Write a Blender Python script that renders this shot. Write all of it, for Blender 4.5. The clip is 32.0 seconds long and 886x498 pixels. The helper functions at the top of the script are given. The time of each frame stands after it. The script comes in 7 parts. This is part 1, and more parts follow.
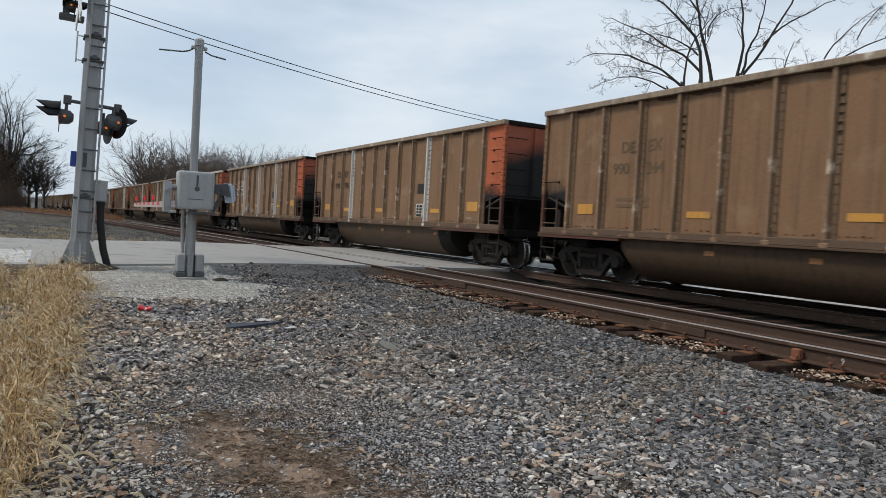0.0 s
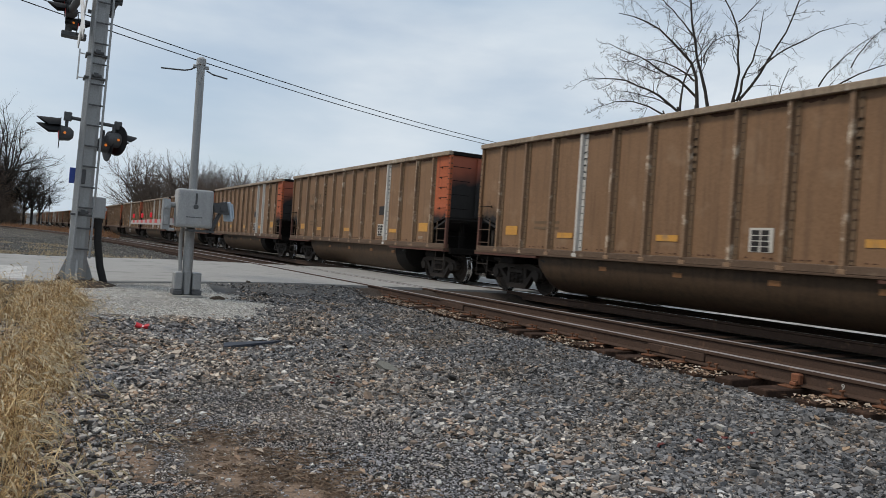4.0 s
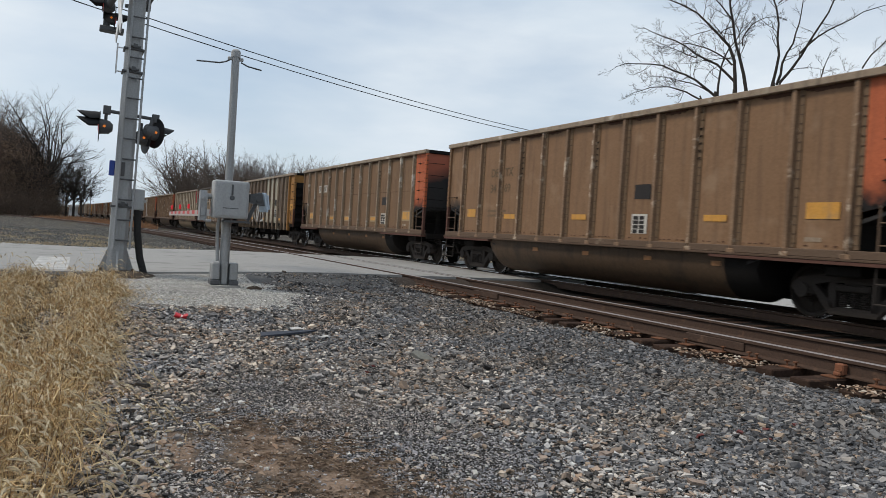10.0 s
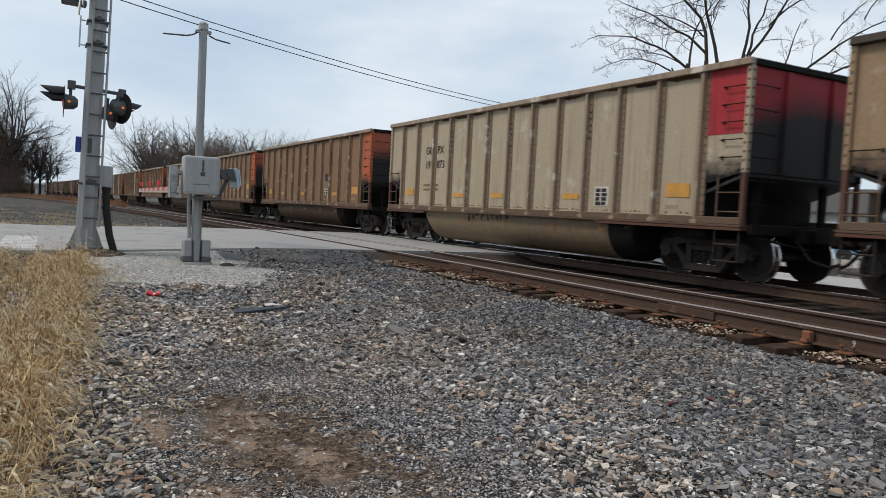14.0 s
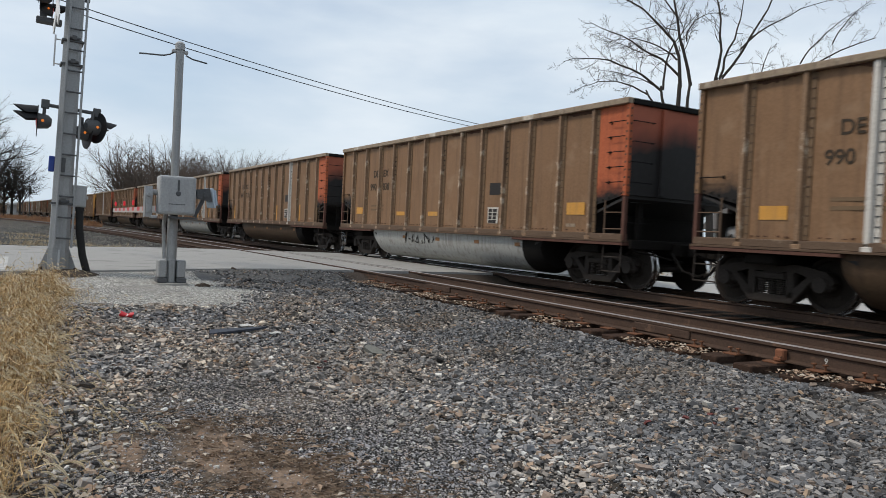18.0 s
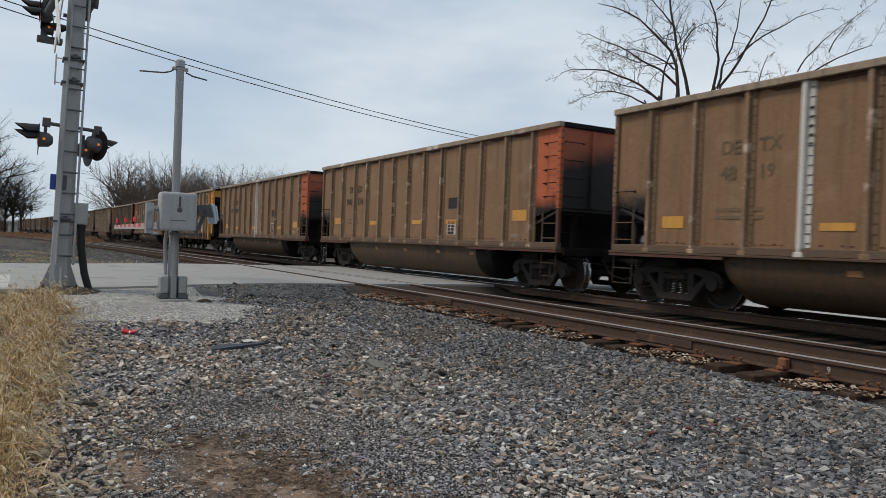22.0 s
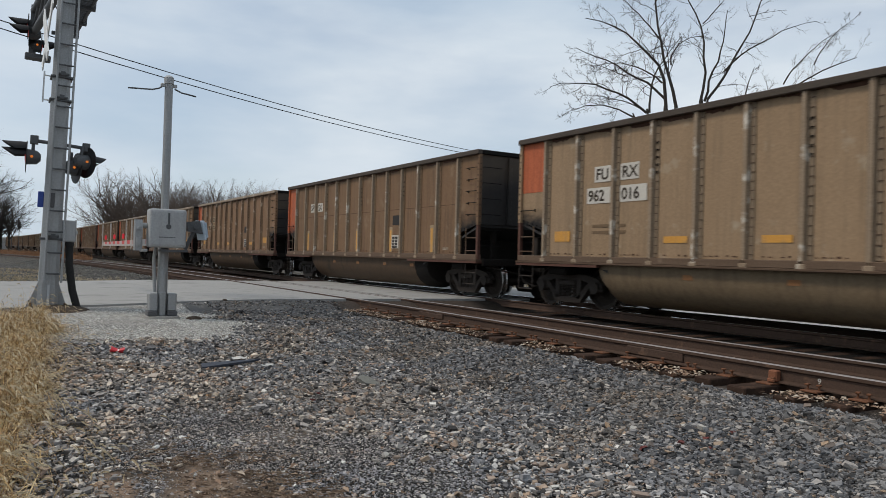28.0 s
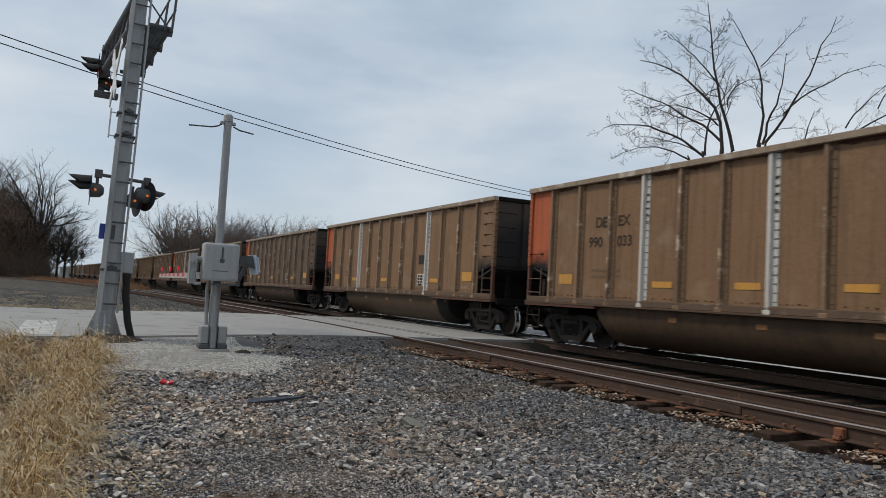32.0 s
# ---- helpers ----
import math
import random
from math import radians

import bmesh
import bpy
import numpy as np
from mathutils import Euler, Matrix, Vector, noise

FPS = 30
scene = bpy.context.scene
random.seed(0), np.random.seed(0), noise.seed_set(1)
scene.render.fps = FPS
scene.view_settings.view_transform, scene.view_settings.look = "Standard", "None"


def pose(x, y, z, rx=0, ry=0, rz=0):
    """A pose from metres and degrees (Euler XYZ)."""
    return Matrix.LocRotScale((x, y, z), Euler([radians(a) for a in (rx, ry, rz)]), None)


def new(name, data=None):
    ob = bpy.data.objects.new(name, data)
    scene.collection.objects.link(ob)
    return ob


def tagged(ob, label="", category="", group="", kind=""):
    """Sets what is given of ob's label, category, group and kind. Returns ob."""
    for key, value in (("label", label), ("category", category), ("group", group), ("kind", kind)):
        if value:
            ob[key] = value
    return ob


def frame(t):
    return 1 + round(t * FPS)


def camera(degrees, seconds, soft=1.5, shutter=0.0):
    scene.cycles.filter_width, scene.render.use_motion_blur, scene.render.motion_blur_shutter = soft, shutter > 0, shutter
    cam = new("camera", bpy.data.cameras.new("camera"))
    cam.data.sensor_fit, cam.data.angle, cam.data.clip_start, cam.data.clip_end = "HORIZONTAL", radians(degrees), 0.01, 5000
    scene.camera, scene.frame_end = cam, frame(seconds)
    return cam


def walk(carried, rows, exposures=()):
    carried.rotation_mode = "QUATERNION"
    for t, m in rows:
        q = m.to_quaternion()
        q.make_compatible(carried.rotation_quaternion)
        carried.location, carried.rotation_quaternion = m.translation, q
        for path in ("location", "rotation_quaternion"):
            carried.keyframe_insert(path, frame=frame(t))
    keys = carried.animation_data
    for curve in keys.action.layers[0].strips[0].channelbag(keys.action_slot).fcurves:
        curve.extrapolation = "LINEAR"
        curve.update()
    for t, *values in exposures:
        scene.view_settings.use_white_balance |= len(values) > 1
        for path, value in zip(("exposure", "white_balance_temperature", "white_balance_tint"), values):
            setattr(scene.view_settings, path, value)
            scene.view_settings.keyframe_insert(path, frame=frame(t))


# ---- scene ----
cam = camera(61.61, 32.0, soft=0.6, shutter=0.12)
# seconds, x, y, z, yaw, pitch, roll
PATH = [
    (0, 0.035, 0.029, 0.989, 61.622, -1.687, -3.206),
    (0.5, 0.035, 0.022, 0.990, 61.423, -1.811, -3.255),
    (1, 0.050, 0.012, 0.991, 61.516, -1.979, -3.293),
    (1.5, 0.048, 0.024, 0.979, 61.612, -1.995, -3.419),
    (2, 0.041, 0.022, 0.993, 61.479, -0.767, -3.514),
    (2.5, 0.038, 0.019, 0.993, 61.300, -0.087, -3.604),
    (3, 0.036, 0.013, 0.986, 61.132, 0.020, -3.920),
    (3.5, 0.020, -0.021, 0.977, 61.222, 0.008, -3.883),
    (5.5, -0.004, -0.018, 0.986, 61.592, -0.338, -4.146),
    (6, 0.000, -0.021, 0.987, 61.858, -0.649, -4.300),
    (6.5, 0.008, -0.020, 0.989, 61.992, -0.864, -4.306),
    (7, -0.010, -0.021, 0.983, 61.975, -0.971, -4.298),
    (7.5, -0.016, -0.020, 0.986, 61.906, -1.254, -4.292),
    (8, -0.018, -0.016, 0.979, 61.867, -1.381, -4.367),
    (8.5, -0.005, -0.020, 0.991, 62.116, -1.273, -4.117),
    (9, -0.006, -0.017, 0.986, 62.839, -0.816, -3.831),
    (9.5, -0.011, -0.014, 0.977, 63.436, -0.645, -3.738),
    (10, -0.020, -0.018, 0.983, 63.829, -1.044, -3.529),
    (10.5, -0.016, -0.025, 0.987, 63.900, -1.314, -3.261),
    (11, -0.020, -0.018, 0.980, 63.753, -1.496, -3.259),
    (11.5, -0.024, -0.022, 0.988, 63.487, -2.045, -3.237),
    (12, -0.025, -0.018, 0.985, 63.210, -2.437, -3.240),
    (12.5, -0.015, -0.014, 0.978, 62.804, -2.527, -3.166),
    (13, -0.015, -0.012, 0.977, 62.481, -2.561, -3.054),
    (13.5, -0.017, -0.013, 0.976, 62.121, -2.721, -3.087),
    (14, -0.016, -0.011, 0.977, 61.863, -2.898, -2.924),
    (14.5, -0.020, -0.009, 0.975, 61.766, -3.107, -2.775),
    (16.5, -0.022, -0.023, 0.976, 61.434, -2.591, -2.701),
    (17, -0.021, -0.021, 0.987, 61.217, 0.845, -2.731),
    (17.5, -0.013, -0.023, 0.979, 61.136, 0.473, -2.750),
    (18, -0.005, -0.006, 0.975, 60.166, -1.264, -2.899),
    (18.5, 0.006, -0.003, 0.985, 58.548, -1.808, -3.000),
    (19, 0.010, -0.003, 0.987, 57.659, -2.002, -2.717),
    (19.5, 0.017, 0.000, 0.987, 57.243, -2.114, -2.497),
    (20, 0.011, 0.005, 0.986, 56.926, -2.144, -2.402),
    (20.5, 0.020, -0.010, 0.995, 56.965, -1.737, -2.458),
    (21, 0.014, -0.020, 0.987, 58.420, -1.066, -2.381),
    (21.5, 0.012, -0.020, 0.995, 59.477, -0.566, -2.171),
    (22, 0.012, -0.019, 0.992, 60.222, -0.365, -2.155),
    (22.5, 0.008, -0.014, 0.985, 60.271, -0.458, -2.313),
    (23, -0.002, -0.021, 0.985, 60.081, -0.474, -2.358),
    (23.5, -0.007, -0.019, 0.984, 60.051, -0.460, -2.288),
    (24, -0.002, -0.017, 0.993, 60.121, -0.454, -2.365),
    (24.5, 0.007, -0.016, 1.003, 60.262, -0.129, -2.195),
    (25, 0.008, -0.024, 1.007, 60.251, 0.320, -1.829),
    (25.5, 0.007, -0.017, 1.007, 60.085, 0.586, -1.690),
    (27.5, 0.018, -0.019, 1.005, 59.585, 1.000, -1.464),
    (28, 0.007, -0.007, 1.008, 59.531, 0.709, -1.653),
    (28.5, -0.034, 0.042, 1.019, 59.793, 0.673, -1.831),
    (29, -0.060, 0.019, 1.021, 60.600, 1.046, -1.839),
    (29.5, -0.052, 0.020, 1.014, 61.668, 1.810, -1.636),
    (30, -0.062, 0.027, 1.017, 62.410, 1.762, -2.471),
    (30.5, -0.077, 0.024, 1.044, 62.701, 1.965, -3.431),
    (31, -0.070, 0.032, 1.034, 62.933, 2.649, -3.649),
    (31.5, -0.063, 0.034, 1.036, 63.119, 3.260, -3.499),
    (32, -0.067, 0.028, 1.038, 63.271, 3.499, -3.138),
]
EXPOSURE = [(0, 0.05), (2, 0.02), (3, -0.1), (5.5, 0.0), (7, 0.04), (8.5, 0.0), (9, -0.06), (10, 0.03), (13, 0.08), (16.5, 0.02), (17, -0.03), (18, 0.1), (19, 0.2), (20, 0.18), (21, -0.06), (22, -0.1), (23, 0.04), (25, -0.14), (29, -0.06), (30, -0.1), (32, -0.2)]
walk(cam, [(t, pose(x, y, z, 90 + pitch, roll, yaw)) for t, x, y, z, yaw, pitch, roll in PATH], EXPOSURE)

# ---- world and light ----
world = bpy.data.worlds.new("sky")
scene.world = world
world.use_nodes = True
wn, wl = world.node_tree.nodes, world.node_tree.links
wn.clear()
SUN_EL, SUN_AZ = 52.0, 203.0


def sky():
    out = wn.new("ShaderNodeOutputWorld")
    bg = wn.new("ShaderNodeBackground")
    tex = wn.new("ShaderNodeTexSky")
    tex.sky_type, tex.sun_disc = "NISHITA", False
    tex.sun_elevation, tex.sun_rotation = radians(SUN_EL), radians(SUN_AZ)
    gain = wn.new("ShaderNodeVectorMath")
    gain.operation = "SCALE"
    gain.inputs["Scale"].default_value = 0.11
    co = wn.new("ShaderNodeTexCoord")
    mp = wn.new("ShaderNodeMapping")
    mp.inputs["Scale"].default_value = (1.0, 1.0, 3.4)
    n1 = wn.new("ShaderNodeTexNoise")
    n1.inputs["Scale"].default_value, n1.inputs["Detail"].default_value, n1.inputs["Roughness"].default_value = 3.0, 7, 0.52
    n2 = wn.new("ShaderNodeTexNoise")
    n2.inputs["Scale"].default_value, n2.inputs["Detail"].default_value = 1.7, 5
    r1 = wn.new("ShaderNodeValToRGB")
    r1.color_ramp.elements[0].position, r1.color_ramp.elements[1].position = 0.30, 0.62
    r1.color_ramp.elements[0].color, r1.color_ramp.elements[1].color = (0.55, 0.55, 0.55, 1), (1, 1, 1, 1)
    r2 = wn.new("ShaderNodeValToRGB")
    r2.color_ramp.elements[0].position, r2.color_ramp.elements[1].position = 0.36, 0.68
    r2.color_ramp.elements[0].color = (0.47, 0.57, 0.68, 1)
    r2.color_ramp.elements[1].color = (0.74, 0.79, 0.83, 1)
    mix = wn.new("ShaderNodeMix")
    mix.data_type = "RGBA"
    wl.new(co.outputs["Generated"], mp.inputs["Vector"])
    for n in (n1, n2):
        wl.new(mp.outputs["Vector"], n.inputs["Vector"])
    wl.new(n1.outputs["Fac"], r1.inputs["Fac"])
    wl.new(n2.outputs["Fac"], r2.inputs["Fac"])
    wl.new(tex.outputs["Color"], gain.inputs[0])
    wl.new(r1.outputs["Color"], mix.inputs["Factor"])
    wl.new(gain.outputs["Vector"], mix.inputs["A"])
    wl.new(r2.outputs["Color"], mix.inputs["B"])
    wl.new(mix.outputs["Result"], bg.inputs["Color"])
    bg.inputs["Strength"].default_value = 1.12
    wl.new(bg.outputs["Background"], out.inputs["Surface"])


sky()
sun = new("sun", bpy.data.lights.new("sun", "SUN"))
sun.data.energy, sun.data.angle, sun.data.color = 1.9, radians(11), (1.0, 0.89, 0.76)
sun.matrix_world = pose(0, 0, 60, 90 - SUN_EL, 0, -SUN_AZ + 180)
scene.view_settings.exposure = 0.0

# ---- mesh and material helpers ----
MATS = {}


def ramp(nt, src, stops):
    r = nt.nodes.new("ShaderNodeValToRGB")
    e = r.color_ramp.elements
    while len(e) < len(stops):
        e.new(0.5)
    for k, (p, c) in zip(e, stops):
        k.position, k.color = p, (*c, 1) if len(c) == 3 else c
    nt.links.new(src, r.inputs["Fac"])
    return r.outputs["Color"]


def noise_tex(nt, vec, scale, detail=4, rough=0.55, stretch=None):
    if stretch:
        m = nt.nodes.new("ShaderNodeMapping")
        m.inputs["Scale"].default_value = stretch
        nt.links.new(vec, m.inputs["Vector"])
        vec = m.outputs["Vector"]
    n = nt.nodes.new("ShaderNodeTexNoise")
    n.inputs["Scale"].default_value, n.inputs["Detail"].default_value, n.inputs["Roughness"].default_value = scale, detail, rough
    nt.links.new(vec, n.inputs["Vector"])
    return n.outputs["Fac"]


def blend(nt, fac, a, b, kind="MIX"):
    m = nt.nodes.new("ShaderNodeMix")
    m.data_type, m.blend_type = "RGBA", kind
    for s, v in (("Factor", fac), ("A", a), ("B", b)):
        if isinstance(v, (int, float)):
            m.inputs[s].default_value = v
        elif isinstance(v, tuple):
            m.inputs[s].default_value = (*v, 1)
        else:
            nt.links.new(v, m.inputs[s])
    return m.outputs["Result"]


def begin(name):
    m = bpy.data.materials.new(name)
    m.use_nodes = True
    nt = m.node_tree
    return m, nt, nt.nodes["Principled BSDF"]


def coords(nt, world_space=False):
    """Object space with an offset of its own for each object, or world space."""
    if world_space:
        return nt.nodes.new("ShaderNodeNewGeometry").outputs["Position"]
    co = nt.nodes.new("ShaderNodeTexCoord").outputs["Object"]
    rnd = nt.nodes.new("ShaderNodeObjectInfo").outputs["Random"]
    sc = nt.nodes.new("ShaderNodeMath")
    sc.operation = "MULTIPLY"
    sc.inputs[1].default_value = 37.0
    nt.links.new(rnd, sc.inputs[0])
    add = nt.nodes.new("ShaderNodeVectorMath")
    nt.links.new(co, add.inputs[0])
    nt.links.new(sc.outputs[0], add.inputs[1])
    return add.outputs["Vector"]


def bump(nt, bsdf, height, strength, dist=0.01):
    b = nt.nodes.new("ShaderNodeBump")
    b.inputs["Strength"].default_value, b.inputs["Distance"].default_value = strength, dist
    nt.links.new(height, b.inputs["Height"])
    nt.links.new(b.outputs["Normal"], bsdf.inputs["Normal"])


def surface(name, dark, light, scale=3.0, rough=0.75, metal=0.0, relief=0.2, fine=40.0, streak=None, spots=None, world_space=False, spec=0.22):
    """Two scales of noise between two colours, streaks and spots of their own colour, fine relief."""
    m, nt, b = begin(name)
    v = coords(nt, world_space)
    n1 = noise_tex(nt, v, scale)
    n2 = noise_tex(nt, v, fine, 3)
    col = blend(nt, n1, dark, light)
    col = blend(nt, 0.35, col, ramp(nt, n2, [(0.3, tuple(0.75 * c for c in dark)), (0.7, tuple(min(1, 1.15 * c) for c in light))]))
    if streak:
        c, amount = streak
        s = noise_tex(nt, v, 1.0, 5, 0.6, (9.0, 9.0, 0.5))
        f = ramp(nt, s, [(0.5, (0, 0, 0)), (0.72, (amount,) * 3)])
        col = blend(nt, f, col, c)
    if spots:
        c, size, lo, hi = spots
        s = noise_tex(nt, v, size, 5, 0.6)
        col = blend(nt, ramp(nt, s, [(lo, (0, 0, 0)), (hi, (1, 1, 1))]), col, c)
    nt.links.new(col, b.inputs["Base Color"])
    b.inputs["Roughness"].default_value, b.inputs["Metallic"].default_value = rough, metal
    b.inputs["Specular IOR Level"].default_value = spec
    if relief:
        bump(nt, b, n2, relief)
    MATS[name] = m
    return m


def glow(name, color, strength):
    m, nt, b = begin(name)
    b.inputs["Base Color"].default_value = (*color, 1)
    b.inputs["Emission Color"].default_value = (*color, 1)
    b.inputs["Emission Strength"].default_value = strength
    MATS[name] = m
    return m


class Shape:
    """Collects vertices and faces of one mesh."""

    def __init__(self):
        self.v, self.f, self.k = [], [], []
        self.mat = 0

    def add(self, vs, fs):
        n = len(self.v)
        self.v += [tuple(p) for p in vs]
        self.f += [tuple(i + n for i in f) for f in fs]
        self.k += [self.mat] * len(fs)
        return self

    def box(self, x0, x1, y0, y1, z0, z1, c=0.0):
        if c <= 0:
            vs = [(x, y, z) for x in (x0, x1) for y in (y0, y1) for z in (z0, z1)]
            return self.add(vs, [(0, 1, 3, 2), (4, 6, 7, 5), (0, 4, 5, 1), (2, 3, 7, 6), (0, 2, 6, 4), (1, 5, 7, 3)])
        X, Y, Z = (x0, x1), (y0, y1), (z0, z1)
        vs, idx = [], {}
        for i in (0, 1):
            for j in (0, 1):
                for k in (0, 1):
                    sx, sy, sz = (1 - 2 * i) * c, (1 - 2 * j) * c, (1 - 2 * k) * c
                    for a, p in enumerate(((X[i], Y[j] + sy, Z[k] + sz), (X[i] + sx, Y[j], Z[k] + sz), (X[i] + sx, Y[j] + sy, Z[k]))):
                        idx[i, j, k, a] = len(vs)
                        vs.append(p)
        fs = []
        for s in (0, 1):
            q = [(0, 0), (0, 1), (1, 1), (1, 0)]
            fs.append([idx[s, a, b, 0] for a, b in (q if s == 0 else q[::-1])][::-1] if s else [idx[0, a, b, 0] for a, b in ((0, 0), (0, 1), (1, 1), (1, 0))])
            fs.append([idx[a, s, b, 1] for a, b in q])
            fs.append([idx[a, b, s, 2] for a, b in q])
        for a in (0, 1):
            for b in (0, 1):
                fs.append([idx[0, a, b, 1], idx[1, a, b, 1], idx[1, a, b, 2], idx[0, a, b, 2]])
                fs.append([idx[a, 0, b, 0], idx[a, 1, b, 0], idx[a, 1, b, 2], idx[a, 0, b, 2]])
                fs.append([idx[a, b, 0, 0], idx[a, b, 1, 0], idx[a, b, 1, 1], idx[a, b, 0, 1]])
                for k in (0, 1):
                    fs.append([idx[a, b, k, 0], idx[a, b, k, 1], idx[a, b, k, 2]])
        return self.add(vs, fs)

    def tube(self, pts, r, n=8, r1=None, caps=True):
        pts = [Vector(p) for p in pts]
        m = len(pts)
        vs, fs = [], []
        ref = None
        for i, p in enumerate(pts):
            d = (pts[min(i + 1, m - 1)] - pts[max(i - 1, 0)]).normalized()
            if ref is None:
                ref = d.orthogonal().normalized()
            ref = (ref - d * ref.dot(d)).normalized()
            w = d.cross(ref)
            rr = r if r1 is None else r + (r1 - r) * i / (m - 1)
            vs += [p + (ref * math.cos(a) + w * math.sin(a)) * rr for a in (2 * math.pi * j / n for j in range(n))]
        for i in range(m - 1):
            for j in range(n):
                k = (j + 1) % n
                fs.append((i * n + j, i * n + k, (i + 1) * n + k, (i + 1) * n + j))
        if caps:
            fs += [tuple(range(n))[::-1], tuple(range((m - 1) * n, m * n))]
        return self.add(vs, fs)

    def prism(self, poly, axis, lo, hi):
        """A polygon in the plane across an axis ('x', 'y' or 'z'), drawn out from lo to hi."""
        n = len(poly)
        put = {"x": lambda a, b, t: (t, a, b), "y": lambda a, b, t: (a, t, b), "z": lambda a, b, t: (a, b, t)}[axis]
        vs = [put(a, b, lo) for a, b in poly] + [put(a, b, hi) for a, b in poly]
        fs = [tuple(range(n))[::-1], tuple(range(n, 2 * n))] + [(i, (i + 1) % n, n + (i + 1) % n, n + i) for i in range(n)]
        return self.add(vs, fs)

    def lathe(self, profile, centre, axis, n=24):
        """Radius and offset pairs turned round an axis through the centre."""
        vs, fs = [], []
        for r, t in profile:
            for j in range(n):
                a = 2 * math.pi * j / n
                c, s = r * math.cos(a), r * math.sin(a)
                vs.append({"x": (t, c, s), "y": (c, t, s), "z": (c, s, t)}[axis])
        vs = [tuple(p + q for p, q in zip(v, centre)) for v in vs]
        for i in range(len(profile) - 1):
            for j in range(n):
                k = (j + 1) % n
                fs.append((i * n + j, i * n + k, (i + 1) * n + k, (i + 1) * n + j))
        return self.add(vs, fs)

    def mesh(self, name, *mats, smooth=False):
        me = bpy.data.meshes.new(name)
        me.from_pydata(self.v, [], self.f)
        for m in mats:
            me.materials.append(MATS[m] if isinstance(m, str) else m)
        if len(mats) > 1:
            me.polygons.foreach_set("material_index", self.k)
        bm = bmesh.new()
        bm.from_mesh(me)
        bmesh.ops.recalc_face_normals(bm, faces=bm.faces)
        bm.to_mesh(me)
        bm.free()
        if smooth:
            me.polygons.foreach_set("use_smooth", [True] * len(me.polygons))
            me.set_sharp_from_angle(angle=radians(smooth if smooth is not True else 40))
        return me


def thing(name, label, category, group="", at=None, mesh=None, kind=""):
    ob = new(name, mesh)
    if at is not None:
        ob.matrix_basis = at
    return tagged(ob, label, category, group, kind)


def part(name, me, parent, label="", at=None):
    ob = new(name, me)
    ob.parent = parent
    if at is not None:
        ob.matrix_basis = at
    return tagged(ob, label)


def single(name, shape, material, label, category, kind="", smooth=False, at=None, group=""):
    return thing(name, label, category, group, at, shape.mesh(name, material, smooth=smooth), kind)

# ---- materials ----
surface("paint_brown", (0.184, 0.103, 0.053), (0.252, 0.148, 0.082), 0.9, 0.58, relief=0.08, fine=26, streak=((0.105, 0.064, 0.040), 0.6), spots=((0.28, 0.185, 0.115), 1.6, 0.56, 0.8))
surface("paint_tan", (0.25, 0.166, 0.096), (0.335, 0.232, 0.142), 1.1, 0.6, relief=0.12, fine=26, streak=((0.18, 0.128, 0.08), 0.65), spots=((0.40, 0.335, 0.245), 2.0, 0.6, 0.78))
surface("paint_dun", (0.205, 0.128, 0.068), (0.28, 0.182, 0.102), 1.1, 0.6, relief=0.12, fine=26, streak=((0.14, 0.09, 0.052), 0.6), spots=((0.31, 0.23, 0.15), 2.0, 0.6, 0.78))
surface("paint_gold", (0.50, 0.225, 0.045), (0.62, 0.30, 0.07), 1.3, 0.6, relief=0.1, fine=26, streak=((0.34, 0.17, 0.05), 0.4))
surface("paint_rust", (0.150, 0.086, 0.046), (0.215, 0.130, 0.073), 1.2, 0.65, relief=0.12, fine=26, streak=((0.085, 0.054, 0.035), 0.7), spots=((0.25, 0.175, 0.11), 2.0, 0.58, 0.75))
surface("post_brown", (0.150, 0.088, 0.050), (0.33, 0.215, 0.132), 3.0, 0.5, relief=0.12, fine=30, streak=((0.065, 0.040, 0.026), 0.8), spots=((0.54, 0.44, 0.33), 3.4, 0.57, 0.68))
surface("post_tan", (0.185, 0.13, 0.084), (0.34, 0.26, 0.18), 2.4, 0.5, relief=0.12, fine=30, spots=((0.58, 0.53, 0.45), 2.2, 0.57, 0.66))
surface("post_white", (0.50, 0.475, 0.43), (0.64, 0.615, 0.57), 2.0, 0.45, relief=0.06, fine=30, streak=((0.35, 0.30, 0.24), 0.5))
surface("chord", (0.20, 0.145, 0.098), (0.36, 0.285, 0.205), 2.2, 0.5, relief=0.1, fine=30, streak=((0.10, 0.07, 0.05), 0.7), spots=((0.55, 0.49, 0.41), 1.7, 0.58, 0.68))
surface("sill_steel", (0.085, 0.054, 0.036), (0.150, 0.100, 0.066), 1.6, 0.65, relief=0.15, fine=30, spots=((0.22, 0.16, 0.11), 3.0, 0.6, 0.7))
surface("sill_rust", (0.075, 0.036, 0.028), (0.13, 0.062, 0.045), 2.0, 0.75, relief=0.15, fine=30)
# strip tones darker than the panels: the shade beside a post is in the colour
surface("post_strip", (0.125, 0.080, 0.046), (0.185, 0.122, 0.074), 2.0, 0.65, relief=0.12, fine=30)
surface("strip_tan", (0.165, 0.120, 0.078), (0.235, 0.178, 0.122), 2.0, 0.65, relief=0.12, fine=30)
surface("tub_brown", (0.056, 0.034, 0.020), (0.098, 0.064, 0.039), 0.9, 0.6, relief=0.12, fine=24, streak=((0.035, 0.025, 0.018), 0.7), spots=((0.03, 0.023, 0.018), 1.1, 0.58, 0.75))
surface("tub_grey", (0.30, 0.30, 0.28), (0.40, 0.40, 0.38), 0.9, 0.5, relief=0.1, fine=24, streak=((0.14, 0.12, 0.10), 0.8))
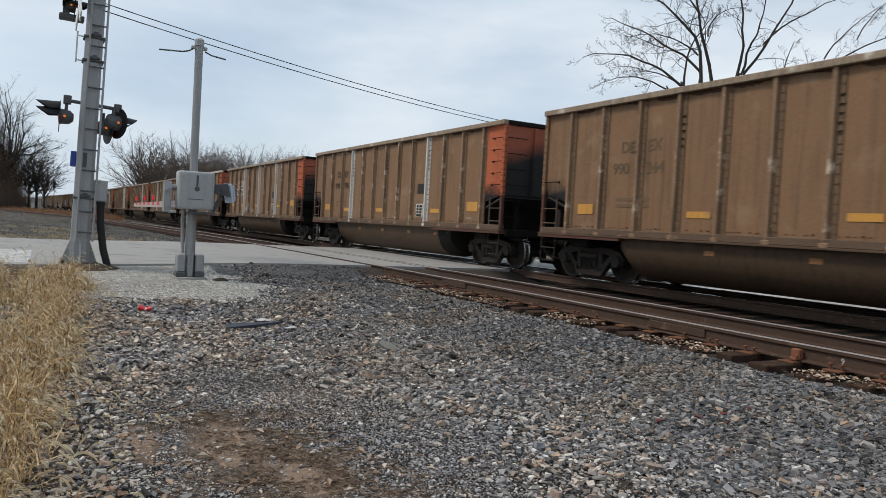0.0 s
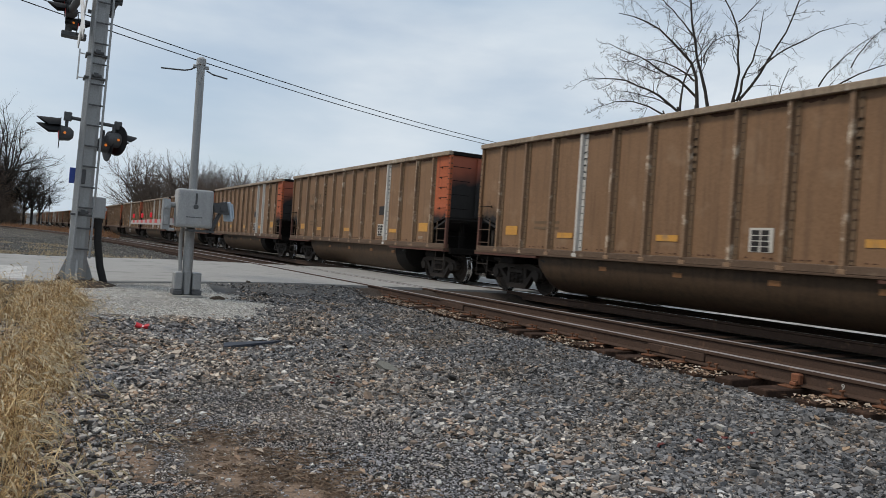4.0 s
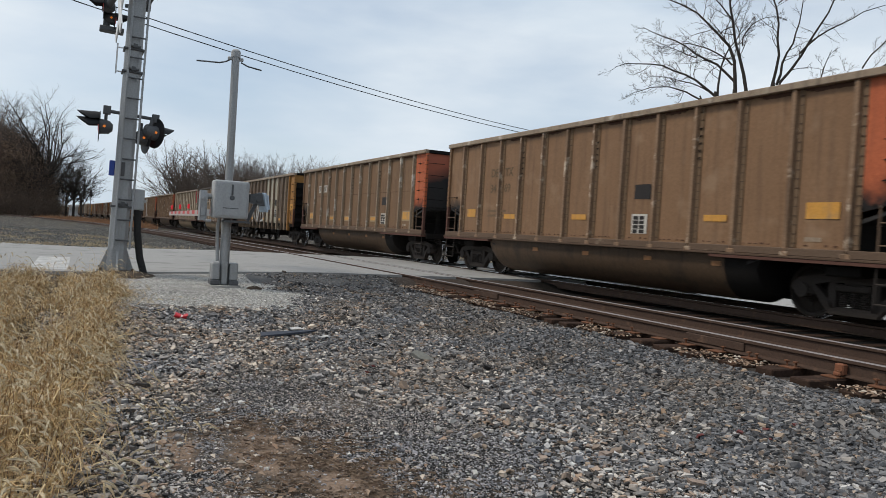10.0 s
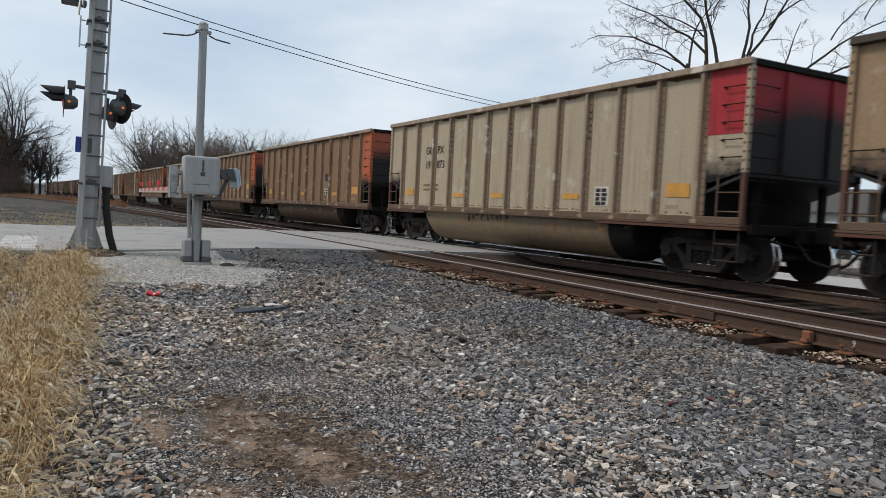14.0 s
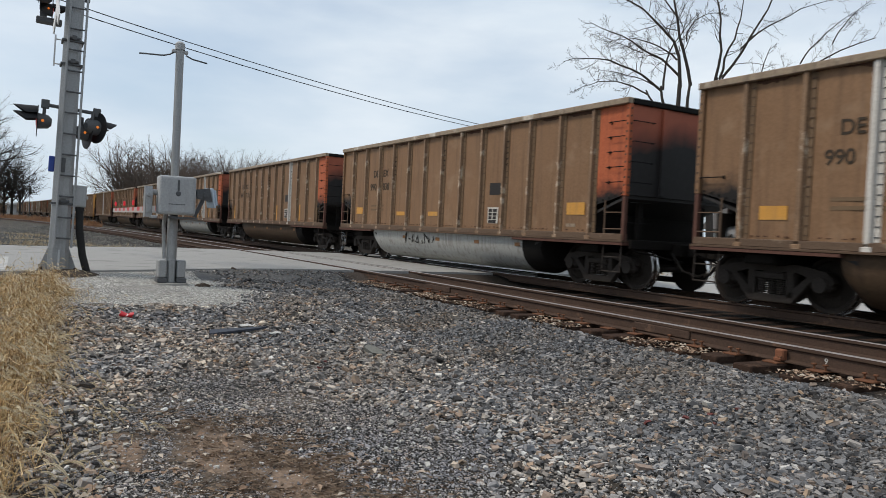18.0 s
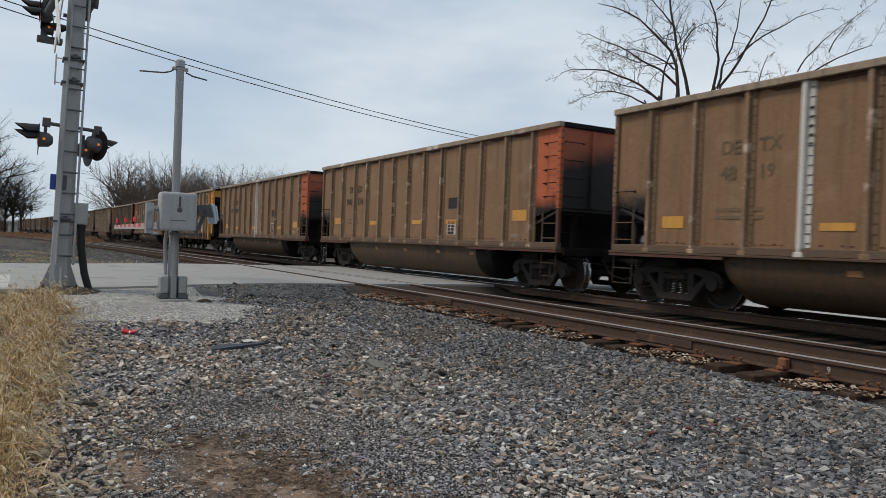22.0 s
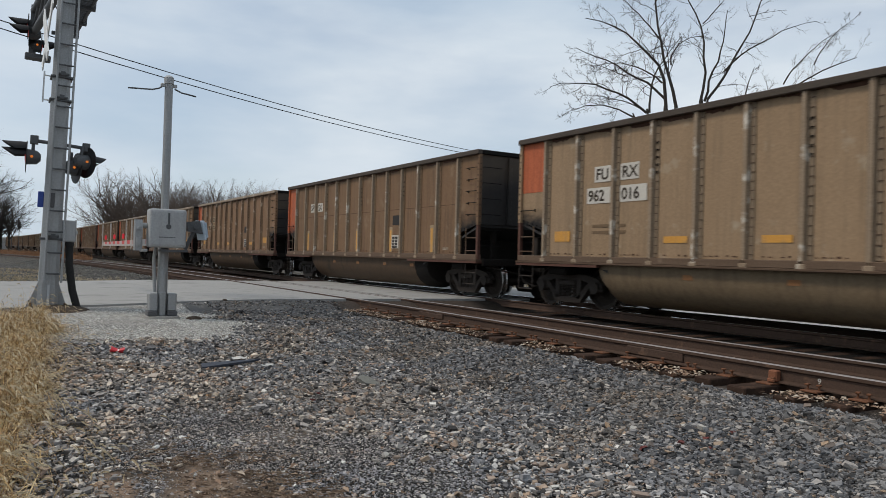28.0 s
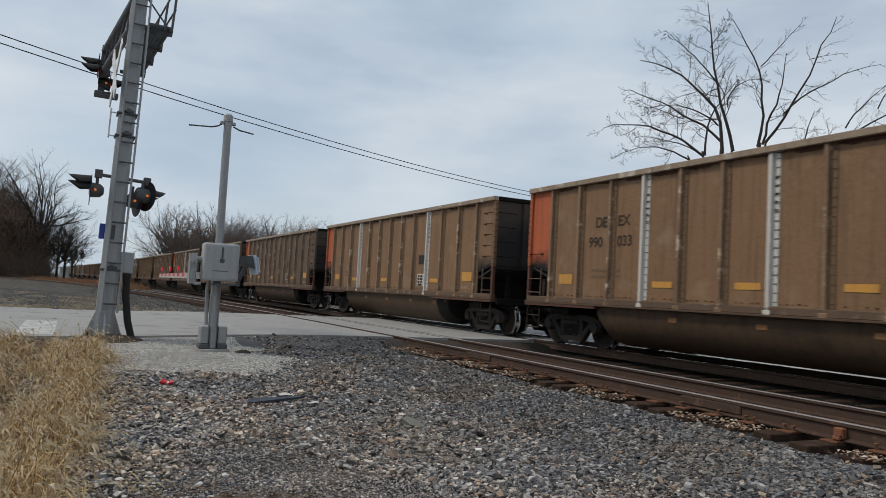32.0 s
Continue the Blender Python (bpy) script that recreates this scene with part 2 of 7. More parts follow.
surface("paint_orange", (0.36, 0.085, 0.035), (0.50, 0.14, 0.06), 1.3, 0.6, relief=0.1, fine=26, streak=((0.16, 0.05, 0.03), 0.6))
surface("paint_amber", (0.38, 0.125, 0.03), (0.50, 0.18, 0.05), 1.3, 0.6, relief=0.1, fine=26, streak=((0.20, 0.09, 0.03), 0.6))
surface("paint_red", (0.30, 0.02, 0.025), (0.38, 0.035, 0.04), 1.3, 0.55, relief=0.1, fine=26, streak=((0.10, 0.02, 0.02), 0.6))
surface("paint_yellow", (0.60, 0.40, 0.03), (0.70, 0.48, 0.05), 1.3, 0.6, relief=0.1, fine=26, streak=((0.28, 0.18, 0.04), 0.5))
surface("soot", (0.007, 0.0065, 0.0065), (0.018, 0.016, 0.014), 1.3, 0.75, relief=0.2, fine=26, spec=0.1)
surface("underframe", (0.008, 0.0072, 0.0065), (0.019, 0.016, 0.0135), 2.0, 0.8, relief=0.2, fine=30, spec=0.1)
surface("bogie_iron", (0.022, 0.0185, 0.0165), (0.056, 0.046, 0.039), 3.0, 0.75, relief=0.25, fine=40, spec=0.15)
surface("wheel_iron", (0.022, 0.0185, 0.016), (0.045, 0.037, 0.031), 3.0, 0.65, metal=0.2, relief=0.2, fine=40, spec=0.1)
surface("bright_steel", (0.62, 0.62, 0.63), (0.78, 0.78, 0.79), 6.0, 0.12, metal=1.0, relief=0.0, fine=60)
surface("tread_steel", (0.50, 0.49, 0.48), (0.64, 0.63, 0.62), 6.0, 0.26, metal=1.0, relief=0.02, fine=60)
surface("coal", (0.008, 0.008, 0.009), (0.022, 0.022, 0.024), 5.0, 0.5, relief=0.6, fine=18, spec=0.1)
surface("reflector", (0.50, 0.235, 0.042), (0.62, 0.325, 0.075), 3.0, 0.5, relief=0.0, fine=40, streak=((0.30, 0.17, 0.075), 0.6), spots=((0.32, 0.20, 0.10), 3.0, 0.56, 0.72))
surface("sticker_white", (0.47, 0.44, 0.39), (0.60, 0.57, 0.51), 6.0, 0.6, relief=0.0, fine=40)
surface("sticker_black", (0.018, 0.016, 0.015), (0.035, 0.03, 0.028), 6.0, 0.6, relief=0.0, fine=40)
surface("stencil_dark", (0.03, 0.022, 0.016), (0.06, 0.045, 0.03), 6.0, 0.7, relief=0.0, fine=40)
surface("chalk", (0.36, 0.355, 0.34), (0.47, 0.46, 0.44), 6.0, 0.7, relief=0.0, fine=40)
surface("rail_rust", (0.048, 0.031, 0.0235), (0.088, 0.056, 0.041), 4.0, 0.75, relief=0.2, fine=50, spots=((0.135, 0.082, 0.056), 6.0, 0.6, 0.75), spec=0.15)
surface("rail_dull", (0.25, 0.225, 0.215), (0.40, 0.37, 0.36), 8.0, 0.34, metal=0.35, relief=0.02, fine=60)
surface("tie_wood", (0.024, 0.0155, 0.012), (0.065, 0.040, 0.029), 4.0, 0.9, relief=0.6, fine=30, spots=((0.125, 0.072, 0.048), 5.0, 0.56, 0.75), spec=0.1)
surface("plate_rust", (0.10, 0.045, 0.025), (0.19, 0.085, 0.045), 9.0, 0.85, relief=0.3, fine=60)
surface("galvanised", (0.27, 0.275, 0.275), (0.36, 0.365, 0.365), 2.0, 0.5, metal=0.35, relief=0.05, fine=40, streak=((0.19, 0.19, 0.185), 0.5))
surface("grey_box", (0.33, 0.335, 0.335), (0.40, 0.405, 0.405), 2.5, 0.5, relief=0.06, fine=40, streak=((0.24, 0.24, 0.235), 0.4))
surface("black_metal", (0.012, 0.012, 0.013), (0.028, 0.028, 0.03), 3.0, 0.55, relief=0.05, fine=40)
surface("rubber", (0.02, 0.02, 0.02), (0.035, 0.034, 0.033), 5.0, 0.8, relief=0.1, fine=40)
surface("bark", (0.032, 0.027, 0.024), (0.07, 0.058, 0.049), 3.0, 0.9, relief=0.6, fine=30)


def sooted(name, paint_dark, paint_light):
    """Painted end sheet under a thick spray of coal dust that leaves the upper corners."""
    m, nt, b = begin(name)
    co = nt.nodes.new("ShaderNodeTexCoord").outputs["Object"]
    v = coords(nt)
    sep = nt.nodes.new("ShaderNodeSeparateXYZ")
    nt.links.new(co, sep.inputs[0])
    def m2(op, a, bb):
        n = nt.nodes.new("ShaderNodeMath")
        n.operation = op
        for i, q in enumerate((a, bb)):
            if isinstance(q, (int, float)):
                n.inputs[i].default_value = q
            else:
                nt.links.new(q, n.inputs[i])
        return n.outputs[0]
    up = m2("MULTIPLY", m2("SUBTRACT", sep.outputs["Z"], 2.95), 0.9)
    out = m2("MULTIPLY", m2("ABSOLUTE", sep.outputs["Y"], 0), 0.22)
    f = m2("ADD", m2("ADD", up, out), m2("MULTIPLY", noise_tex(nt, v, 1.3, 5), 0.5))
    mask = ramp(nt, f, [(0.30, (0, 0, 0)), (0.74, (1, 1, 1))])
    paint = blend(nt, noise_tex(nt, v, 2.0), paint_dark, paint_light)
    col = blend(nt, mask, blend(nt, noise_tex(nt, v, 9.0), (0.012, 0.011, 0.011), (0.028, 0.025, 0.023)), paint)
    nt.links.new(col, b.inputs["Base Color"])
    b.inputs["Roughness"].default_value = 0.75
    bump(nt, b, noise_tex(nt, v, 26, 3), 0.15)
    MATS[name] = m


sooted("sooted_end", (0.30, 0.075, 0.04), (0.42, 0.12, 0.06))
sooted("sooted_amber", (0.36, 0.14, 0.03), (0.48, 0.2, 0.05))
sooted("sooted_red", (0.26, 0.02, 0.025), (0.33, 0.03, 0.035))


def pebbles(nt, v, scale, stops):
    """Small grains: one tone to each cell, the shadow in the gaps painted as dark seams; also gives the height."""
    cell = nt.nodes.new("ShaderNodeTexVoronoi")
    cell.inputs["Scale"].default_value = scale
    nt.links.new(v, cell.inputs["Vector"])
    sep = nt.nodes.new("ShaderNodeSeparateColor")
    nt.links.new(cell.outputs["Color"], sep.inputs[0])
    col = ramp(nt, sep.outputs[0], stops)
    seam = ramp(nt, cell.outputs["Distance"], [(0.25, (1, 1, 1)), (0.62, (0.16, 0.16, 0.16))])
    return blend(nt, 1.0, col, seam, "MULTIPLY"), seam


def ground_material():
    m, nt, b = begin("ground_soil")
    v = coords(nt, True)
    big, mid, fine = noise_tex(nt, v, 0.35, 5), noise_tex(nt, v, 1.6, 5), noise_tex(nt, v, 45.0, 4)
    grit, seam = pebbles(nt, v, 62.0, [(0.0, (0.018, 0.017, 0.016)), (0.3, (0.042, 0.040, 0.038)), (0.6, (0.080, 0.077, 0.074)), (0.85, (0.15, 0.144, 0.136)), (0.95, (0.36, 0.345, 0.315))])
    mud = blend(nt, fine, (0.06, 0.049, 0.038), (0.18, 0.145, 0.11))
    grit = blend(nt, ramp(nt, mid, [(0.52, (0, 0, 0)), (0.72, (0.75, 0.75, 0.75))]), grit, mud)
    sep = nt.nodes.new("ShaderNodeSeparateXYZ")
    nt.links.new(v, sep.inputs[0])
    # bare brown earth worn through the gravel
    for cx, cy, rx, ry in ((-4.75, 1.15, 0.75, 0.30), (-4.05, 1.45, 0.55, 0.26), (-5.1, 0.62, 0.55, 0.16), (-3.7, 0.75, 0.35, 0.2)):
        place = nt.nodes.new("ShaderNodeMapping")
        place.inputs["Location"].default_value = (-cx / rx, -cy / ry, 0)
        place.inputs["Scale"].default_value = (1 / rx, 1 / ry, 0)
        nt.links.new(v, place.inputs["Vector"])
        near = nt.nodes.new("ShaderNodeVectorMath")
        near.operation = "LENGTH"
        nt.links.new(place.outputs["Vector"], near.inputs[0])
        rag = nt.nodes.new("ShaderNodeMath")
        rag.operation = "MULTIPLY_ADD"
        rag.inputs[1].default_value = 1.6
        nt.links.new(noise_tex(nt, v, 3.5, 5, 0.65), rag.inputs[0])
        nt.links.new(near.outputs["Value"], rag.inputs[2])
        half = nt.nodes.new("ShaderNodeMath")
        half.operation = "MULTIPLY"
        half.inputs[1].default_value = 0.5
        nt.links.new(rag.outputs[0], half.inputs[0])
        earth = ramp(nt, half.outputs[0], [(0.62, (1, 1, 1)), (0.92, (0, 0, 0))])
        grit = blend(nt, earth, grit, blend(nt, fine, (0.13, 0.09, 0.064), (0.34, 0.25, 0.185)))
    bed = nt.nodes.new("ShaderNodeMapRange")
    bed.inputs["From Min"].default_value, bed.inputs["From Max"].default_value = 6.3, 7.0
    nt.links.new(sep.outputs["Y"], bed.inputs["Value"])
    bed2 = nt.nodes.new("ShaderNodeMapRange")
    bed2.inputs["From Min"].default_value, bed2.inputs["From Max"].default_value = 15.5, 14.0
    nt.links.new(sep.outputs["Y"], bed2.inputs["Value"])
    both = nt.nodes.new("ShaderNodeMath")
    both.operation = "MULTIPLY"
    nt.links.new(bed.outputs["Result"], both.inputs[0])
    nt.links.new(bed2.outputs["Result"], both.inputs[1])
    grit = blend(nt, both.outputs[0], grit, blend(nt, fine, (0.03, 0.023, 0.019), (0.085, 0.066, 0.053)))
    # near-black strip along the main track: shade under the train, put into the soil colour
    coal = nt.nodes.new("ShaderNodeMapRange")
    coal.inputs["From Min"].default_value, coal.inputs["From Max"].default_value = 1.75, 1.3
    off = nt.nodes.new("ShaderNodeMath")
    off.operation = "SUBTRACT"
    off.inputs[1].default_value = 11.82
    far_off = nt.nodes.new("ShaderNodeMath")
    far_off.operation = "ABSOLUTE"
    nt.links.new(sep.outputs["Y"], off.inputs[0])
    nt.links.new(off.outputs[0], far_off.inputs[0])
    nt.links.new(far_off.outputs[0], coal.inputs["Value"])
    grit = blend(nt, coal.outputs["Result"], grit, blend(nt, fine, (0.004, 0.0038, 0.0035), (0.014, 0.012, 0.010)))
    dry = blend(nt, fine, (0.06, 0.05, 0.038), (0.125, 0.104, 0.077))
    stony, _ = pebbles(nt, v, 8.0, [(0.0, (0.05, 0.048, 0.046)), (0.5, (0.15, 0.145, 0.135)), (0.85, (0.26, 0.25, 0.225)), (0.97, (0.40, 0.34, 0.24))])
    far = blend(nt, ramp(nt, big, [(0.32, (0, 0, 0)), (0.5, (1, 1, 1))]), dry, stony)
    reach = nt.nodes.new("ShaderNodeVectorMath")
    reach.operation = "LENGTH"
    nt.links.new(v, reach.inputs[0])
    edge = nt.nodes.new("ShaderNodeMapRange")
    edge.inputs["From Min"].default_value, edge.inputs["From Max"].default_value = 26, 45
    nt.links.new(reach.outputs["Value"], edge.inputs["Value"])
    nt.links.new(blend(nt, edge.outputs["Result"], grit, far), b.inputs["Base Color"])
    b.inputs["Roughness"].default_value = 0.95
    b.inputs["Specular IOR Level"].default_value = 0.15
    bump(nt, b, seam, 0.7, 0.012)
    MATS["ground_soil"] = m


def pale_bed_material():
    m, nt, b = begin("pale_bed")
    v = coords(nt, True)
    col, seam = pebbles(nt, v, 38.0, [(0.0, (0.30, 0.285, 0.26)), (0.3, (0.50, 0.48, 0.44)), (0.7, (0.64, 0.62, 0.575)), (0.95, (0.74, 0.725, 0.68))])
    nt.links.new(blend(nt, ramp(nt, noise_tex(nt, v, 2.2, 5), [(0.5, (0, 0, 0)), (0.75, (0.6, 0.6, 0.6))]), col, (0.24, 0.21, 0.17)), b.inputs["Base Color"])
    b.inputs["Roughness"].default_value = 0.95
    bump(nt, b, seam, 0.6, 0.012)
    MATS["pale_bed"] = m


pale_bed_material()
ground_material()
surface("road_concrete", (0.25, 0.247, 0.238), (0.34, 0.335, 0.32), 0.7, 0.85, relief=0.25, fine=60, spots=((0.20, 0.197, 0.19), 1.3, 0.55, 0.7), world_space=True)
surface("asphalt_patch", (0.065, 0.064, 0.064), (0.125, 0.123, 0.12), 2.0, 0.9, relief=0.5, fine=60, world_space=True, spots=((0.20, 0.195, 0.185), 9.0, 0.58, 0.7))
surface("road_paint", (0.46, 0.455, 0.44), (0.58, 0.575, 0.56), 6.0, 0.8, relief=0.2, fine=60, world_space=True, spots=((0.33, 0.33, 0.32), 5.0, 0.5, 0.62))


def stone_material(name, stops, rough=0.9, drift=0.0):
    m, nt, b = begin(name)
    rnd = nt.nodes.new("ShaderNodeNewGeometry").outputs["Random Per Island"]
    v = coords(nt, True)
    col = ramp(nt, rnd, stops)
    nt.nodes[-1].color_ramp.interpolation = "CONSTANT"
    n = noise_tex(nt, v, 60, 4)
    col = blend(nt, 0.5, col, ramp(nt, n, [(0.3, (0.40, 0.40, 0.40)), (0.7, (1.0, 1.0, 1.0))]), "MULTIPLY")
    if drift:
        wash = ramp(nt, noise_tex(nt, v, 0.9, 5), [(0.36, (0.84, 0.87, 0.92)), (0.5, (0.98, 0.97, 0.96)), (0.64, (1.0, 0.91, 0.81))])
        col = blend(nt, drift, col, wash, "MULTIPLY")
    nt.links.new(col, b.inputs["Base Color"])
    b.inputs["Roughness"].default_value = rough
    MATS[name] = m


stone_material("ballast", [(0, (0.036, 0.034, 0.033)), (0.10, (0.08, 0.078, 0.078)), (0.25, (0.138, 0.136, 0.136)), (0.44, (0.205, 0.202, 0.20)), (0.64, (0.268, 0.258, 0.25)), (0.78, (0.16, 0.13, 0.11)), (0.84, (0.345, 0.32, 0.295)), (0.915, (0.25, 0.19, 0.145)), (0.955, (0.49, 0.44, 0.385)), (0.985, (0.40, 0.285, 0.19)), (0.997, (0.168, 0.053, 0.045))], drift=1.0)
stone_material("ballast_dark", [(0, (0.02, 0.016, 0.014)), (0.4, (0.038, 0.031, 0.026)), (0.8, (0.065, 0.052, 0.042))])
stone_material("ballast_far", [(0, (0.10, 0.10, 0.095)), (0.4, (0.17, 0.165, 0.155)), (0.8, (0.25, 0.24, 0.22))])
stone_material("gravel_grey", [(0, (0.045, 0.042, 0.040)), (0.09, (0.15, 0.145, 0.143)), (0.25, (0.25, 0.245, 0.243)), (0.44, (0.36, 0.348, 0.34)), (0.58, (0.47, 0.44, 0.41)), (0.70, (0.36, 0.27, 0.21)), (0.78, (0.60, 0.55, 0.49)), (0.86, (0.48, 0.36, 0.27)), (0.92, (0.72, 0.67, 0.60)), (0.975, (0.82, 0.79, 0.74))], drift=1.0)
stone_material("gravel_fine", [(0, (0.06, 0.057, 0.056)), (0.08, (0.19, 0.184, 0.19)), (0.28, (0.30, 0.29, 0.296)), (0.52, (0.42, 0.402, 0.402)), (0.74, (0.54, 0.51, 0.49)), (0.87, (0.43, 0.345, 0.285)), (0.934, (0.70, 0.64, 0.58)), (0.98, (0.80, 0.76, 0.70))], drift=0.7)
stone_material("pebble_pale", [(0, (0.62, 0.60, 0.55)), (0.3, (0.72, 0.705, 0.66)), (0.55, (0.50, 0.475, 0.42)), (0.75, (0.56, 0.47, 0.37)), (0.88, (0.80, 0.79, 0.75))])
stone_material("tan_stone", [(0, (0.36, 0.275, 0.20)), (0.3, (0.42, 0.38, 0.33)), (0.6, (0.27, 0.21, 0.165)), (0.82, (0.50, 0.475, 0.43)), (0.93, (0.16, 0.045, 0.04))])
stone_material("gravel_white", [(0, (0.55, 0.53, 0.485)), (0.4, (0.66, 0.64, 0.59)), (0.8, (0.42, 0.40, 0.365)), (0.93, (0.76, 0.745, 0.70))])
stone_material("straw", [(0, (0.58, 0.385, 0.17)), (0.22, (0.70, 0.505, 0.25)), (0.42, (0.40, 0.245, 0.105)), (0.60, (0.78, 0.60, 0.34)), (0.80, (0.17, 0.098, 0.045)), (0.92, (0.30, 0.17, 0.07))], 0.8)
stone_material("fuzz", [(0, (0.62, 0.50, 0.32)), (0.5, (0.74, 0.63, 0.44))], 0.8)
stone_material("pale_straw", [(0, (0.46, 0.37, 0.24)), (0.4, (0.56, 0.47, 0.32)), (0.8, (0.34, 0.27, 0.17))], 0.9)
stone_material("matted", [(0, (0.22, 0.15, 0.10)), (0.4, (0.32, 0.235, 0.165)), (0.75, (0.14, 0.095, 0.066))], 0.9)
stone_material("pale_leaf", [(0, (0.38, 0.27, 0.185)), (0.3, (0.24, 0.15, 0.095)), (0.5, (0.50, 0.41, 0.32)), (0.7, (0.31, 0.20, 0.13)), (0.9, (0.57, 0.49, 0.40))], 0.8)
surface("rust_shade_line", (0.045, 0.022, 0.014), (0.10, 0.05, 0.03), 9.0, 0.8, relief=0.1)
surface("plate_dark", (0.070, 0.044, 0.029), (0.118, 0.076, 0.049), 1.6, 0.7, relief=0.12, fine=30)
surface("ink_pale", (0.25, 0.175, 0.11), (0.31, 0.225, 0.15), 6.0, 0.7, relief=0.0, fine=40)
surface("ghost_print", (0.135, 0.088, 0.05), (0.175, 0.118, 0.07), 6.0, 0.7, relief=0.0, fine=40)
surface("stencil_faint", (0.105, 0.072, 0.043), (0.15, 0.106, 0.064), 6.0, 0.7, relief=0.0, fine=40)
surface("reflector_dim", (0.20, 0.095, 0.04), (0.28, 0.14, 0.06), 6.0, 0.6, relief=0.0, fine=40)
surface("halo_paint", (0.27, 0.195, 0.12), (0.36, 0.275, 0.175), 5.0, 0.7, relief=0.0, fine=40)
surface("paint_ochre", (0.27, 0.125, 0.035), (0.38, 0.19, 0.055), 1.3, 0.6, relief=0.1, fine=26, streak=((0.17, 0.09, 0.03), 0.7))
surface("paint_umber", (0.10, 0.07, 0.05), (0.155, 0.11, 0.08), 1.2, 0.65, relief=0.12, fine=26, streak=((0.06, 0.042, 0.03), 0.7))
surface("post_umber", (0.10, 0.066, 0.043), (0.21, 0.15, 0.10), 1.4, 0.6, relief=0.12, fine=30)
surface("paint_bare", (0.36, 0.32, 0.235), (0.47, 0.43, 0.34), 1.4, 0.42, metal=0.2, relief=0.08, fine=26, streak=((0.24, 0.19, 0.12), 0.7), spots=((0.52, 0.49, 0.42), 1.4, 0.55, 0.8))
surface("graffiti_blue", (0.14, 0.135, 0.12), (0.19, 0.175, 0.15), 4.0, 0.7, relief=0.0, fine=40)
surface("chord_pale", (0.42, 0.38, 0.32), (0.56, 0.52, 0.45), 1.3, 0.6, relief=0.1, fine=30)
surface("chord_dark", (0.045, 0.035, 0.028), (0.09, 0.07, 0.055), 1.3, 0.65, relief=0.1, fine=30)
surface("paint_pale", (0.34, 0.275, 0.19), (0.43, 0.36, 0.265), 1.1, 0.6, relief=0.12, fine=26, streak=((0.22, 0.18, 0.125), 0.6), spots=((0.48, 0.45, 0.38), 2.0, 0.6, 0.78))
surface("tub_tan", (0.15, 0.105, 0.063), (0.215, 0.16, 0.10), 0.9, 0.55, relief=0.12, fine=24, streak=((0.09, 0.065, 0.045), 0.6))
sooted("sooted_brown", (0.045, 0.034, 0.024), (0.075, 0.056, 0.038))


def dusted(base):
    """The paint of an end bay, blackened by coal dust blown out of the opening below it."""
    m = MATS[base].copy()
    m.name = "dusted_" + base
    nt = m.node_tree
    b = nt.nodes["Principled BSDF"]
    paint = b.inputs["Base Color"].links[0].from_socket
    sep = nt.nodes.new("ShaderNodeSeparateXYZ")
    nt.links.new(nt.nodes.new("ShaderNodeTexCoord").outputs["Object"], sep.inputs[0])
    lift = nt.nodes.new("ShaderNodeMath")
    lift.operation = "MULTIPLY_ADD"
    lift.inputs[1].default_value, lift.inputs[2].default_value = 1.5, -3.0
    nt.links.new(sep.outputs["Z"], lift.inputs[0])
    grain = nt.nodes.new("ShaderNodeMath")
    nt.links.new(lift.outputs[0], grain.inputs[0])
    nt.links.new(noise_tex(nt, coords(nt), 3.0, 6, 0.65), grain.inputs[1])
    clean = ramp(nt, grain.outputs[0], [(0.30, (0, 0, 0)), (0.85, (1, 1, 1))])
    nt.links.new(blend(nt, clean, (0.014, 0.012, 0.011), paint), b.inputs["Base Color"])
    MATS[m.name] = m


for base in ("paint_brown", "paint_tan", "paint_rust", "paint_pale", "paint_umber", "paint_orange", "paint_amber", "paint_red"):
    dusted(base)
glow("lamp_red", (0.35, 0.02, 0.015), 0.15)
glow("arm_lamp", (0.6, 0.02, 0.03), 0.35)
glow("lamp_amber", (0.8, 0.22, 0.03), 0.5)
surface("arm_white", (0.32, 0.29, 0.27), (0.44, 0.41, 0.385), 5.0, 0.5, relief=0.0)
surface("arm_red", (0.45, 0.03, 0.03), (0.55, 0.05, 0.045), 5.0, 0.5, relief=0.0)
surface("sign_white", (0.62, 0.62, 0.61), (0.75, 0.75, 0.74), 5.0, 0.5, relief=0.0)
surface("pale_blue_metal", (0.42, 0.50, 0.58), (0.52, 0.60, 0.68), 3.0, 0.5, relief=0.05)
surface("dark_grey_metal", (0.07, 0.072, 0.075), (0.12, 0.122, 0.125), 3.0, 0.55, relief=0.05)
surface("concrete", (0.30, 0.29, 0.27), (0.40, 0.39, 0.36), 3.0, 0.9, relief=0.4, fine=50)
surface("red_plastic", (0.42, 0.025, 0.035), (0.55, 0.04, 0.05), 6.0, 0.4, relief=0.0)
surface("blue_plastic", (0.03, 0.06, 0.25), (0.05, 0.09, 0.35), 6.0, 0.4, relief=0.0)
surface("slate_board", (0.035, 0.04, 0.055), (0.06, 0.068, 0.085), 6.0, 0.7, relief=0.2)
surface("dark_soil", (0.03, 0.022, 0.016), (0.085, 0.065, 0.048), 6.0, 0.95, relief=0.7, fine=40)
surface("house_siding", (0.42, 0.41, 0.38), (0.52, 0.51, 0.48), 1.5, 0.8, relief=0.1)
surface("shingle", (0.06, 0.055, 0.05), (0.11, 0.10, 0.095), 2.0, 0.9, relief=0.3)
surface("car_blue", (0.10, 0.20, 0.30), (0.14, 0.26, 0.38), 1.0, 0.3, relief=0.0)
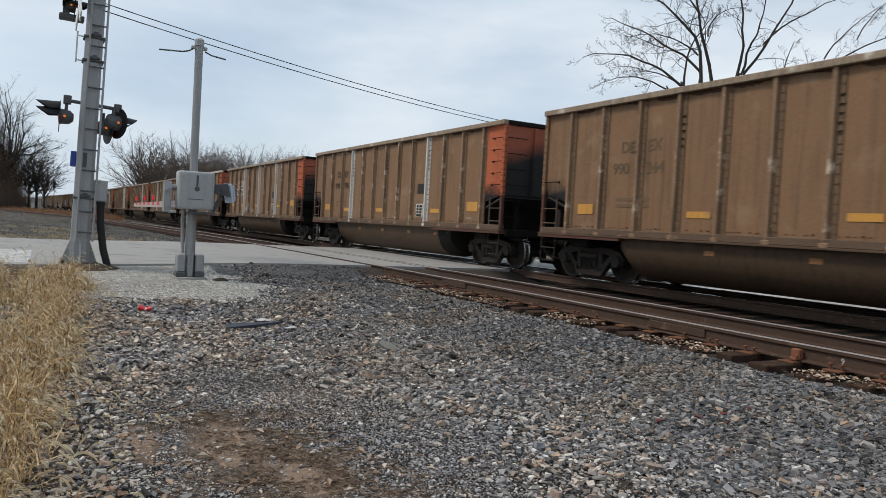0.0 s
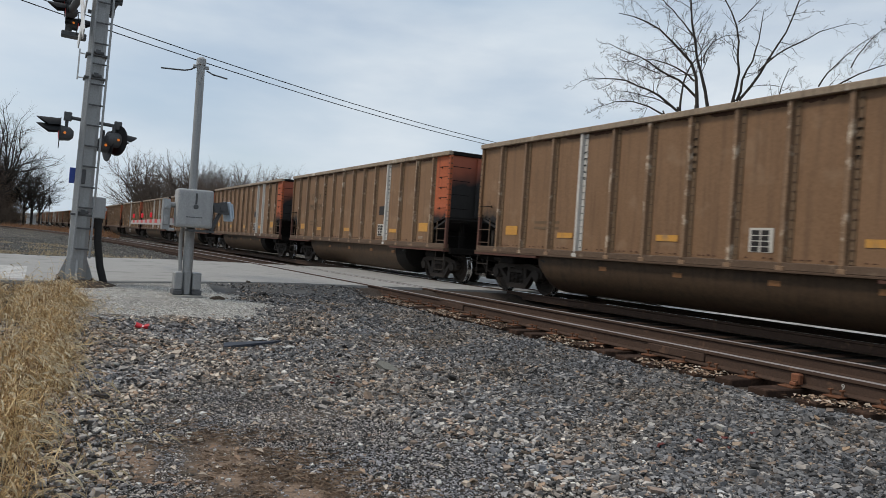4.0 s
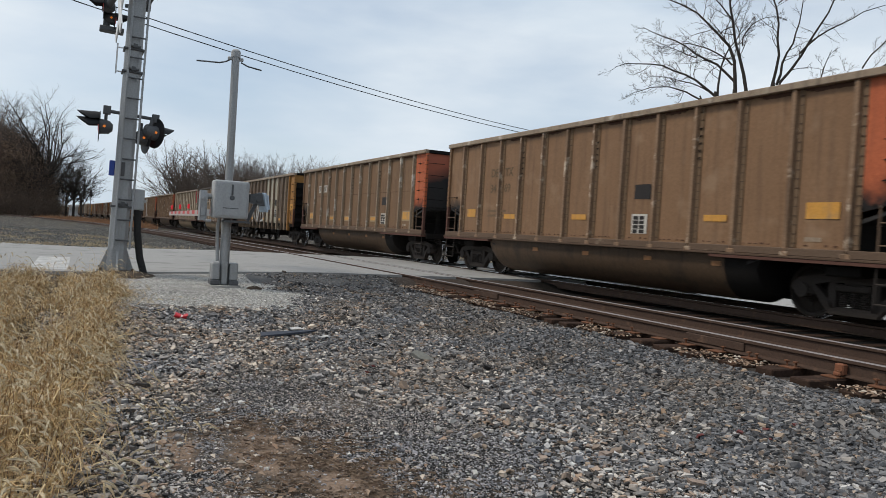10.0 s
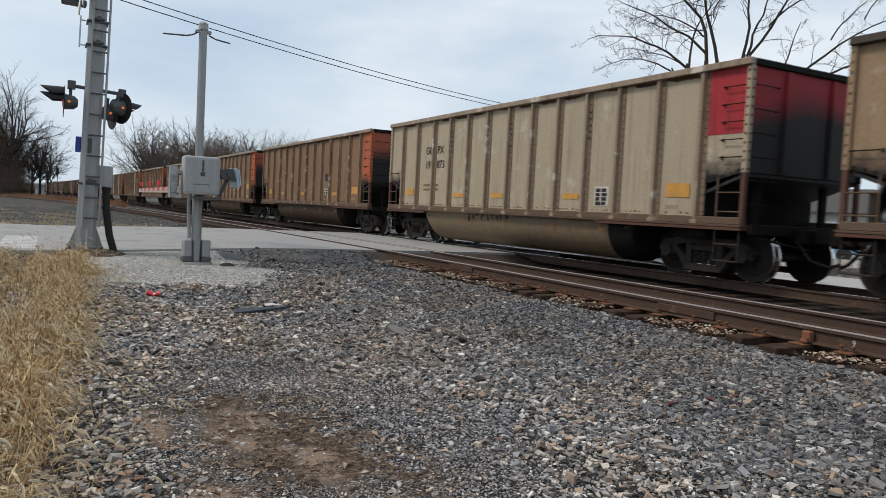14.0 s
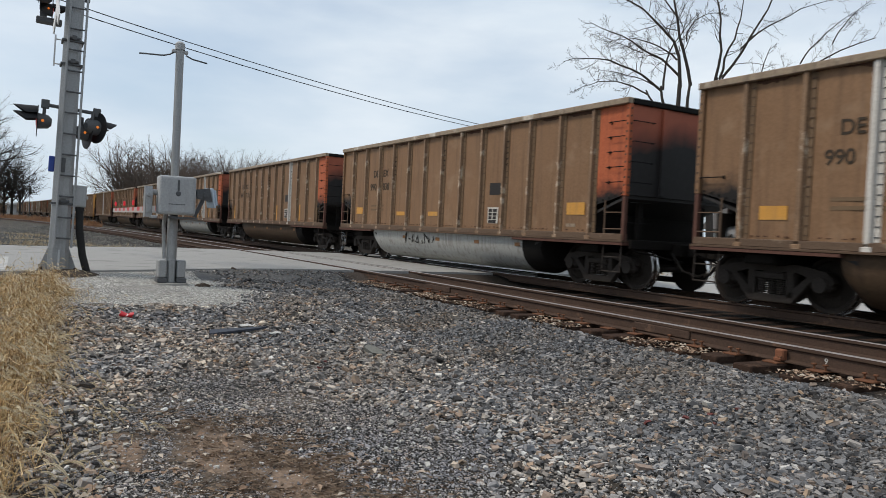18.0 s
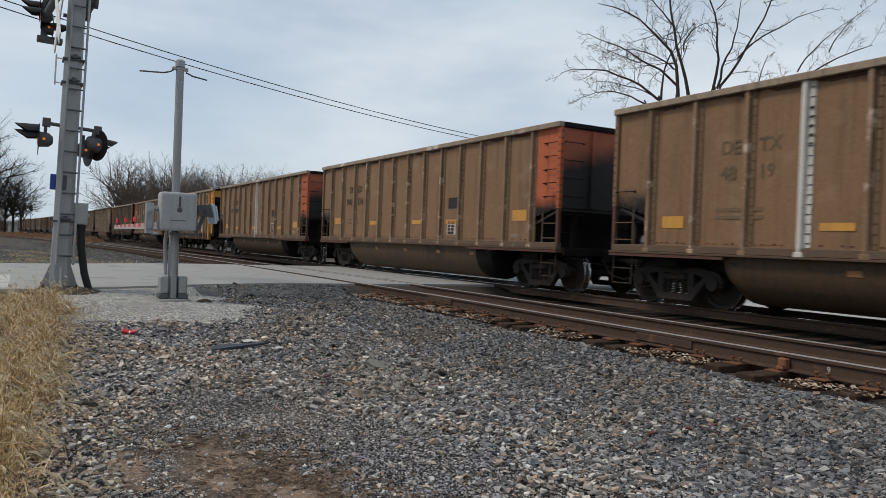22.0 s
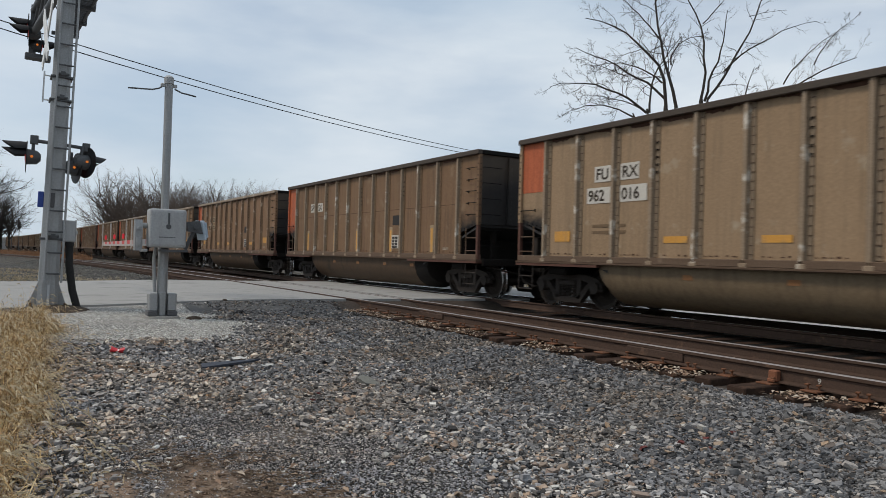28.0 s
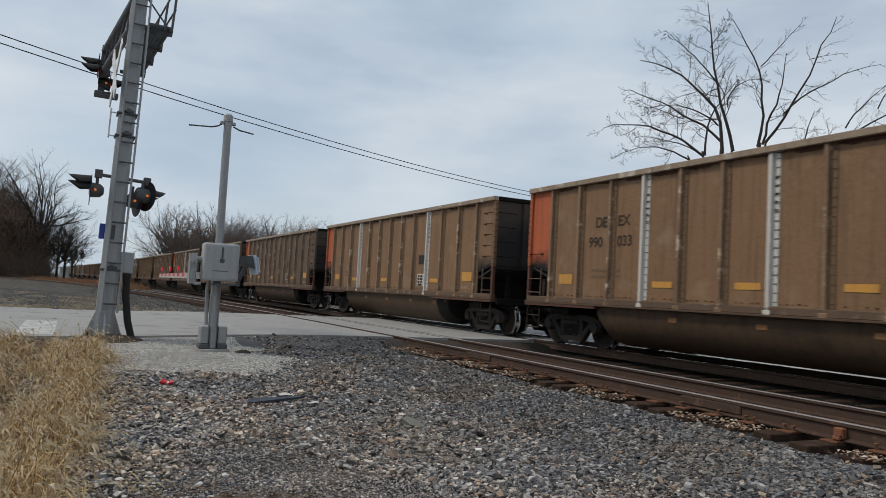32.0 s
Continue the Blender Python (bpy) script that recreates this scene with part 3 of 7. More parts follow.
surface("dark_glass", (0.01, 0.012, 0.014), (0.02, 0.022, 0.025), 1.0, 0.1, relief=0.0, spec=0.5)
surface("flat_stone", (0.16, 0.158, 0.138), (0.25, 0.245, 0.215), 9.0, 0.85, relief=0.5)
surface("grey_paper", (0.40, 0.395, 0.38), (0.54, 0.53, 0.51), 9.0, 0.9, relief=0.2)
surface("twig_far", (0.085, 0.066, 0.055), (0.14, 0.112, 0.093), 1.0, 0.95, relief=0.0, fine=10)
surface("twig_brown", (0.12, 0.088, 0.066), (0.20, 0.15, 0.115), 1.0, 0.95, relief=0.0, fine=10)
stone_material("withered", [(0, (0.25, 0.165, 0.115)), (0.4, (0.34, 0.24, 0.175)), (0.75, (0.17, 0.115, 0.085))], 0.9)
stone_material("russet", [(0, (0.30, 0.15, 0.07)), (0.4, (0.22, 0.10, 0.05)), (0.7, (0.36, 0.20, 0.10))], 0.9)
surface("pale_apron", (0.30, 0.297, 0.285), (0.42, 0.415, 0.40), 0.6, 0.9, relief=0.3, fine=50, spots=((0.24, 0.235, 0.22), 0.9, 0.55, 0.7), world_space=True)
surface("anchor_orange", (0.15, 0.06, 0.032), (0.24, 0.10, 0.055), 9.0, 0.85, relief=0.3, fine=60)

# ---- ground, road and tracks ----
def clamp01(t):
    return max(0.0, min(1.0, t))


def ease(a, b, x):
    t = clamp01((x - a) / (b - a))
    return t * t * (3 - 2 * t)


def near_rail(x):
    """Lateral place of the siding's nearer rail."""
    f = lambda q: 6.7786 - 0.03791 * q - 0.5 * 2.1443e-3 * q * q
    if x > -8:
        return f(-8) + (-0.03791 + 2.1443e-3 * 8) * (x + 8)
    if x < -160:
        return f(-160) + (-0.03791 + 2.1443e-3 * 160) * (x + 160)
    return f(x)


def main_line(x):
    xx = min(x, 0.0)
    return 11.863 - 0.5 * 0.2583e-3 * xx * xx


ROAD_NEAR, ROAD_FAR = -16.3, -27.0


def road_z(y):
    return -0.02 - 0.16 * ease(5.4, -1.0, y) if y < 8 else -0.02 - 0.25 * ease(13.6, 22.0, y)


def ground_z(x, y):
    a = near_rail(x)
    low = -0.50 + 0.28 * ease(-7.0, -13.5, x) - 0.35 * ease(-29.0, -36.0, x)
    z = low + (-0.27 - low) * ease(a - 3.4, a - 0.65, y)
    if y > a - 0.65:
        z = -0.27
    m = main_line(x)
    if y > m + 1.6:
        z = -0.27 - 0.13 * ease(m + 1.6, m + 4.0, y)
    if ROAD_FAR - 3.0 < x < ROAD_NEAR + 1.2:
        w = ease(ROAD_NEAR + 1.2, ROAD_NEAR + 0.1, x) * ease(ROAD_FAR - 3.0, ROAD_FAR - 0.6, x)
        z = z + (road_z(y) - 0.06 - z) * w
    return z


def build_ground():
    def axis(fine_lo, fine_hi, step, far):
        a = list(np.arange(fine_lo, fine_hi + 1e-6, step))
        d, lo, hi = step, fine_lo, fine_hi
        left, right = [], []
        while lo > -far or hi < far:
            d *= 1.35
            if lo > -far:
                lo -= d
                left.append(lo)
            if hi < far:
                hi += d
                right.append(hi)
        return left[::-1] + a + right
    xs, ys = axis(-36, 4, 0.25, 2500), axis(-4, 16, 0.2, 2500)
    n = len(ys)
    s = Shape()
    rng = random.Random(2)
    vs = [(x, y, ground_z(x, y) + (0.02 * noise.noise((x * 0.9, y * 0.9, 0)) if abs(x) < 60 else 0)) for x in xs for y in ys]
    fs = [(i * n + j, (i + 1) * n + j, (i + 1) * n + j + 1, i * n + j + 1) for i in range(len(xs) - 1) for j in range(n - 1)]
    me = bpy.data.meshes.new("ground")
    me.from_pydata(vs, [], fs)
    me.materials.append(MATS["ground_soil"])
    me.polygons.foreach_set("use_smooth", [True] * len(fs))
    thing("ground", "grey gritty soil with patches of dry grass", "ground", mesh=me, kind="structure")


build_ground()


def build_road():
    """Concrete road in strips along its length, with slots for the wheel flanges."""
    slots = []
    for x in (ROAD_NEAR, ROAD_FAR):
        a, m = near_rail(x), main_line(x)
        slots.append([a, a + 1.505, m - 0.7525, m + 0.7525])
    def strip(y0a, y0b, y1a, y1b, n):
        s = Shape()
        for k in range(n):
            u0, u1 = k / n, (k + 1) / n
            ys = [(y0a + (y1a - y0a) * u, y0b + (y1b - y0b) * u) for u in (u0, u1)]
            vs = []
            for ya, yb in ys:
                flare = 4.0 * ease(6.0, -8.0, ya)
                for x, y in ((ROAD_NEAR + 0.0, ya), (ROAD_FAR - flare, yb)):
                    vs += [(x, y, road_z(y)), (x, y, road_z(y) - 0.16)]
            s.add(vs, [(0, 2, 6, 4), (1, 5, 7, 3), (0, 1, 3, 2), (4, 6, 7, 5), (0, 4, 5, 1), (2, 3, 7, 6)])
        return s
    bounds = [(-40, -40)] + [(slots[0][k], slots[1][k]) for k in range(4)] + [(60, 60)]
    road = thing("road", "pale worn concrete road over the rails", "road", kind="structure",
                 mesh=strip(-40, -40, bounds[1][0] - 0.15, bounds[1][1] - 0.15, 60).mesh("road", "road_concrete"))
    for k in range(1, 5):
        (a0, b0), (a1, b1) = bounds[k], bounds[k + 1]
        left = 0.20 if k in (1, 3) else 0.16
        right = 0.20 if k in (1, 3) else 0.16
        part("crossing_panel" if k < 4 else "roadway", strip(a0 + left, b0 + left, a1 - right, b1 - right, 2 if k < 4 else 30).mesh("crossing_panel", "road_concrete"), road)


build_road()

RAIL = [(-0.07, 0), (0.07, 0), (0.07, 0.012), (0.012, 0.03), (0.010, 0.125), (0.036, 0.14), (0.036, 0.172), (0.03, 0.178), (-0.03, 0.178), (-0.036, 0.172), (-0.036, 0.14), (-0.010, 0.125), (-0.012, 0.03), (-0.07, 0.012)]


def rail_mesh(line, lo, hi, step, top, head):
    s = Shape()
    n = len(RAIL)
    xs = list(np.arange(lo, hi + 1e-6, step))
    vs = [(x, line(x) + y, top - 0.178 + z) for x in xs for y, z in RAIL]
    s.v = [tuple(float(c) for c in p) for p in vs]
    for i in range(len(xs) - 1):
        for j in range(n):
            k = (j + 1) % n
            s.f.append((i * n + j, i * n + k, (i + 1) * n + k, (i + 1) * n + j))
            s.k.append(1 if j in (6, 7, 8) else 0)
    s.f += [tuple(range(n)), tuple(range((len(xs) - 1) * n, len(xs) * n))]
    s.k += [0, 0]
    return s.mesh("rail", "rail_rust", head)


siding = thing("siding_track", "rusty siding track on dark wooden ties", "railway track", kind="structure")
part("rail", rail_mesh(near_rail, -330, 40, 1.0, 0.0, "rail_dull"), siding, "rusty rail with a dull worn head")
part("rail", rail_mesh(lambda x: near_rail(x) + 1.505, -330, 40, 1.0, -0.028, "rail_dull"), siding, "rusty rail with a dull worn head")
mainline = thing("main_track", "main track with polished rail heads", "railway track", kind="structure")
for off in (-0.7525, 0.7525):
    part("rail", rail_mesh(lambda x, o=off: main_line(x) + o, -500, 60, 2.0, 0.0, "bright_steel"), mainline, "rail with a polished head")


def build_ties():
    rng = random.Random(11)
    shapes = []
    for k in range(5):
        s = Shape()
        s.box(-0.115, 0.115, -1.29 + rng.uniform(-0.04, 0.04), 1.29 + rng.uniform(-0.04, 0.04), -0.18, 0, 0.012)
        shapes.append(s.mesh("tie", "tie_wood"))
    for track, line, top in ((siding, lambda x: near_rail(x) + 0.7525, -0.20), (mainline, main_line, -0.258)):
        x = 8.0
        while x > -75:
            x -= 0.52 + rng.uniform(-0.03, 0.03)
            if ROAD_FAR - 0.2 < x < ROAD_NEAR + 0.15:
                continue
            tilt = math.degrees(math.atan2(line(x + 0.5) - line(x - 0.5), 1.0))
            part("tie", rng.choice(shapes), track, "", pose(x, line(x) + rng.uniform(-0.05, 0.05), top + rng.uniform(-0.012, 0.008), 0, 0, tilt + rng.uniform(-1.5, 1.5)))


build_ties()


def build_apron():
    """Pale gravelled road that runs along the far side of the main track."""
    s = Shape()
    xs = [ROAD_NEAR + 0.3 + 2.0 * k for k in range(22)]
    for x0, x1 in zip(xs, xs[1:]):
        vs = []
        for x in (x0, x1):
            for y in (15.3, 17.0, 20.6):
                z = ground_z(x, y) + 0.05
                vs += [(x, y, z)]
        s.add(vs, [(0, 3, 4, 1), (1, 4, 5, 2)])
    single("service_road", s, "pale_apron", "pale gravelled road beyond the main track", "road", kind="structure")


build_apron()


def build_markings():
    """Worn stop line, and the dark asphalt shoulder at the crossing."""
    s = Shape()
    for k in range(9):
        x0 = -21.4 + 0.52 * k
        s.add([(x, y, road_z(y) + 0.004) for x, y in ((x0, -0.85), (x0 + 0.46, -0.85), (x0 + 0.46, -0.15), (x0, -0.15))], [(0, 1, 2, 3)])
    single("stop_line", s, "road_paint", "worn white stop line on the road", "road marking", kind="structure")
    s = Shape()
    xs, ys = [-16.3, -15.8, -15.3, -14.8, -14.3], [3.2 + 0.4 * k for k in range(9)]
    vs = []
    for i, x in enumerate(xs):
        for y in ys:
            w = 0.35 * noise.noise((x * 1.5, y * 1.5, 8)) if 0 < i else 0
            vs.append((x + w, y, ground_z(x + w, y) + 0.03 * (1 - i / 4) + 0.004))
    n = len(ys)
    s.add(vs, [(i * n + j, (i + 1) * n + j, (i + 1) * n + j + 1, i * n + j + 1) for i in range(len(xs) - 1) for j in range(n - 1)])
    single("asphalt_shoulder", s, "asphalt_patch", "dark broken asphalt at the road's edge", "asphalt", kind="structure")


build_markings()


def build_fastenings():
    """Tie plates, spikes and joint bars along the siding's nearer rail."""
    rng = random.Random(6)
    plate = Shape().box(-0.09, 0.09, -0.19, 0.19, 0.0, 0.018, 0.004).mesh("tie_plate", "plate_rust")
    spike = Shape().tube([(0, 0, 0), (0, 0, 0.045)], 0.011, 6).box(-0.02, 0.02, -0.028, 0.02, 0.045, 0.062, 0.004).mesh("spike", "plate_rust")
    ties = [o for o in siding.children if o.name.startswith("tie") and -15.5 < o.location.x < 2]
    for o in ties:
        x = o.location.x
        p = part("tie_plate", plate, siding, "", pose(x, near_rail(x), -0.197 + 0.002))
        for dx in (-0.05, 0.06):
            for dy in (-0.105, 0.105):
                if rng.random() < 0.8:
                    part("spike", spike, p, "", pose(dx, dy + rng.uniform(-0.01, 0.01), 0.016, 0, 0, rng.uniform(-20, 20)))
    block = Shape().box(-0.05, 0.05, -0.10, -0.02, -0.165, -0.05, 0.012).box(-0.035, 0.045, -0.14, -0.10, -0.17, -0.13, 0.01).mesh("rail_anchor", "anchor_orange")
    for x in (-4.88,):
        part("rail_anchor", block, siding, "rusty orange rail anchor", pose(x, near_rail(x), 0))
    bar = Shape().box(-0.46, 0.46, -0.045, -0.013, -0.145, -0.045, 0.008).mesh("joint_bar", "rail_rust")
    for x in (-6.6, -12.4):
        part("joint_bar", bar, siding, "bolted joint bar", pose(x, near_rail(x), 0))


build_fastenings()


def chalk_mark():
    """A white figure chalked on the rail's web."""
    c = bpy.data.curves.new("text", "FONT")
    c.body, c.size, c.extrude, c.offset = "9", 0.08, 0.001, 0.001
    o = bpy.data.objects.new("text", c)
    me = bpy.data.meshes.new_from_object(o)
    me.name = "chalk_mark"
    me.materials.clear()
    me.materials.append(MATS["chalk"])
    bpy.data.objects.remove(o)
    part("chalk_mark", me, siding, "white chalked figure on the rail", pose(-4.43, near_rail(-4.43) - 0.0135, -0.125, 90, 0, -1.2))


chalk_mark()

# ---- the coal train ----
CACHE = {}
CAR, HALF, WIDE = 16.18, 7.24, 1.60
POSTS = [-6.28, -5.22] + [-4.14 + 1.018 * k for k in range(9)] + [5.11, 6.19]
BAY_B, BAY_E = POSTS[0] - 0.08, POSTS[-1] + 0.08
FLOOR, TOP = 0.99, 3.80


def cached(key, make):
    if key not in CACHE:
        CACHE[key] = make()
    return CACHE[key]


def rusty_foot_shaded_top(s, width, pieces, seed=0):
    """Dark rust dashes along the foot of a panel and a ragged fringe of drips and painted shadow under the chord."""
    rng = random.Random(seed)
    s.mat = 1
    w = width - 0.30
    for k in range(pieces):
        if rng.random() < 0.3:
            continue
        a = -w / 2 + w * (k + rng.uniform(0.0, 0.3)) / pieces
        s.box(a, a + rng.uniform(0.25, 0.7) * w / pieces, -1.5285, -1.5165, 1.165, 1.165 + rng.uniform(0.012, 0.03))
    # the chord's shadow line and drip marks, drawn together as one dark fringe
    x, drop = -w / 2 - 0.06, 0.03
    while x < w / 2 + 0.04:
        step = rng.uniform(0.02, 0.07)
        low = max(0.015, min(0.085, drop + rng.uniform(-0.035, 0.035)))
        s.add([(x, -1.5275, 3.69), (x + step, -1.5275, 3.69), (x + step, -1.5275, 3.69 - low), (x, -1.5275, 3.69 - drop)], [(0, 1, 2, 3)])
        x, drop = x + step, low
    return s


def bowed(width, z0, z1):
    """A thin sheet that bows outward between its posts."""
    s = Shape()
    n = 6
    vs = []
    for i in range(n + 1):
        x = -width / 2 + width * i / n
        y = -1.525 + 0.020 * (2 * x / width) ** 2
        vs += [(x, y, z0), (x, y, z1), (x, y + 0.03, z0), (x, y + 0.03, z1)]
    for i in range(n):
        a, b = 4 * i, 4 * i + 4
        s.add([], [])
        s.f += [(a, b, b + 1, a + 1), (a + 2, a + 3, b + 3, b + 2), (a, a + 2, b + 2, b), (a + 1, b + 1, b + 3, a + 3)]
        s.k += [0] * 4
    s.v = vs
    s.f += [(0, 1, 3, 2), (4 * n, 4 * n + 2, 4 * n + 3, 4 * n + 1)]
    s.k += [0, 0]
    return s


def seamed(s, width, z):
    """A dark lap joint across a panel."""
    s.mat = 1
    for k in range(6):
        a, b = (-0.5 + k / 6) * width, (-0.5 + (k + 1) / 6) * width
        y = [-1.526 + 0.020 * (2 * x / width) ** 2 for x in (a, b)]
        s.add([(a, y[0], z), (b, y[1], z), (b, y[1], z + 0.012), (a, y[0], z + 0.012)], [(0, 1, 2, 3)])
    return s


def panel_mesh(width, mat, kind=0):
    def make():
        s = rusty_foot_shaded_top(bowed(width, 1.13, 3.70), width, 6, kind)
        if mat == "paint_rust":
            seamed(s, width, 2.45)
        return s.mesh("side_panel", mat, "rust_shade_line", smooth=35)
    return cached(("panel", round(width, 2), mat, kind), make)


def end_panel_mesh(sign, mat):
    x0, x1 = BAY_E if sign > 0 else BAY_B, sign * 7.16
    def make():
        s = Shape().prism([(x0, 1.69), (x1, 1.90), (x1, 3.70), (x0, 3.70)], "y", -1.525, -1.495)
        s.mat = 1
        for k in range(5):
            u = (k + 0.5) / 5
            x, z = x0 + (x1 - x0) * u, 1.72 + 0.21 * u
            s.box(x - 0.018, x + 0.018, -1.537, -1.524, z, z + 0.035)
        return s.mesh("side_panel", mat, "soot")
    return cached(("endpanel", sign, mat), make)


def post_mesh(mat, plate, hooks=False):
    """Hat-section post with a weld strip of short rungs beside it, and dark hooks high on some."""
    def make():
        s = Shape()
        s.prism([(-0.062, -1.500), (-0.034, -1.60), (0.034, -1.60), (0.062, -1.500)], "z", 1.02, 3.69)
        s.box(-0.075, 0.075, -1.612, -1.505, 0.99, 1.07, 0.008)
        s.mat = 1
        s.box(0.064, 0.150, -1.532, -1.500, 1.14, 3.67)
        s.box(-0.088, -0.064, -1.529, -1.500, 1.14, 3.67)
        s.mat = 2
        for k in range(17):
            z = 1.20 + k * 0.148
            s.box(0.072, 0.142, -1.541, -1.531, z, z + 0.016)
        if hooks:
            s.mat = 3
            for k in range(5):
                z = 2.72 + k * 0.135
                s.box(0.085, 0.135, -1.556, -1.541, z, z + 0.014)
                s.box(0.085, 0.095, -1.556, -1.541, z - 0.022, z)
        return s.mesh("side_post", mat, plate, "plate_dark" if mat != "post_white" else "dark_grey_metal", "soot")
    return cached(("post", mat, plate, hooks), make)


def far_side_mesh(mat, post):
    def make():
        s = Shape()
        s.box(BAY_B, BAY_E, 1.495, 1.525, 1.13, 3.70)
        for sg in (-1, 1):
            q = BAY_E if sg > 0 else BAY_B
            s.prism([(q, 1.69), (sg * 7.16, 1.90), (sg * 7.16, 3.70), (q, 3.70)], "y", 1.495, 1.525)
        s.mat = 1
        for x in POSTS:
            s.prism([(x - 0.085, 1.527), (x - 0.05, 1.60), (x + 0.05, 1.60), (x + 0.085, 1.527)], "z", 1.02, 3.69)
        return s.mesh("side_wall", mat, post)
    return cached(("far", mat, post), make)


def chord_mesh(mat):
    def make():
        s = Shape()
        for sg in (-1, 1):
            s.mat = 0
            s.box(-HALF, HALF, sg * 1.565 - 0.07, sg * 1.565 + 0.07, 3.68, TOP, 0.012)
            s.mat = 1
            s.box(sg * 7.19 - 0.06, sg * 7.19 + 0.06, -1.494, 1.494, 3.685, TOP - 0.004, 0.012)
        return s.mesh("top_chord", mat, "soot")
    return cached(("chord", mat), make)


def sill_mesh():
    def make():
        s = Shape()
        for sg in (-1, 1):
            s.mat = 0
            a, b = sorted((sg * 1.44, sg * 1.60))
            s.box(-7.2, 7.2, a, b, 1.00, 1.128, 0.01)
            s.mat = 1
            a, b = sorted((sg * 1.30, sg * 1.63))
            s.box(-HALF, HALF, a, b, FLOOR - 0.03, 1.0, 0.006)
            s.mat = 2
            for a2, b2 in ((-7.24, -4.5), (3.55, 7.24)):
                s.box(a2, b2, min(sg * 1.33, sg * 1.62), max(sg * 1.33, sg * 1.62), 0.90, 0.958, 0.006)
        return s.mesh("side_sill", "sill_steel", "plate_dark", "sill_rust")
    return cached("sill", make)


def end_wall_mesh(sign, mat):
    """End sheet, and the slope sheet under it."""
    def make():
        s = Shape()
        x = sign * 7.16
        s.box(min(x, x + sign * 0.03), max(x, x + sign * 0.03), -1.49, 1.49, 1.90, 3.69)
        s.prism([(sign * 7.16, 1.90), (sign * 7.19, 1.90), (sign * 4.3, 0.86), (sign * 4.3, 0.80), (sign * 7.16, 1.83)], "y", -1.49, 1.49)
        for y in (-0.62, 0.62):
            s.box(min(x + sign * 0.03, x + sign * 0.10), max(x + sign * 0.03, x + sign * 0.10), y - 0.05, y + 0.05, 1.92, 3.66, 0.01)
        return s.mesh("end_wall", mat)
    return cached(("endwall", sign, mat), make)


def corner_post_mesh(sign, side, mat):
    """Corner angle: painted beside the sheets, bare and dirty beside the open bay, with a row of studs."""
    def make():
        s = Shape()
        x, y = sign * 7.19, side * 1.535
        s.box(x - 0.05, x + 0.05, y - 0.05, y + 0.05, 1.88, 3.68, 0.008)
        s.mat = 1
        s.box(x - 0.042, x + 0.042, y - 0.042, y + 0.042, 0.96, 1.88, 0.006)
        s.mat = 2
        for k in range(12):
            z = 1.92 + 0.15 * k
            s.box(x - 0.02, x + 0.02, y + side * 0.05 - 0.008, y + side * 0.05 + 0.008, z, z + 0.04)
            s.box(x + sign * 0.05 - 0.008, x + sign * 0.05 + 0.008, y - 0.02, y + 0.02, z, z + 0.04)
        return s.mesh("corner_post", mat, "sill_rust", "plate_dark")
    return cached(("corner", sign, side, mat), make)


def bay_mesh(sign):
    """Dark box of the end bay: bolster, brake gear and platform."""
    def make():
        s = Shape()
        s.box(min(sign * 6.0, sign * 7.22), max(sign * 6.0, sign * 7.22), -1.46, 1.46, 0.90, 0.99, 0.01)
        s.box(min(sign * 5.7, sign * 6.3), max(sign * 5.7, sign * 6.3), -1.40, 1.40, 0.72, 0.90, 0.03)
        s.box(min(sign * 6.2, sign * 6.30), max(sign * 6.2, sign * 6.30), -1.50, 1.50, 0.99, 1.62)
        s.prism([(sign * 4.3, 0.95), (sign * 6.2, 0.95), (sign * 6.2, 1.5)], "y", -1.48, -1.40)
        s.box(min(sign * 7.24, sign * 7.32), max(sign * 7.24, sign * 7.32), -1.45, 1.45, 0.84, 1.02, 0.01)
        for y in (-0.9, 0.9):
            s.box(min(sign * 6.9, sign * 7.0), max(sign * 6.9, sign * 7.0), y - 0.06, y + 0.06, 0.99, 1.84)
        return s.mesh("end_platform", "underframe")
    return cached(("bay", sign), make)


def brake_mesh():
    """Brake cylinder, reservoir and valve at the end platform."""
    def make():
        s = Shape()
        s.tube([(-6.98, -1.02, 1.20), (-6.52, -1.02, 1.20)], 0.15, 14)
        s.tube([(-6.52, -1.02, 1.20), (-6.44, -1.02, 1.20)], 0.09, 12)
        s.mat = 1
        s.tube([(-6.95, -0.45, 1.36), (-6.40, -0.45, 1.36)], 0.26, 16)
        s.box(-6.80, -6.50, -1.36, -1.16, 0.99, 1.14, 0.03)
        s.box(-6.98, -6.86, -1.30, -0.60, 1.05, 1.56, 0.02)
        s.tube([(-6.75, -1.20, 1.14), (-6.75, -1.02, 1.34), (-6.60, -0.70, 1.42)], 0.022, 8)
        s.tube([(-6.99, -1.25, 1.10), (-6.45, -1.28, 1.10)], 0.03, 8)
        return s.mesh("brake_cylinder", "galvanised", "bogie_iron", smooth=40)
    return cached("brake", make)


def ladder_mesh(sign, mat):
    """Short upright in the opening of the end bay."""
    x0 = sign * 6.66
    return cached(("ladder", sign, mat), lambda: Shape().tube([(x0, -1.56, 1.0), (x0, -1.56, 1.80)], 0.018, 6).mesh("ladder", mat))


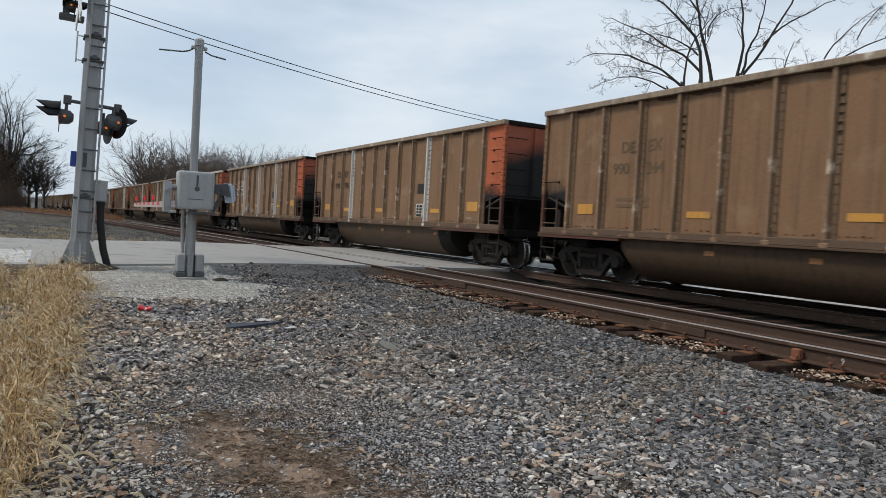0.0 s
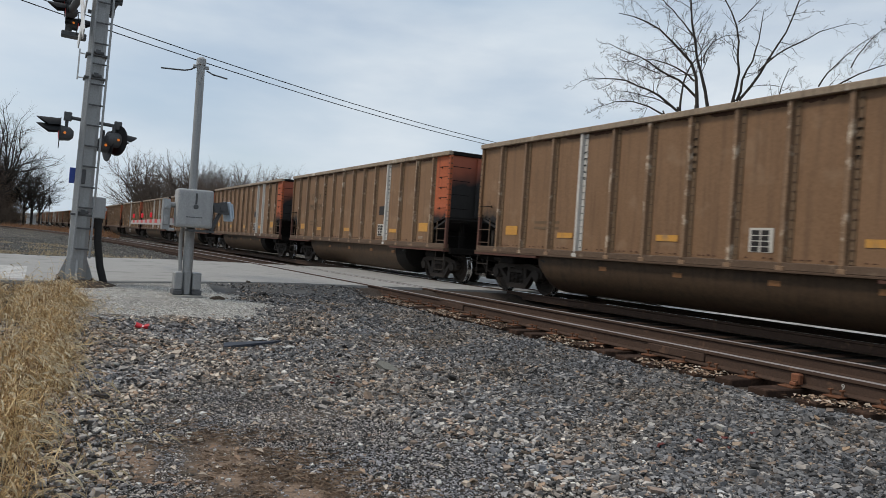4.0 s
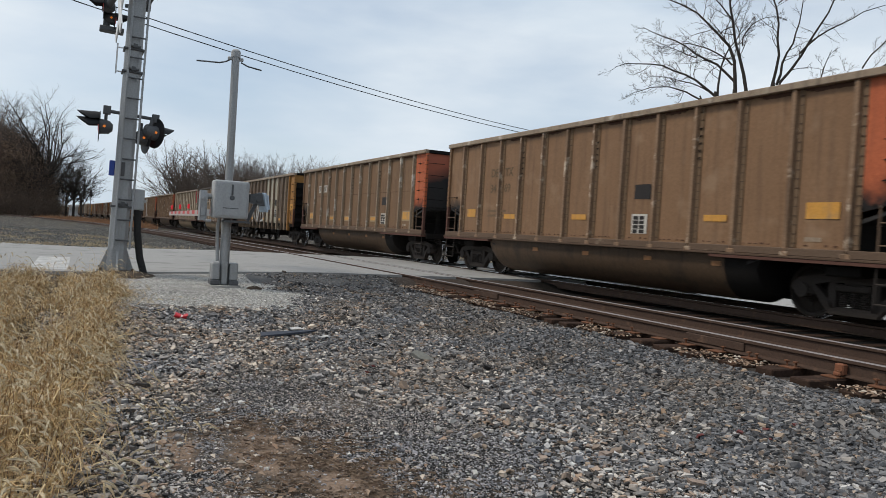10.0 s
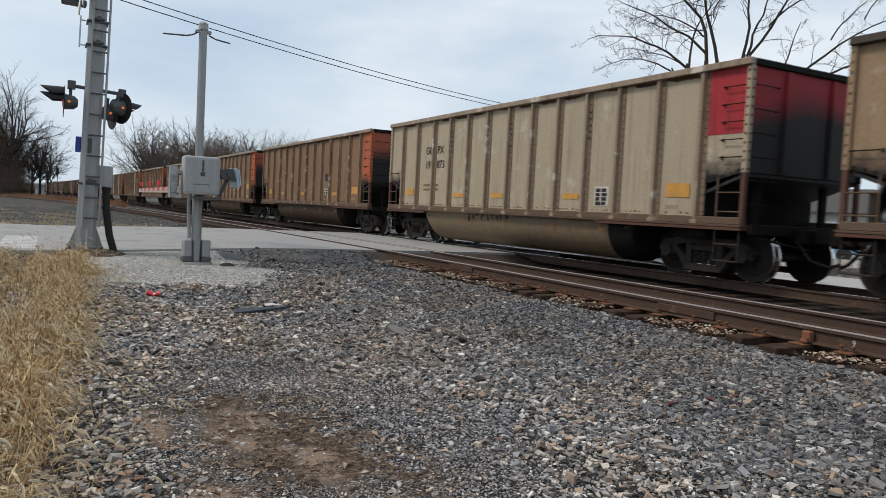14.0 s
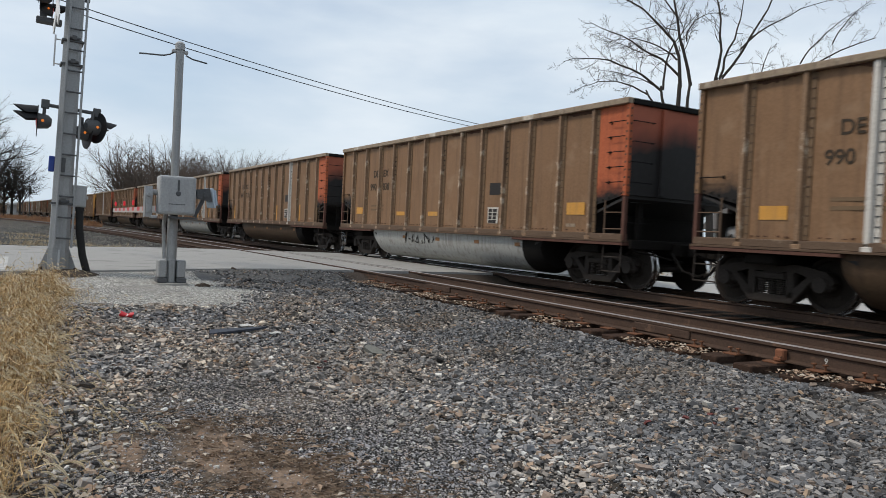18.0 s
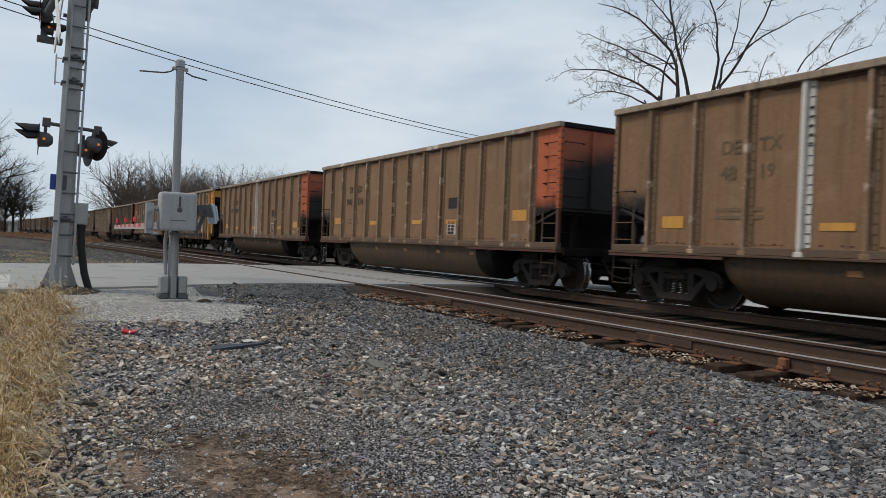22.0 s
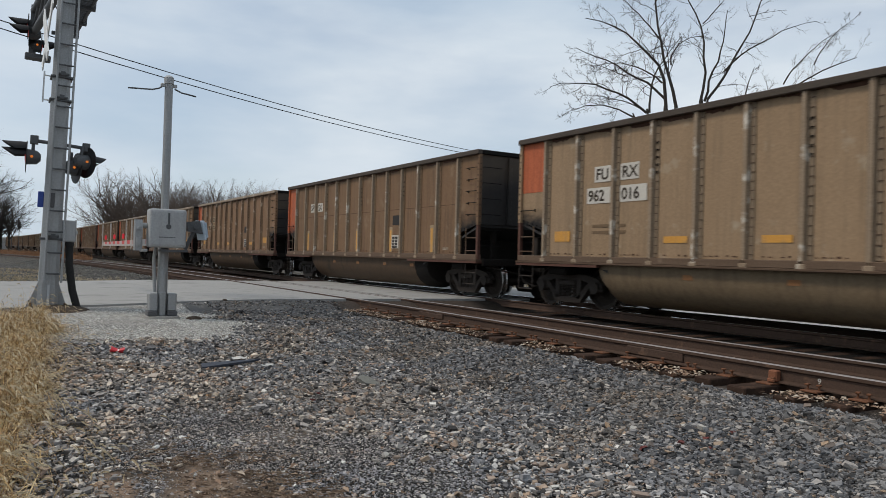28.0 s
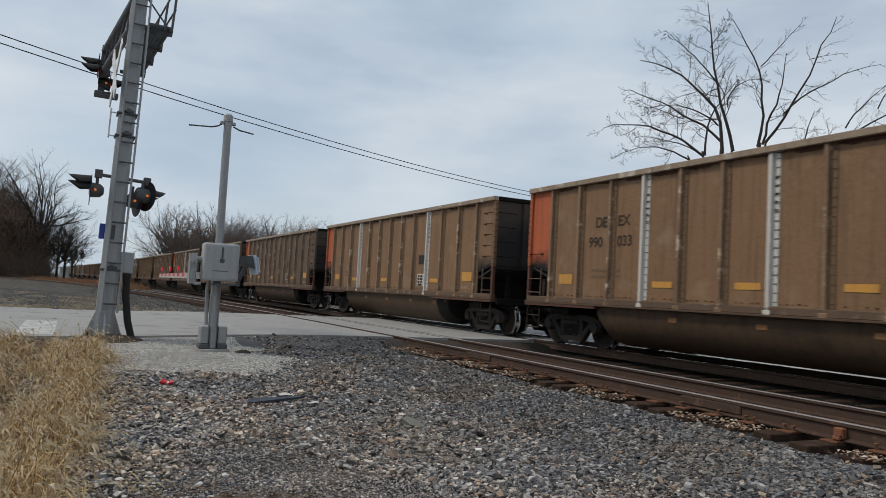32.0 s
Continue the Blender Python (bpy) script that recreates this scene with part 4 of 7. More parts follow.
def add_ladder(car, sign, mat):
    x0, x1 = sign * 6.66, sign * 7.17
    lad = part("ladder", ladder_mesh(sign, mat), car)
    rung = cached(("rung", sign), lambda: Shape().tube([(x0, -1.565, 0), (x1, -1.565, 0)], 0.012, 6).mesh("rung", "sill_steel"))
    step = cached(("step", sign), lambda: Shape().tube([(x0, -1.565, 0), (x1, -1.565, 0)], 0.014, 6).mesh("rung", "bogie_iron"))
    hanger = cached("hanger", lambda: Shape().tube([(0, -1.55, 0.98), (0, -1.57, 0.36)], 0.014, 6).mesh("step_hanger", "bogie_iron"))
    for x in (x0, x1):
        part("step_hanger", hanger, lad, "", pose(x, 0, 0))
    for z in (1.22, 1.55):
        part("rung", rung, lad, "", pose(0, 0, z))
    for z in (0.37, 0.66):
        part("rung", step, lad, "", pose(0, 0, z))


def grab_mesh(sign, length):
    def make():
        s = Shape()
        x0, x1 = sign * (7.13 - length), sign * 7.13
        s.tube([(x0, -1.53, 0), (x0, -1.61, 0), (x1, -1.61, 0), (x1, -1.55, 0)], 0.0095, 6)
        s.box(min(x0, x0 + 0.03), max(x0, x0 + 0.03), -1.55, -1.527, -0.03, 0.03)
        return s.mesh("grab_iron", "soot")
    return cached(("grab", sign, length), make)


def end_grab_mesh(sign):
    def make():
        s = Shape()
        x = sign * 7.20
        s.tube([(x, -1.46, 0), (x + sign * 0.08, -1.46, 0), (x + sign * 0.08, -0.92, 0), (x, -0.92, 0)], 0.0095, 6)
        return s.mesh("grab_iron", "soot")
    return cached(("endgrab", sign), make)


def tub_mesh(mat):
    """Twin rounded bellies that hang between the bogies."""
    def make():
        s = Shape()
        sect = []
        for k in range(13):
            a = math.pi * k / 12
            sect.append((-0.80 - 0.70 * math.cos(a), 0.98 - 0.83 * math.sin(a) ** 0.8))
        for side in (1, -1):
            rows = []
            for x, lift in ((-4.62, 1.0), (-4.55, 0.3), (-4.35, 0.03), (-4.2, 0.0), (3.8, 0.0), (4.25, 0.0), (4.5, 0.15), (4.62, 1.0)):
                rows.append([(x, side * y, z + (0.99 - z) * lift) for y, z in sect])
            n = len(sect)
            vs = [p for r in rows for p in r]
            fs = [(i * n + j, i * n + j + 1, (i + 1) * n + j + 1, (i + 1) * n + j) for i in range(len(rows) - 1) for j in range(n - 1)]
            s.add(vs, fs)
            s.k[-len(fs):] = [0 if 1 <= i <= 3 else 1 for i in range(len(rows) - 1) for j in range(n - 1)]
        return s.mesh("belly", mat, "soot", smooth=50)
    return cached(("tub", mat), make)


def gear_mesh():
    def make():
        s = Shape()
        s.box(-7.55, 7.55, -0.30, 0.30, 0.72, 0.98, 0.02)
        for sg in (-1, 1):
            s.box(min(sg * 7.5, sg * 8.0), max(sg * 7.5, sg * 8.0), -0.10, 0.10, 0.72, 0.98, 0.04)
            s.box(min(sg * 7.86, sg * 8.09), max(sg * 7.86, sg * 8.09), -0.19, 0.16, 0.68, 1.02, 0.05)
            pts = [(sg * 7.45, -0.45, 0.78), (sg * 7.75, -0.45, 0.45), (sg * 8.0, -0.30, 0.36), (sg * 8.09, -0.15, 0.42)]
            s.tube(pts, 0.03, 6)
            s.tube([(sg * 7.3, -1.35, 0.80), (sg * 7.62, -0.30, 0.62)], 0.018, 6)
        s.box(-4.4, 4.4, -0.12, 0.12, 0.40, 0.72)
        return s.mesh("centre_sill", "underframe")
    return cached("gear", make)


def coal_mesh():
    def make():
        s = Shape()
        nx, ny = 30, 8
        rng = random.Random(4)
        vs = []
        for i in range(nx + 1):
            for j in range(ny + 1):
                u, v = i / nx, j / ny
                hgt = 3.50 + 0.62 * (math.sin(math.pi * v) ** 0.8) * min(1, 6 * u, 6 * (1 - u)) + rng.uniform(-0.04, 0.04)
                vs.append((-7.1 + 14.2 * u, -1.47 + 2.94 * v, min(hgt, 3.86)))
        fs = [(i * (ny + 1) + j, (i + 1) * (ny + 1) + j, (i + 1) * (ny + 1) + j + 1, i * (ny + 1) + j + 1) for i in range(nx) for j in range(ny)]
        return s.add(vs, fs).mesh("coal_load", "coal")
    return cached("coal", make)


def side_frame_mesh(side):
    def make():
        s = Shape()
        y0, y1 = sorted((side * 0.93, side * 1.09))
        s.prism([(-1.12, 0.50), (-0.98, 0.66), (-0.55, 0.74), (0.55, 0.74), (0.98, 0.66), (1.12, 0.50), (1.05, 0.44), (0.72, 0.55), (0.45, 0.62), (-0.45, 0.62), (-0.72, 0.55), (-1.05, 0.44)], "y", y0, y1)
        s.prism([(-0.80, 0.58), (-0.70, 0.60), (-0.30, 0.24), (0.30, 0.24), (0.70, 0.60), (0.80, 0.58), (0.40, 0.12), (-0.40, 0.12)], "y", y0 + 0.01, y1 - 0.01)
        for x in (-0.36, 0.36):
            s.box(x - 0.07, x + 0.07, y0 + 0.01, y1 - 0.01, 0.20, 0.66, 0.01)
        for x in (-0.89, 0.89):
            s.box(x - 0.19, x + 0.19, y0, y1 + 0.0, 0.36, 0.62, 0.05)
            s.tube([(x, side * 0.90, 0.457), (x, side * 1.13, 0.457)], 0.125, 14)
        s.box(-0.28, 0.28, y0 - 0.02, y1 + 0.03, 0.49, 0.60, 0.02)
        return s.mesh("side_frame", "bogie_iron")
    return cached(("sf", side), make)


def spring_mesh(side):
    def make():
        s = Shape()
        prof = [(0.0, 0.245)]
        for k in range(7):
            z = 0.25 + 0.034 * k
            prof += [(0.055, z), (0.08, z + 0.008), (0.08, z + 0.02), (0.055, z + 0.028)]
        s.lathe(prof, (0, side * 1.02, 0), "z", 10)
        return s.mesh("spring", "bogie_iron")
    return cached(("spr", side), make)


def wheelset_mesh():
    def make():
        s = Shape()
        s.tube([(0, -1.0, 0), (0, 1.0, 0)], 0.08, 12)
        for sg in (-1, 1):
            prof = [(0.10, 0.86), (0.17, 0.86), (0.20, 0.82), (0.36, 0.78), (0.385, 0.825), (0.44, 0.83)]
            s.mat = 0
            s.lathe([(r, sg * t) for r, t in prof], (0, 0, 0), "y", 32)
            s.lathe([(0.10, sg * 0.66), (0.36, sg * 0.70), (0.40, sg * 0.69), (0.483, sg * 0.69)], (0, 0, 0), "y", 32)
            for k in range(5):
                a = 2 * math.pi * k / 5
                s.box(0.24 * math.cos(a) - 0.03, 0.24 * math.cos(a) + 0.03, sg * 0.81 - 0.012, sg * 0.81 + 0.012, 0.24 * math.sin(a) - 0.03, 0.24 * math.sin(a) + 0.03)
            s.mat = 1
            s.lathe([(0.44, sg * 0.83), (0.452, sg * 0.825), (0.457, sg * 0.76), (0.464, sg * 0.72), (0.483, sg * 0.71), (0.483, sg * 0.69)], (0, 0, 0), "y", 32)
        return s.mesh("wheelset", "wheel_iron", "tread_steel", smooth=30)
    return cached("ws", make)


def bolster_mesh():
    return cached("bolster", lambda: Shape().box(-0.2, 0.2, -1.05, 1.05, 0.50, 0.70, 0.03).box(-0.05, 0.05, -0.8, 0.8, 0.3, 0.5).mesh("bogie", "bogie_iron"))


AXLES = {-0.89: [], 0.89: []}


def add_bogies(car, simple=False):
    for x in (-6.0, 6.0):
        b = part("bogie", bolster_mesh(), car, "three-piece cast iron freight bogie, rusty brown", pose(x, 0, 0))
        for side in (-1, 1):
            part("side_frame", side_frame_mesh(side), b)
        for dx in (-0.18, 0.0, 0.18):
            part("spring", spring_mesh(-1), b, "", pose(dx, 0, 0))
        for ax in (-0.89, 0.89):
            AXLES[ax].append(part("wheelset", wheelset_mesh(), b, "worn wheelset with bright treads", pose(ax, 0, 0.457)))


def decal(car, name, x0, x1, z0, z1, mat, label="", y=-1.525):
    key = ("decal", round(x1 - x0, 2), round(z1 - z0, 2), mat, y)
    me = cached(key, lambda: Shape().box(0, x1 - x0, y - 0.006, y + 0.002, 0, z1 - z0).mesh(name, mat))
    return part(name, me, car, label, pose(x0, 0, z0))


def lettering(car, text, x, z, size, mat, name="lettering", y=-1.529):
    def make():
        c = bpy.data.curves.new("text", "FONT")
        c.body, c.size, c.extrude, c.offset = text, size * 1.35, 0.002, 0.006
        o = bpy.data.objects.new("text", c)
        me = bpy.data.meshes.new_from_object(o)
        me.name = name
        me.materials.clear()
        me.materials.append(MATS[mat])
        bpy.data.objects.remove(o)
        return me
    return part(name, cached(("text", text, size, mat), make), car, "", pose(x, y, z, 90))


def data_plate(car, x, z, w, h, key):
    """White lettered data panel; the writing is too small to read."""
    def make():
        s = Shape()
        rng = random.Random(key)
        for k in range(4):
            zz = h * (0.90 - 0.23 * k)
            for j in range(2):
                a = w * (0.10 + 0.41 * j)
                s.box(a, a + w * rng.uniform(0.30, 0.39), -1.534, -1.530, zz - h * 0.19, zz)
        return s.mesh("small_print", "sticker_black")
    base = cached(("plate", w, h), lambda: Shape().box(0, w, -1.531, -1.523, 0, h).mesh("data_panel", "sticker_white"))
    plate = part("data_panel", base, car, "white data panel with unreadable small print", pose(x, 0, z))
    return part("small_print", cached(("print", w, h, key), make), plate)


def dim_lines(car, x, z, mat="stencil_dark"):
    def make():
        s = Shape()
        rng = random.Random(3)
        s.box(0, 0.95, -1.529, -1.524, 0, 0.06)
        return s.mesh("stencil_bar", mat)
    part("stencil_bar", cached(("dims", mat), make), car, "", pose(x, 0, z))
    return part("stencil_bar", cached(("dims", mat), make), car, "", pose(x, 0, z - 0.13))


def scrawl(car, strokes, x, z, mat="chalk", r=0.02, y=-1.53, name="graffiti"):
    s = Shape()
    for st in strokes:
        pts = [(a, 0, b) for a, b in st]
        for p, q in zip(pts, pts[1:]):
            d = Vector((q[0] - p[0], 0, q[2] - p[2]))
            if d.length < 1e-4:
                continue
            n = Vector((-d.z, 0, d.x)).normalized() * r
            e = d.normalized() * r * 0.6
            a, b = Vector(p) - e, Vector(q) + e
            s.prism([((a + n).x, (a + n).z), ((b + n).x, (b + n).z), ((b - n).x, (b - n).z), ((a - n).x, (a - n).z)], "y", -0.004, 0.002)
    return part(name, s.mesh(name, mat), car, "chalky white graffiti strokes", pose(x, y, z))


YELLOW = ((0, "square"), (2, "bar"), (5, "bar"), (9, "bar"), (11, "big"))


def reflectors(car, spec):
    """Yellow reflective marks, in the bays that the car has them."""
    style = spec.get("marks", "bars")
    if style == "none":
        return
    if style == "strips":
        for k in spec.get("strips", (0, 4, 7, 10)):
            x = POSTS[int(k)] + 0.24 + 1.03 * (k - int(k))
            if spec.get("halo"):
                decal(car, "old_paint", x - 0.04, x + 0.17, 1.16, 1.93, "halo_paint", y=-1.524)
            decal(car, "reflector", x, x + 0.12, 1.17, 1.84, "reflector", "tall yellow reflector strip", y=-1.528)
        return
    for k, kind in spec.get("yellow", YELLOW):
        a, b = POSTS[k], POSTS[k + 1]
        w, z0, z1 = {"square": (0.50, 1.34, 1.56), "bar": (0.54, 1.30, 1.42), "big": (0.58, 1.36, 1.62)}[kind]
        x = (a + b) / 2 - w / 2 + 0.06
        z0, z1 = z0 + spec.get("lift", 0.10), z1 + spec.get("lift", 0.10)
        if spec.get("halo"):
            decal(car, "old_paint", x - 0.05, x + w + 0.05, z0 - 0.05, z1 + 0.05, "halo_paint", y=-1.524)
        decal(car, "reflector", x, x + w, z0, z1, "reflector", "yellow reflector", y=-1.528)


def marks(car, spec):
    text = spec.get("text")
    if text:
        top, low = text
        mat = spec.get("ink", "stencil_dark")
        box = spec.get("boxed")
        cut = len(top) // 2
        for word, z, size in ((top, 2.69, 0.235), (low, 2.26, 0.235)):
            if not word:
                continue
            if " " in word:
                a, b = word.split(" ")
            else:
                c = (len(word) + 1) // 2
                a, b = word[:c], word[c:]
            xa, xb = POSTS[2] - 0.10 - 0.215 * len(a), POSTS[2] + 0.21
            if box:
                patch = "halo_paint" if box == "faded" else "sticker_white"
                decal(car, "lettering_patch", xa - 0.04, xa + 0.215 * len(a) + 0.0, z - 0.05, z + 0.27, patch, y=-1.526)
                decal(car, "lettering_patch", xb - 0.04, xb + 0.215 * len(b) + 0.02, z - 0.05, z + 0.27, patch, y=-1.526)
            lettering(car, a, xa, z, size, mat, y=-1.535 if box else -1.529)
            lettering(car, b, xb, z, size, mat, y=-1.535 if box else -1.529)
    dim_lines(car, -4.75, 1.72, "ghost_print")
    bay = spec.get("plate", 8)
    x = POSTS[bay] + 0.36
    data_plate(car, x, 1.27, 0.46, 0.40, bay)
    if spec.get("black", True):
        decal(car, "stencil_panel", x + 0.04, x + 0.52, 1.98, 2.28, "sticker_black", "small black stencilled panel")
    decal(car, "hatch_plate", 5.42, 5.72, 1.24, 1.31, "chord", y=-1.524)
    for k in (-2.4, -0.35, 1.7, 3.5):
        decal(car, "belly_reflector", k, k + 0.22, 0.74, 0.83, spec.get("spots", "reflector_dim"), y=-1.485)


def coal_car(spec, at):
    """One aluminium coal gondola with twin bellies."""
    tone = spec.get("paint", "brown")
    body, post = "paint_" + tone, "post_" + ("tan" if tone in ("tan", "pale", "rust") else "brown")
    side, hue = spec.get("end", "e"), spec.get("hue", "orange")
    car = thing("coal_car", spec["label"], "freight car", "coal cars of the train", at)
    for k, (a, b) in enumerate(zip(POSTS, POSTS[1:])):
        part("side_panel", panel_mesh(b - a - 0.02, body, k % 4), car, "", pose((a + b) / 2, 0, 0))
    for sign, tag in ((-1, "b"), (1, "e")):
        coloured = tag == side
        tint = "paint_" + hue if coloured and not spec.get("block") else body
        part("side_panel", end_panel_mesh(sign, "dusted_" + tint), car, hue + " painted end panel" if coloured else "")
        if coloured and spec.get("block"):
            decal(car, "end_patch", *((BAY_E, 7.14) if sign > 0 else (-7.14, BAY_B)), 2.56, 3.69, "paint_" + hue, hue + " painted patch on the end bay", y=-1.526)
        wall = {"orange": "sooted_end", "amber": "sooted_amber", "red": "sooted_red"}[hue] if coloured else "sooted_brown"
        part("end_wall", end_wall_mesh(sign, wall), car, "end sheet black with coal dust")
        for s in (-1, 1):
            part("corner_post", corner_post_mesh(sign, s, tint if s < 0 else "soot"), car)
        part("end_platform", bay_mesh(sign), car, "dark end platform")
        add_ladder(car, sign, "sill_steel")
        for z in ((2.15, 2.45, 2.75, 3.05, 3.35) if tag == "e" else (2.15,)):
            part("grab_iron", grab_mesh(sign, 0.45), car, "", pose(0, 0, z))
    for z in (1.35, 1.75, 2.15, 2.55, 2.95, 3.35):
        part("grab_iron", end_grab_mesh(1), car, "", pose(0, 0, z))
    for k, x in enumerate(POSTS):
        white = k in spec.get("white", ())
        part("side_post", post_mesh("post_white" if white else post, "post_white" if white else "strip_tan" if tone in ("tan", "pale") else "post_strip", k in (3, 6, 9)), car, "bare white aluminium side post" if white else "", pose(x, 0, 0))
    part("side_wall", far_side_mesh(body, post), car)
    part("top_chord", chord_mesh(spec.get("chord", "chord")), car, "weathered top chord")
    part("side_sill", sill_mesh(), car)
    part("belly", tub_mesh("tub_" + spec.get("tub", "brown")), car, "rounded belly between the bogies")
    part("centre_sill", gear_mesh(), car)
    part("coal_load", coal_mesh(), car, "heaped black coal")
    part("brake_cylinder", brake_mesh(), car, "grey brake cylinder")
    add_bogies(car)
    reflectors(car, spec)
    marks(car, spec)
    return car


# ---- flat-bottomed gondola ----
LOW_POSTS = [-6.30, -5.60, -4.95] + [-4.0 + 0.978 * k for k in range(10)] + [5.50, 6.17]


def low_post_mesh(mat):
    def make():
        s = Shape()
        s.prism([(-0.075, -1.527), (-0.045, -1.605), (0.045, -1.605), (0.075, -1.527)], "z", 0.80, 3.68)
        s.prism([(-0.08, 1.10), (0.08, 1.10), (0.05, 0.74), (-0.05, 0.74)], "y", -1.60, -1.42)
        for k in range(10):
            s.box(0.078, 0.15, -1.55, -1.526, 1.25 + 0.24 * k, 1.29 + 0.24 * k)
        return s.mesh("side_post", mat)
    return cached(("lowpost", mat), make)


def flat_end_mesh(sign, head):
    """End sheet, its head painted and the rest black."""
    def make():
        s = Shape()
        a, b = sorted((sign * 7.14, sign * 7.18))
        s.mat = 1
        s.box(a, b, -1.49, 1.49, 1.0, 3.30)
        s.mat = 0
        s.box(a, b, -1.49, 1.49, 3.30, 3.69)
        return s.mesh("end_wall", head, "soot")
    return cached(("flatend", sign, head), make)


def end_rib_mesh(sign):
    def make():
        s = Shape()
        a, b = sorted((sign * 7.18, sign * 7.28))
        s.box(a, b, -1.46, 1.46, 0, 0.17, 0.03)
        return s.mesh("end_rib", "soot")
    return cached(("endrib", sign), make)


def low_frame_mesh():
    def make():
        s = Shape()
        s.box(-7.2, 7.2, -1.5, 1.5, 1.0, 1.10)
        for sg in (-1, 1):
            a, b = sorted((sg * 1.36, sg * 1.50))
            s.box(-7.24, 7.24, a, b, 0.94, 1.12, 0.01)
        for k in range(9):
            x = -4.4 + 1.1 * k
            s.box(x - 0.06, x + 0.06, -1.36, 1.36, 0.80, 1.0)
        s.box(-4.5, 4.5, -0.55, 0.55, 0.46, 1.0)
        s.box(-1.2, -0.3, -1.2, -0.5, 0.50, 0.95, 0.03)
        s.tube([(0.6, -0.9, 0.72), (1.8, -0.9, 0.72)], 0.2, 14)
        s.box(2.3, 2.7, -1.1, -0.7, 0.45, 0.95, 0.03)
        s.tube([(-4, -0.5, 0.55), (4, -0.5, 0.62)], 0.02, 6)
        return s.mesh("underframe", "underframe")
    return cached("lowframe", make)


def low_car(spec, at):
    """A straight-sided gondola without bellies, its posts reaching below the floor."""
    tone = spec.get("paint", "umber")
    body, post = "paint_" + tone, "post_" + ("umber" if tone == "umber" else "brown")
    gold = "paint_gold" if tone == "dun" else "paint_ochre"
    car = thing("gondola", spec["label"], "freight car", "coal cars of the train", at)
    bounds = [-7.2] + LOW_POSTS + [7.2]
    n = len(bounds) - 1
    for k in range(n):
        a, b = bounds[k], bounds[k + 1]
        tint = body
        if spec.get("end") == "e" and k >= n - 1 or spec.get("end") == "b" and k < 1:
            tint = gold
        if k in spec.get("bare", ()):
            tint = "paint_bare"
        w = b - a - 0.02
        me = cached(("lowpanel", round(w, 2), tint), lambda: seamed(rusty_foot_shaded_top(bowed(w, 1.12, 3.69), w, 5, 7), w, 2.42).mesh("side_panel", tint, "rust_shade_line", smooth=35))
        part("side_panel", me, car, "", pose((a + b) / 2, 0, 0))
    for k, x in enumerate(LOW_POSTS):
        part("side_post", low_post_mesh("post_tan" if k in spec.get("white", ()) else gold if spec.get("end") == "e" and k > 13 else post), car, "", pose(x, 0, 0))
    part("side_wall", far_side_mesh(body, post), car)
    part("top_chord", chord_mesh("chord"), car)
    part("underframe", low_frame_mesh(), car)
    part("coal_load", coal_mesh(), car, "heaped black coal")
    part("centre_sill", gear_mesh(), car)
    for sign in (-1, 1):
        painted = spec.get("end") == ("e" if sign > 0 else "b")
        part("end_wall", flat_end_mesh(sign, gold if painted else "soot"), car, "end sheet black with coal dust")
        for k in range(5):
            part("end_rib", end_rib_mesh(sign), car, "", pose(0, 0, 1.2 + 0.44 * k))
        part("corner_post", corner_post_mesh(sign, -1, gold if painted else post), car)
        part("corner_post", corner_post_mesh(sign, 1, "soot"), car)
        add_ladder(car, sign, "sill_steel")
        for z in (2.0, 2.4, 2.8, 3.2) if sign > 0 else ():
            part("grab_iron", grab_mesh(sign, 0.40), car, "", pose(0, 0, z))
    add_bogies(car)
    for x0, z0, w, h in ((-6.14, 1.46, 0.36, 0.20), (-2.75, 1.28, 0.50, 0.14), (0.20, 1.26, 0.50, 0.13), (4.10, 1.26, 0.50, 0.13), (6.34, 1.85, 0.60, 0.30)):
        decal(car, "reflector", x0, x0 + w, z0, z0 + h, "reflector", "yellow reflector", y=-1.528)
        if spec.get("halo"):
            decal(car, "old_paint", x0 - 0.07, x0 + w + 0.06, z0 - 0.05, z0 + h + 0.10, "halo_paint", y=-1.524)
    data_plate(car, 3.06, 1.45, 0.5, 0.45, 2)
    decal(car, "stencil_panel", 3.06, 3.54, 2.1, 2.42, "sticker_black", "small black stencilled panel")
    if spec.get("text"):
        a, b = spec["text"][0].split(" ")
        for word, x in ((a, -4.58), (b, -3.82)):
            decal(car, "lettering_patch", x - 0.05, x + 0.20 * len(word) + 0.06, 2.66, 2.98, "sticker_white", y=-1.526)
            lettering(car, word, x, 2.70, 0.225, "stencil_dark", y=-1.535)
        if len(spec["text"]) > 1:
            for word, x in zip(spec["text"][1].split(" "), (-4.76, -3.84)):
                lettering(car, word, x, 2.28, 0.225, "stencil_dark")
    return car


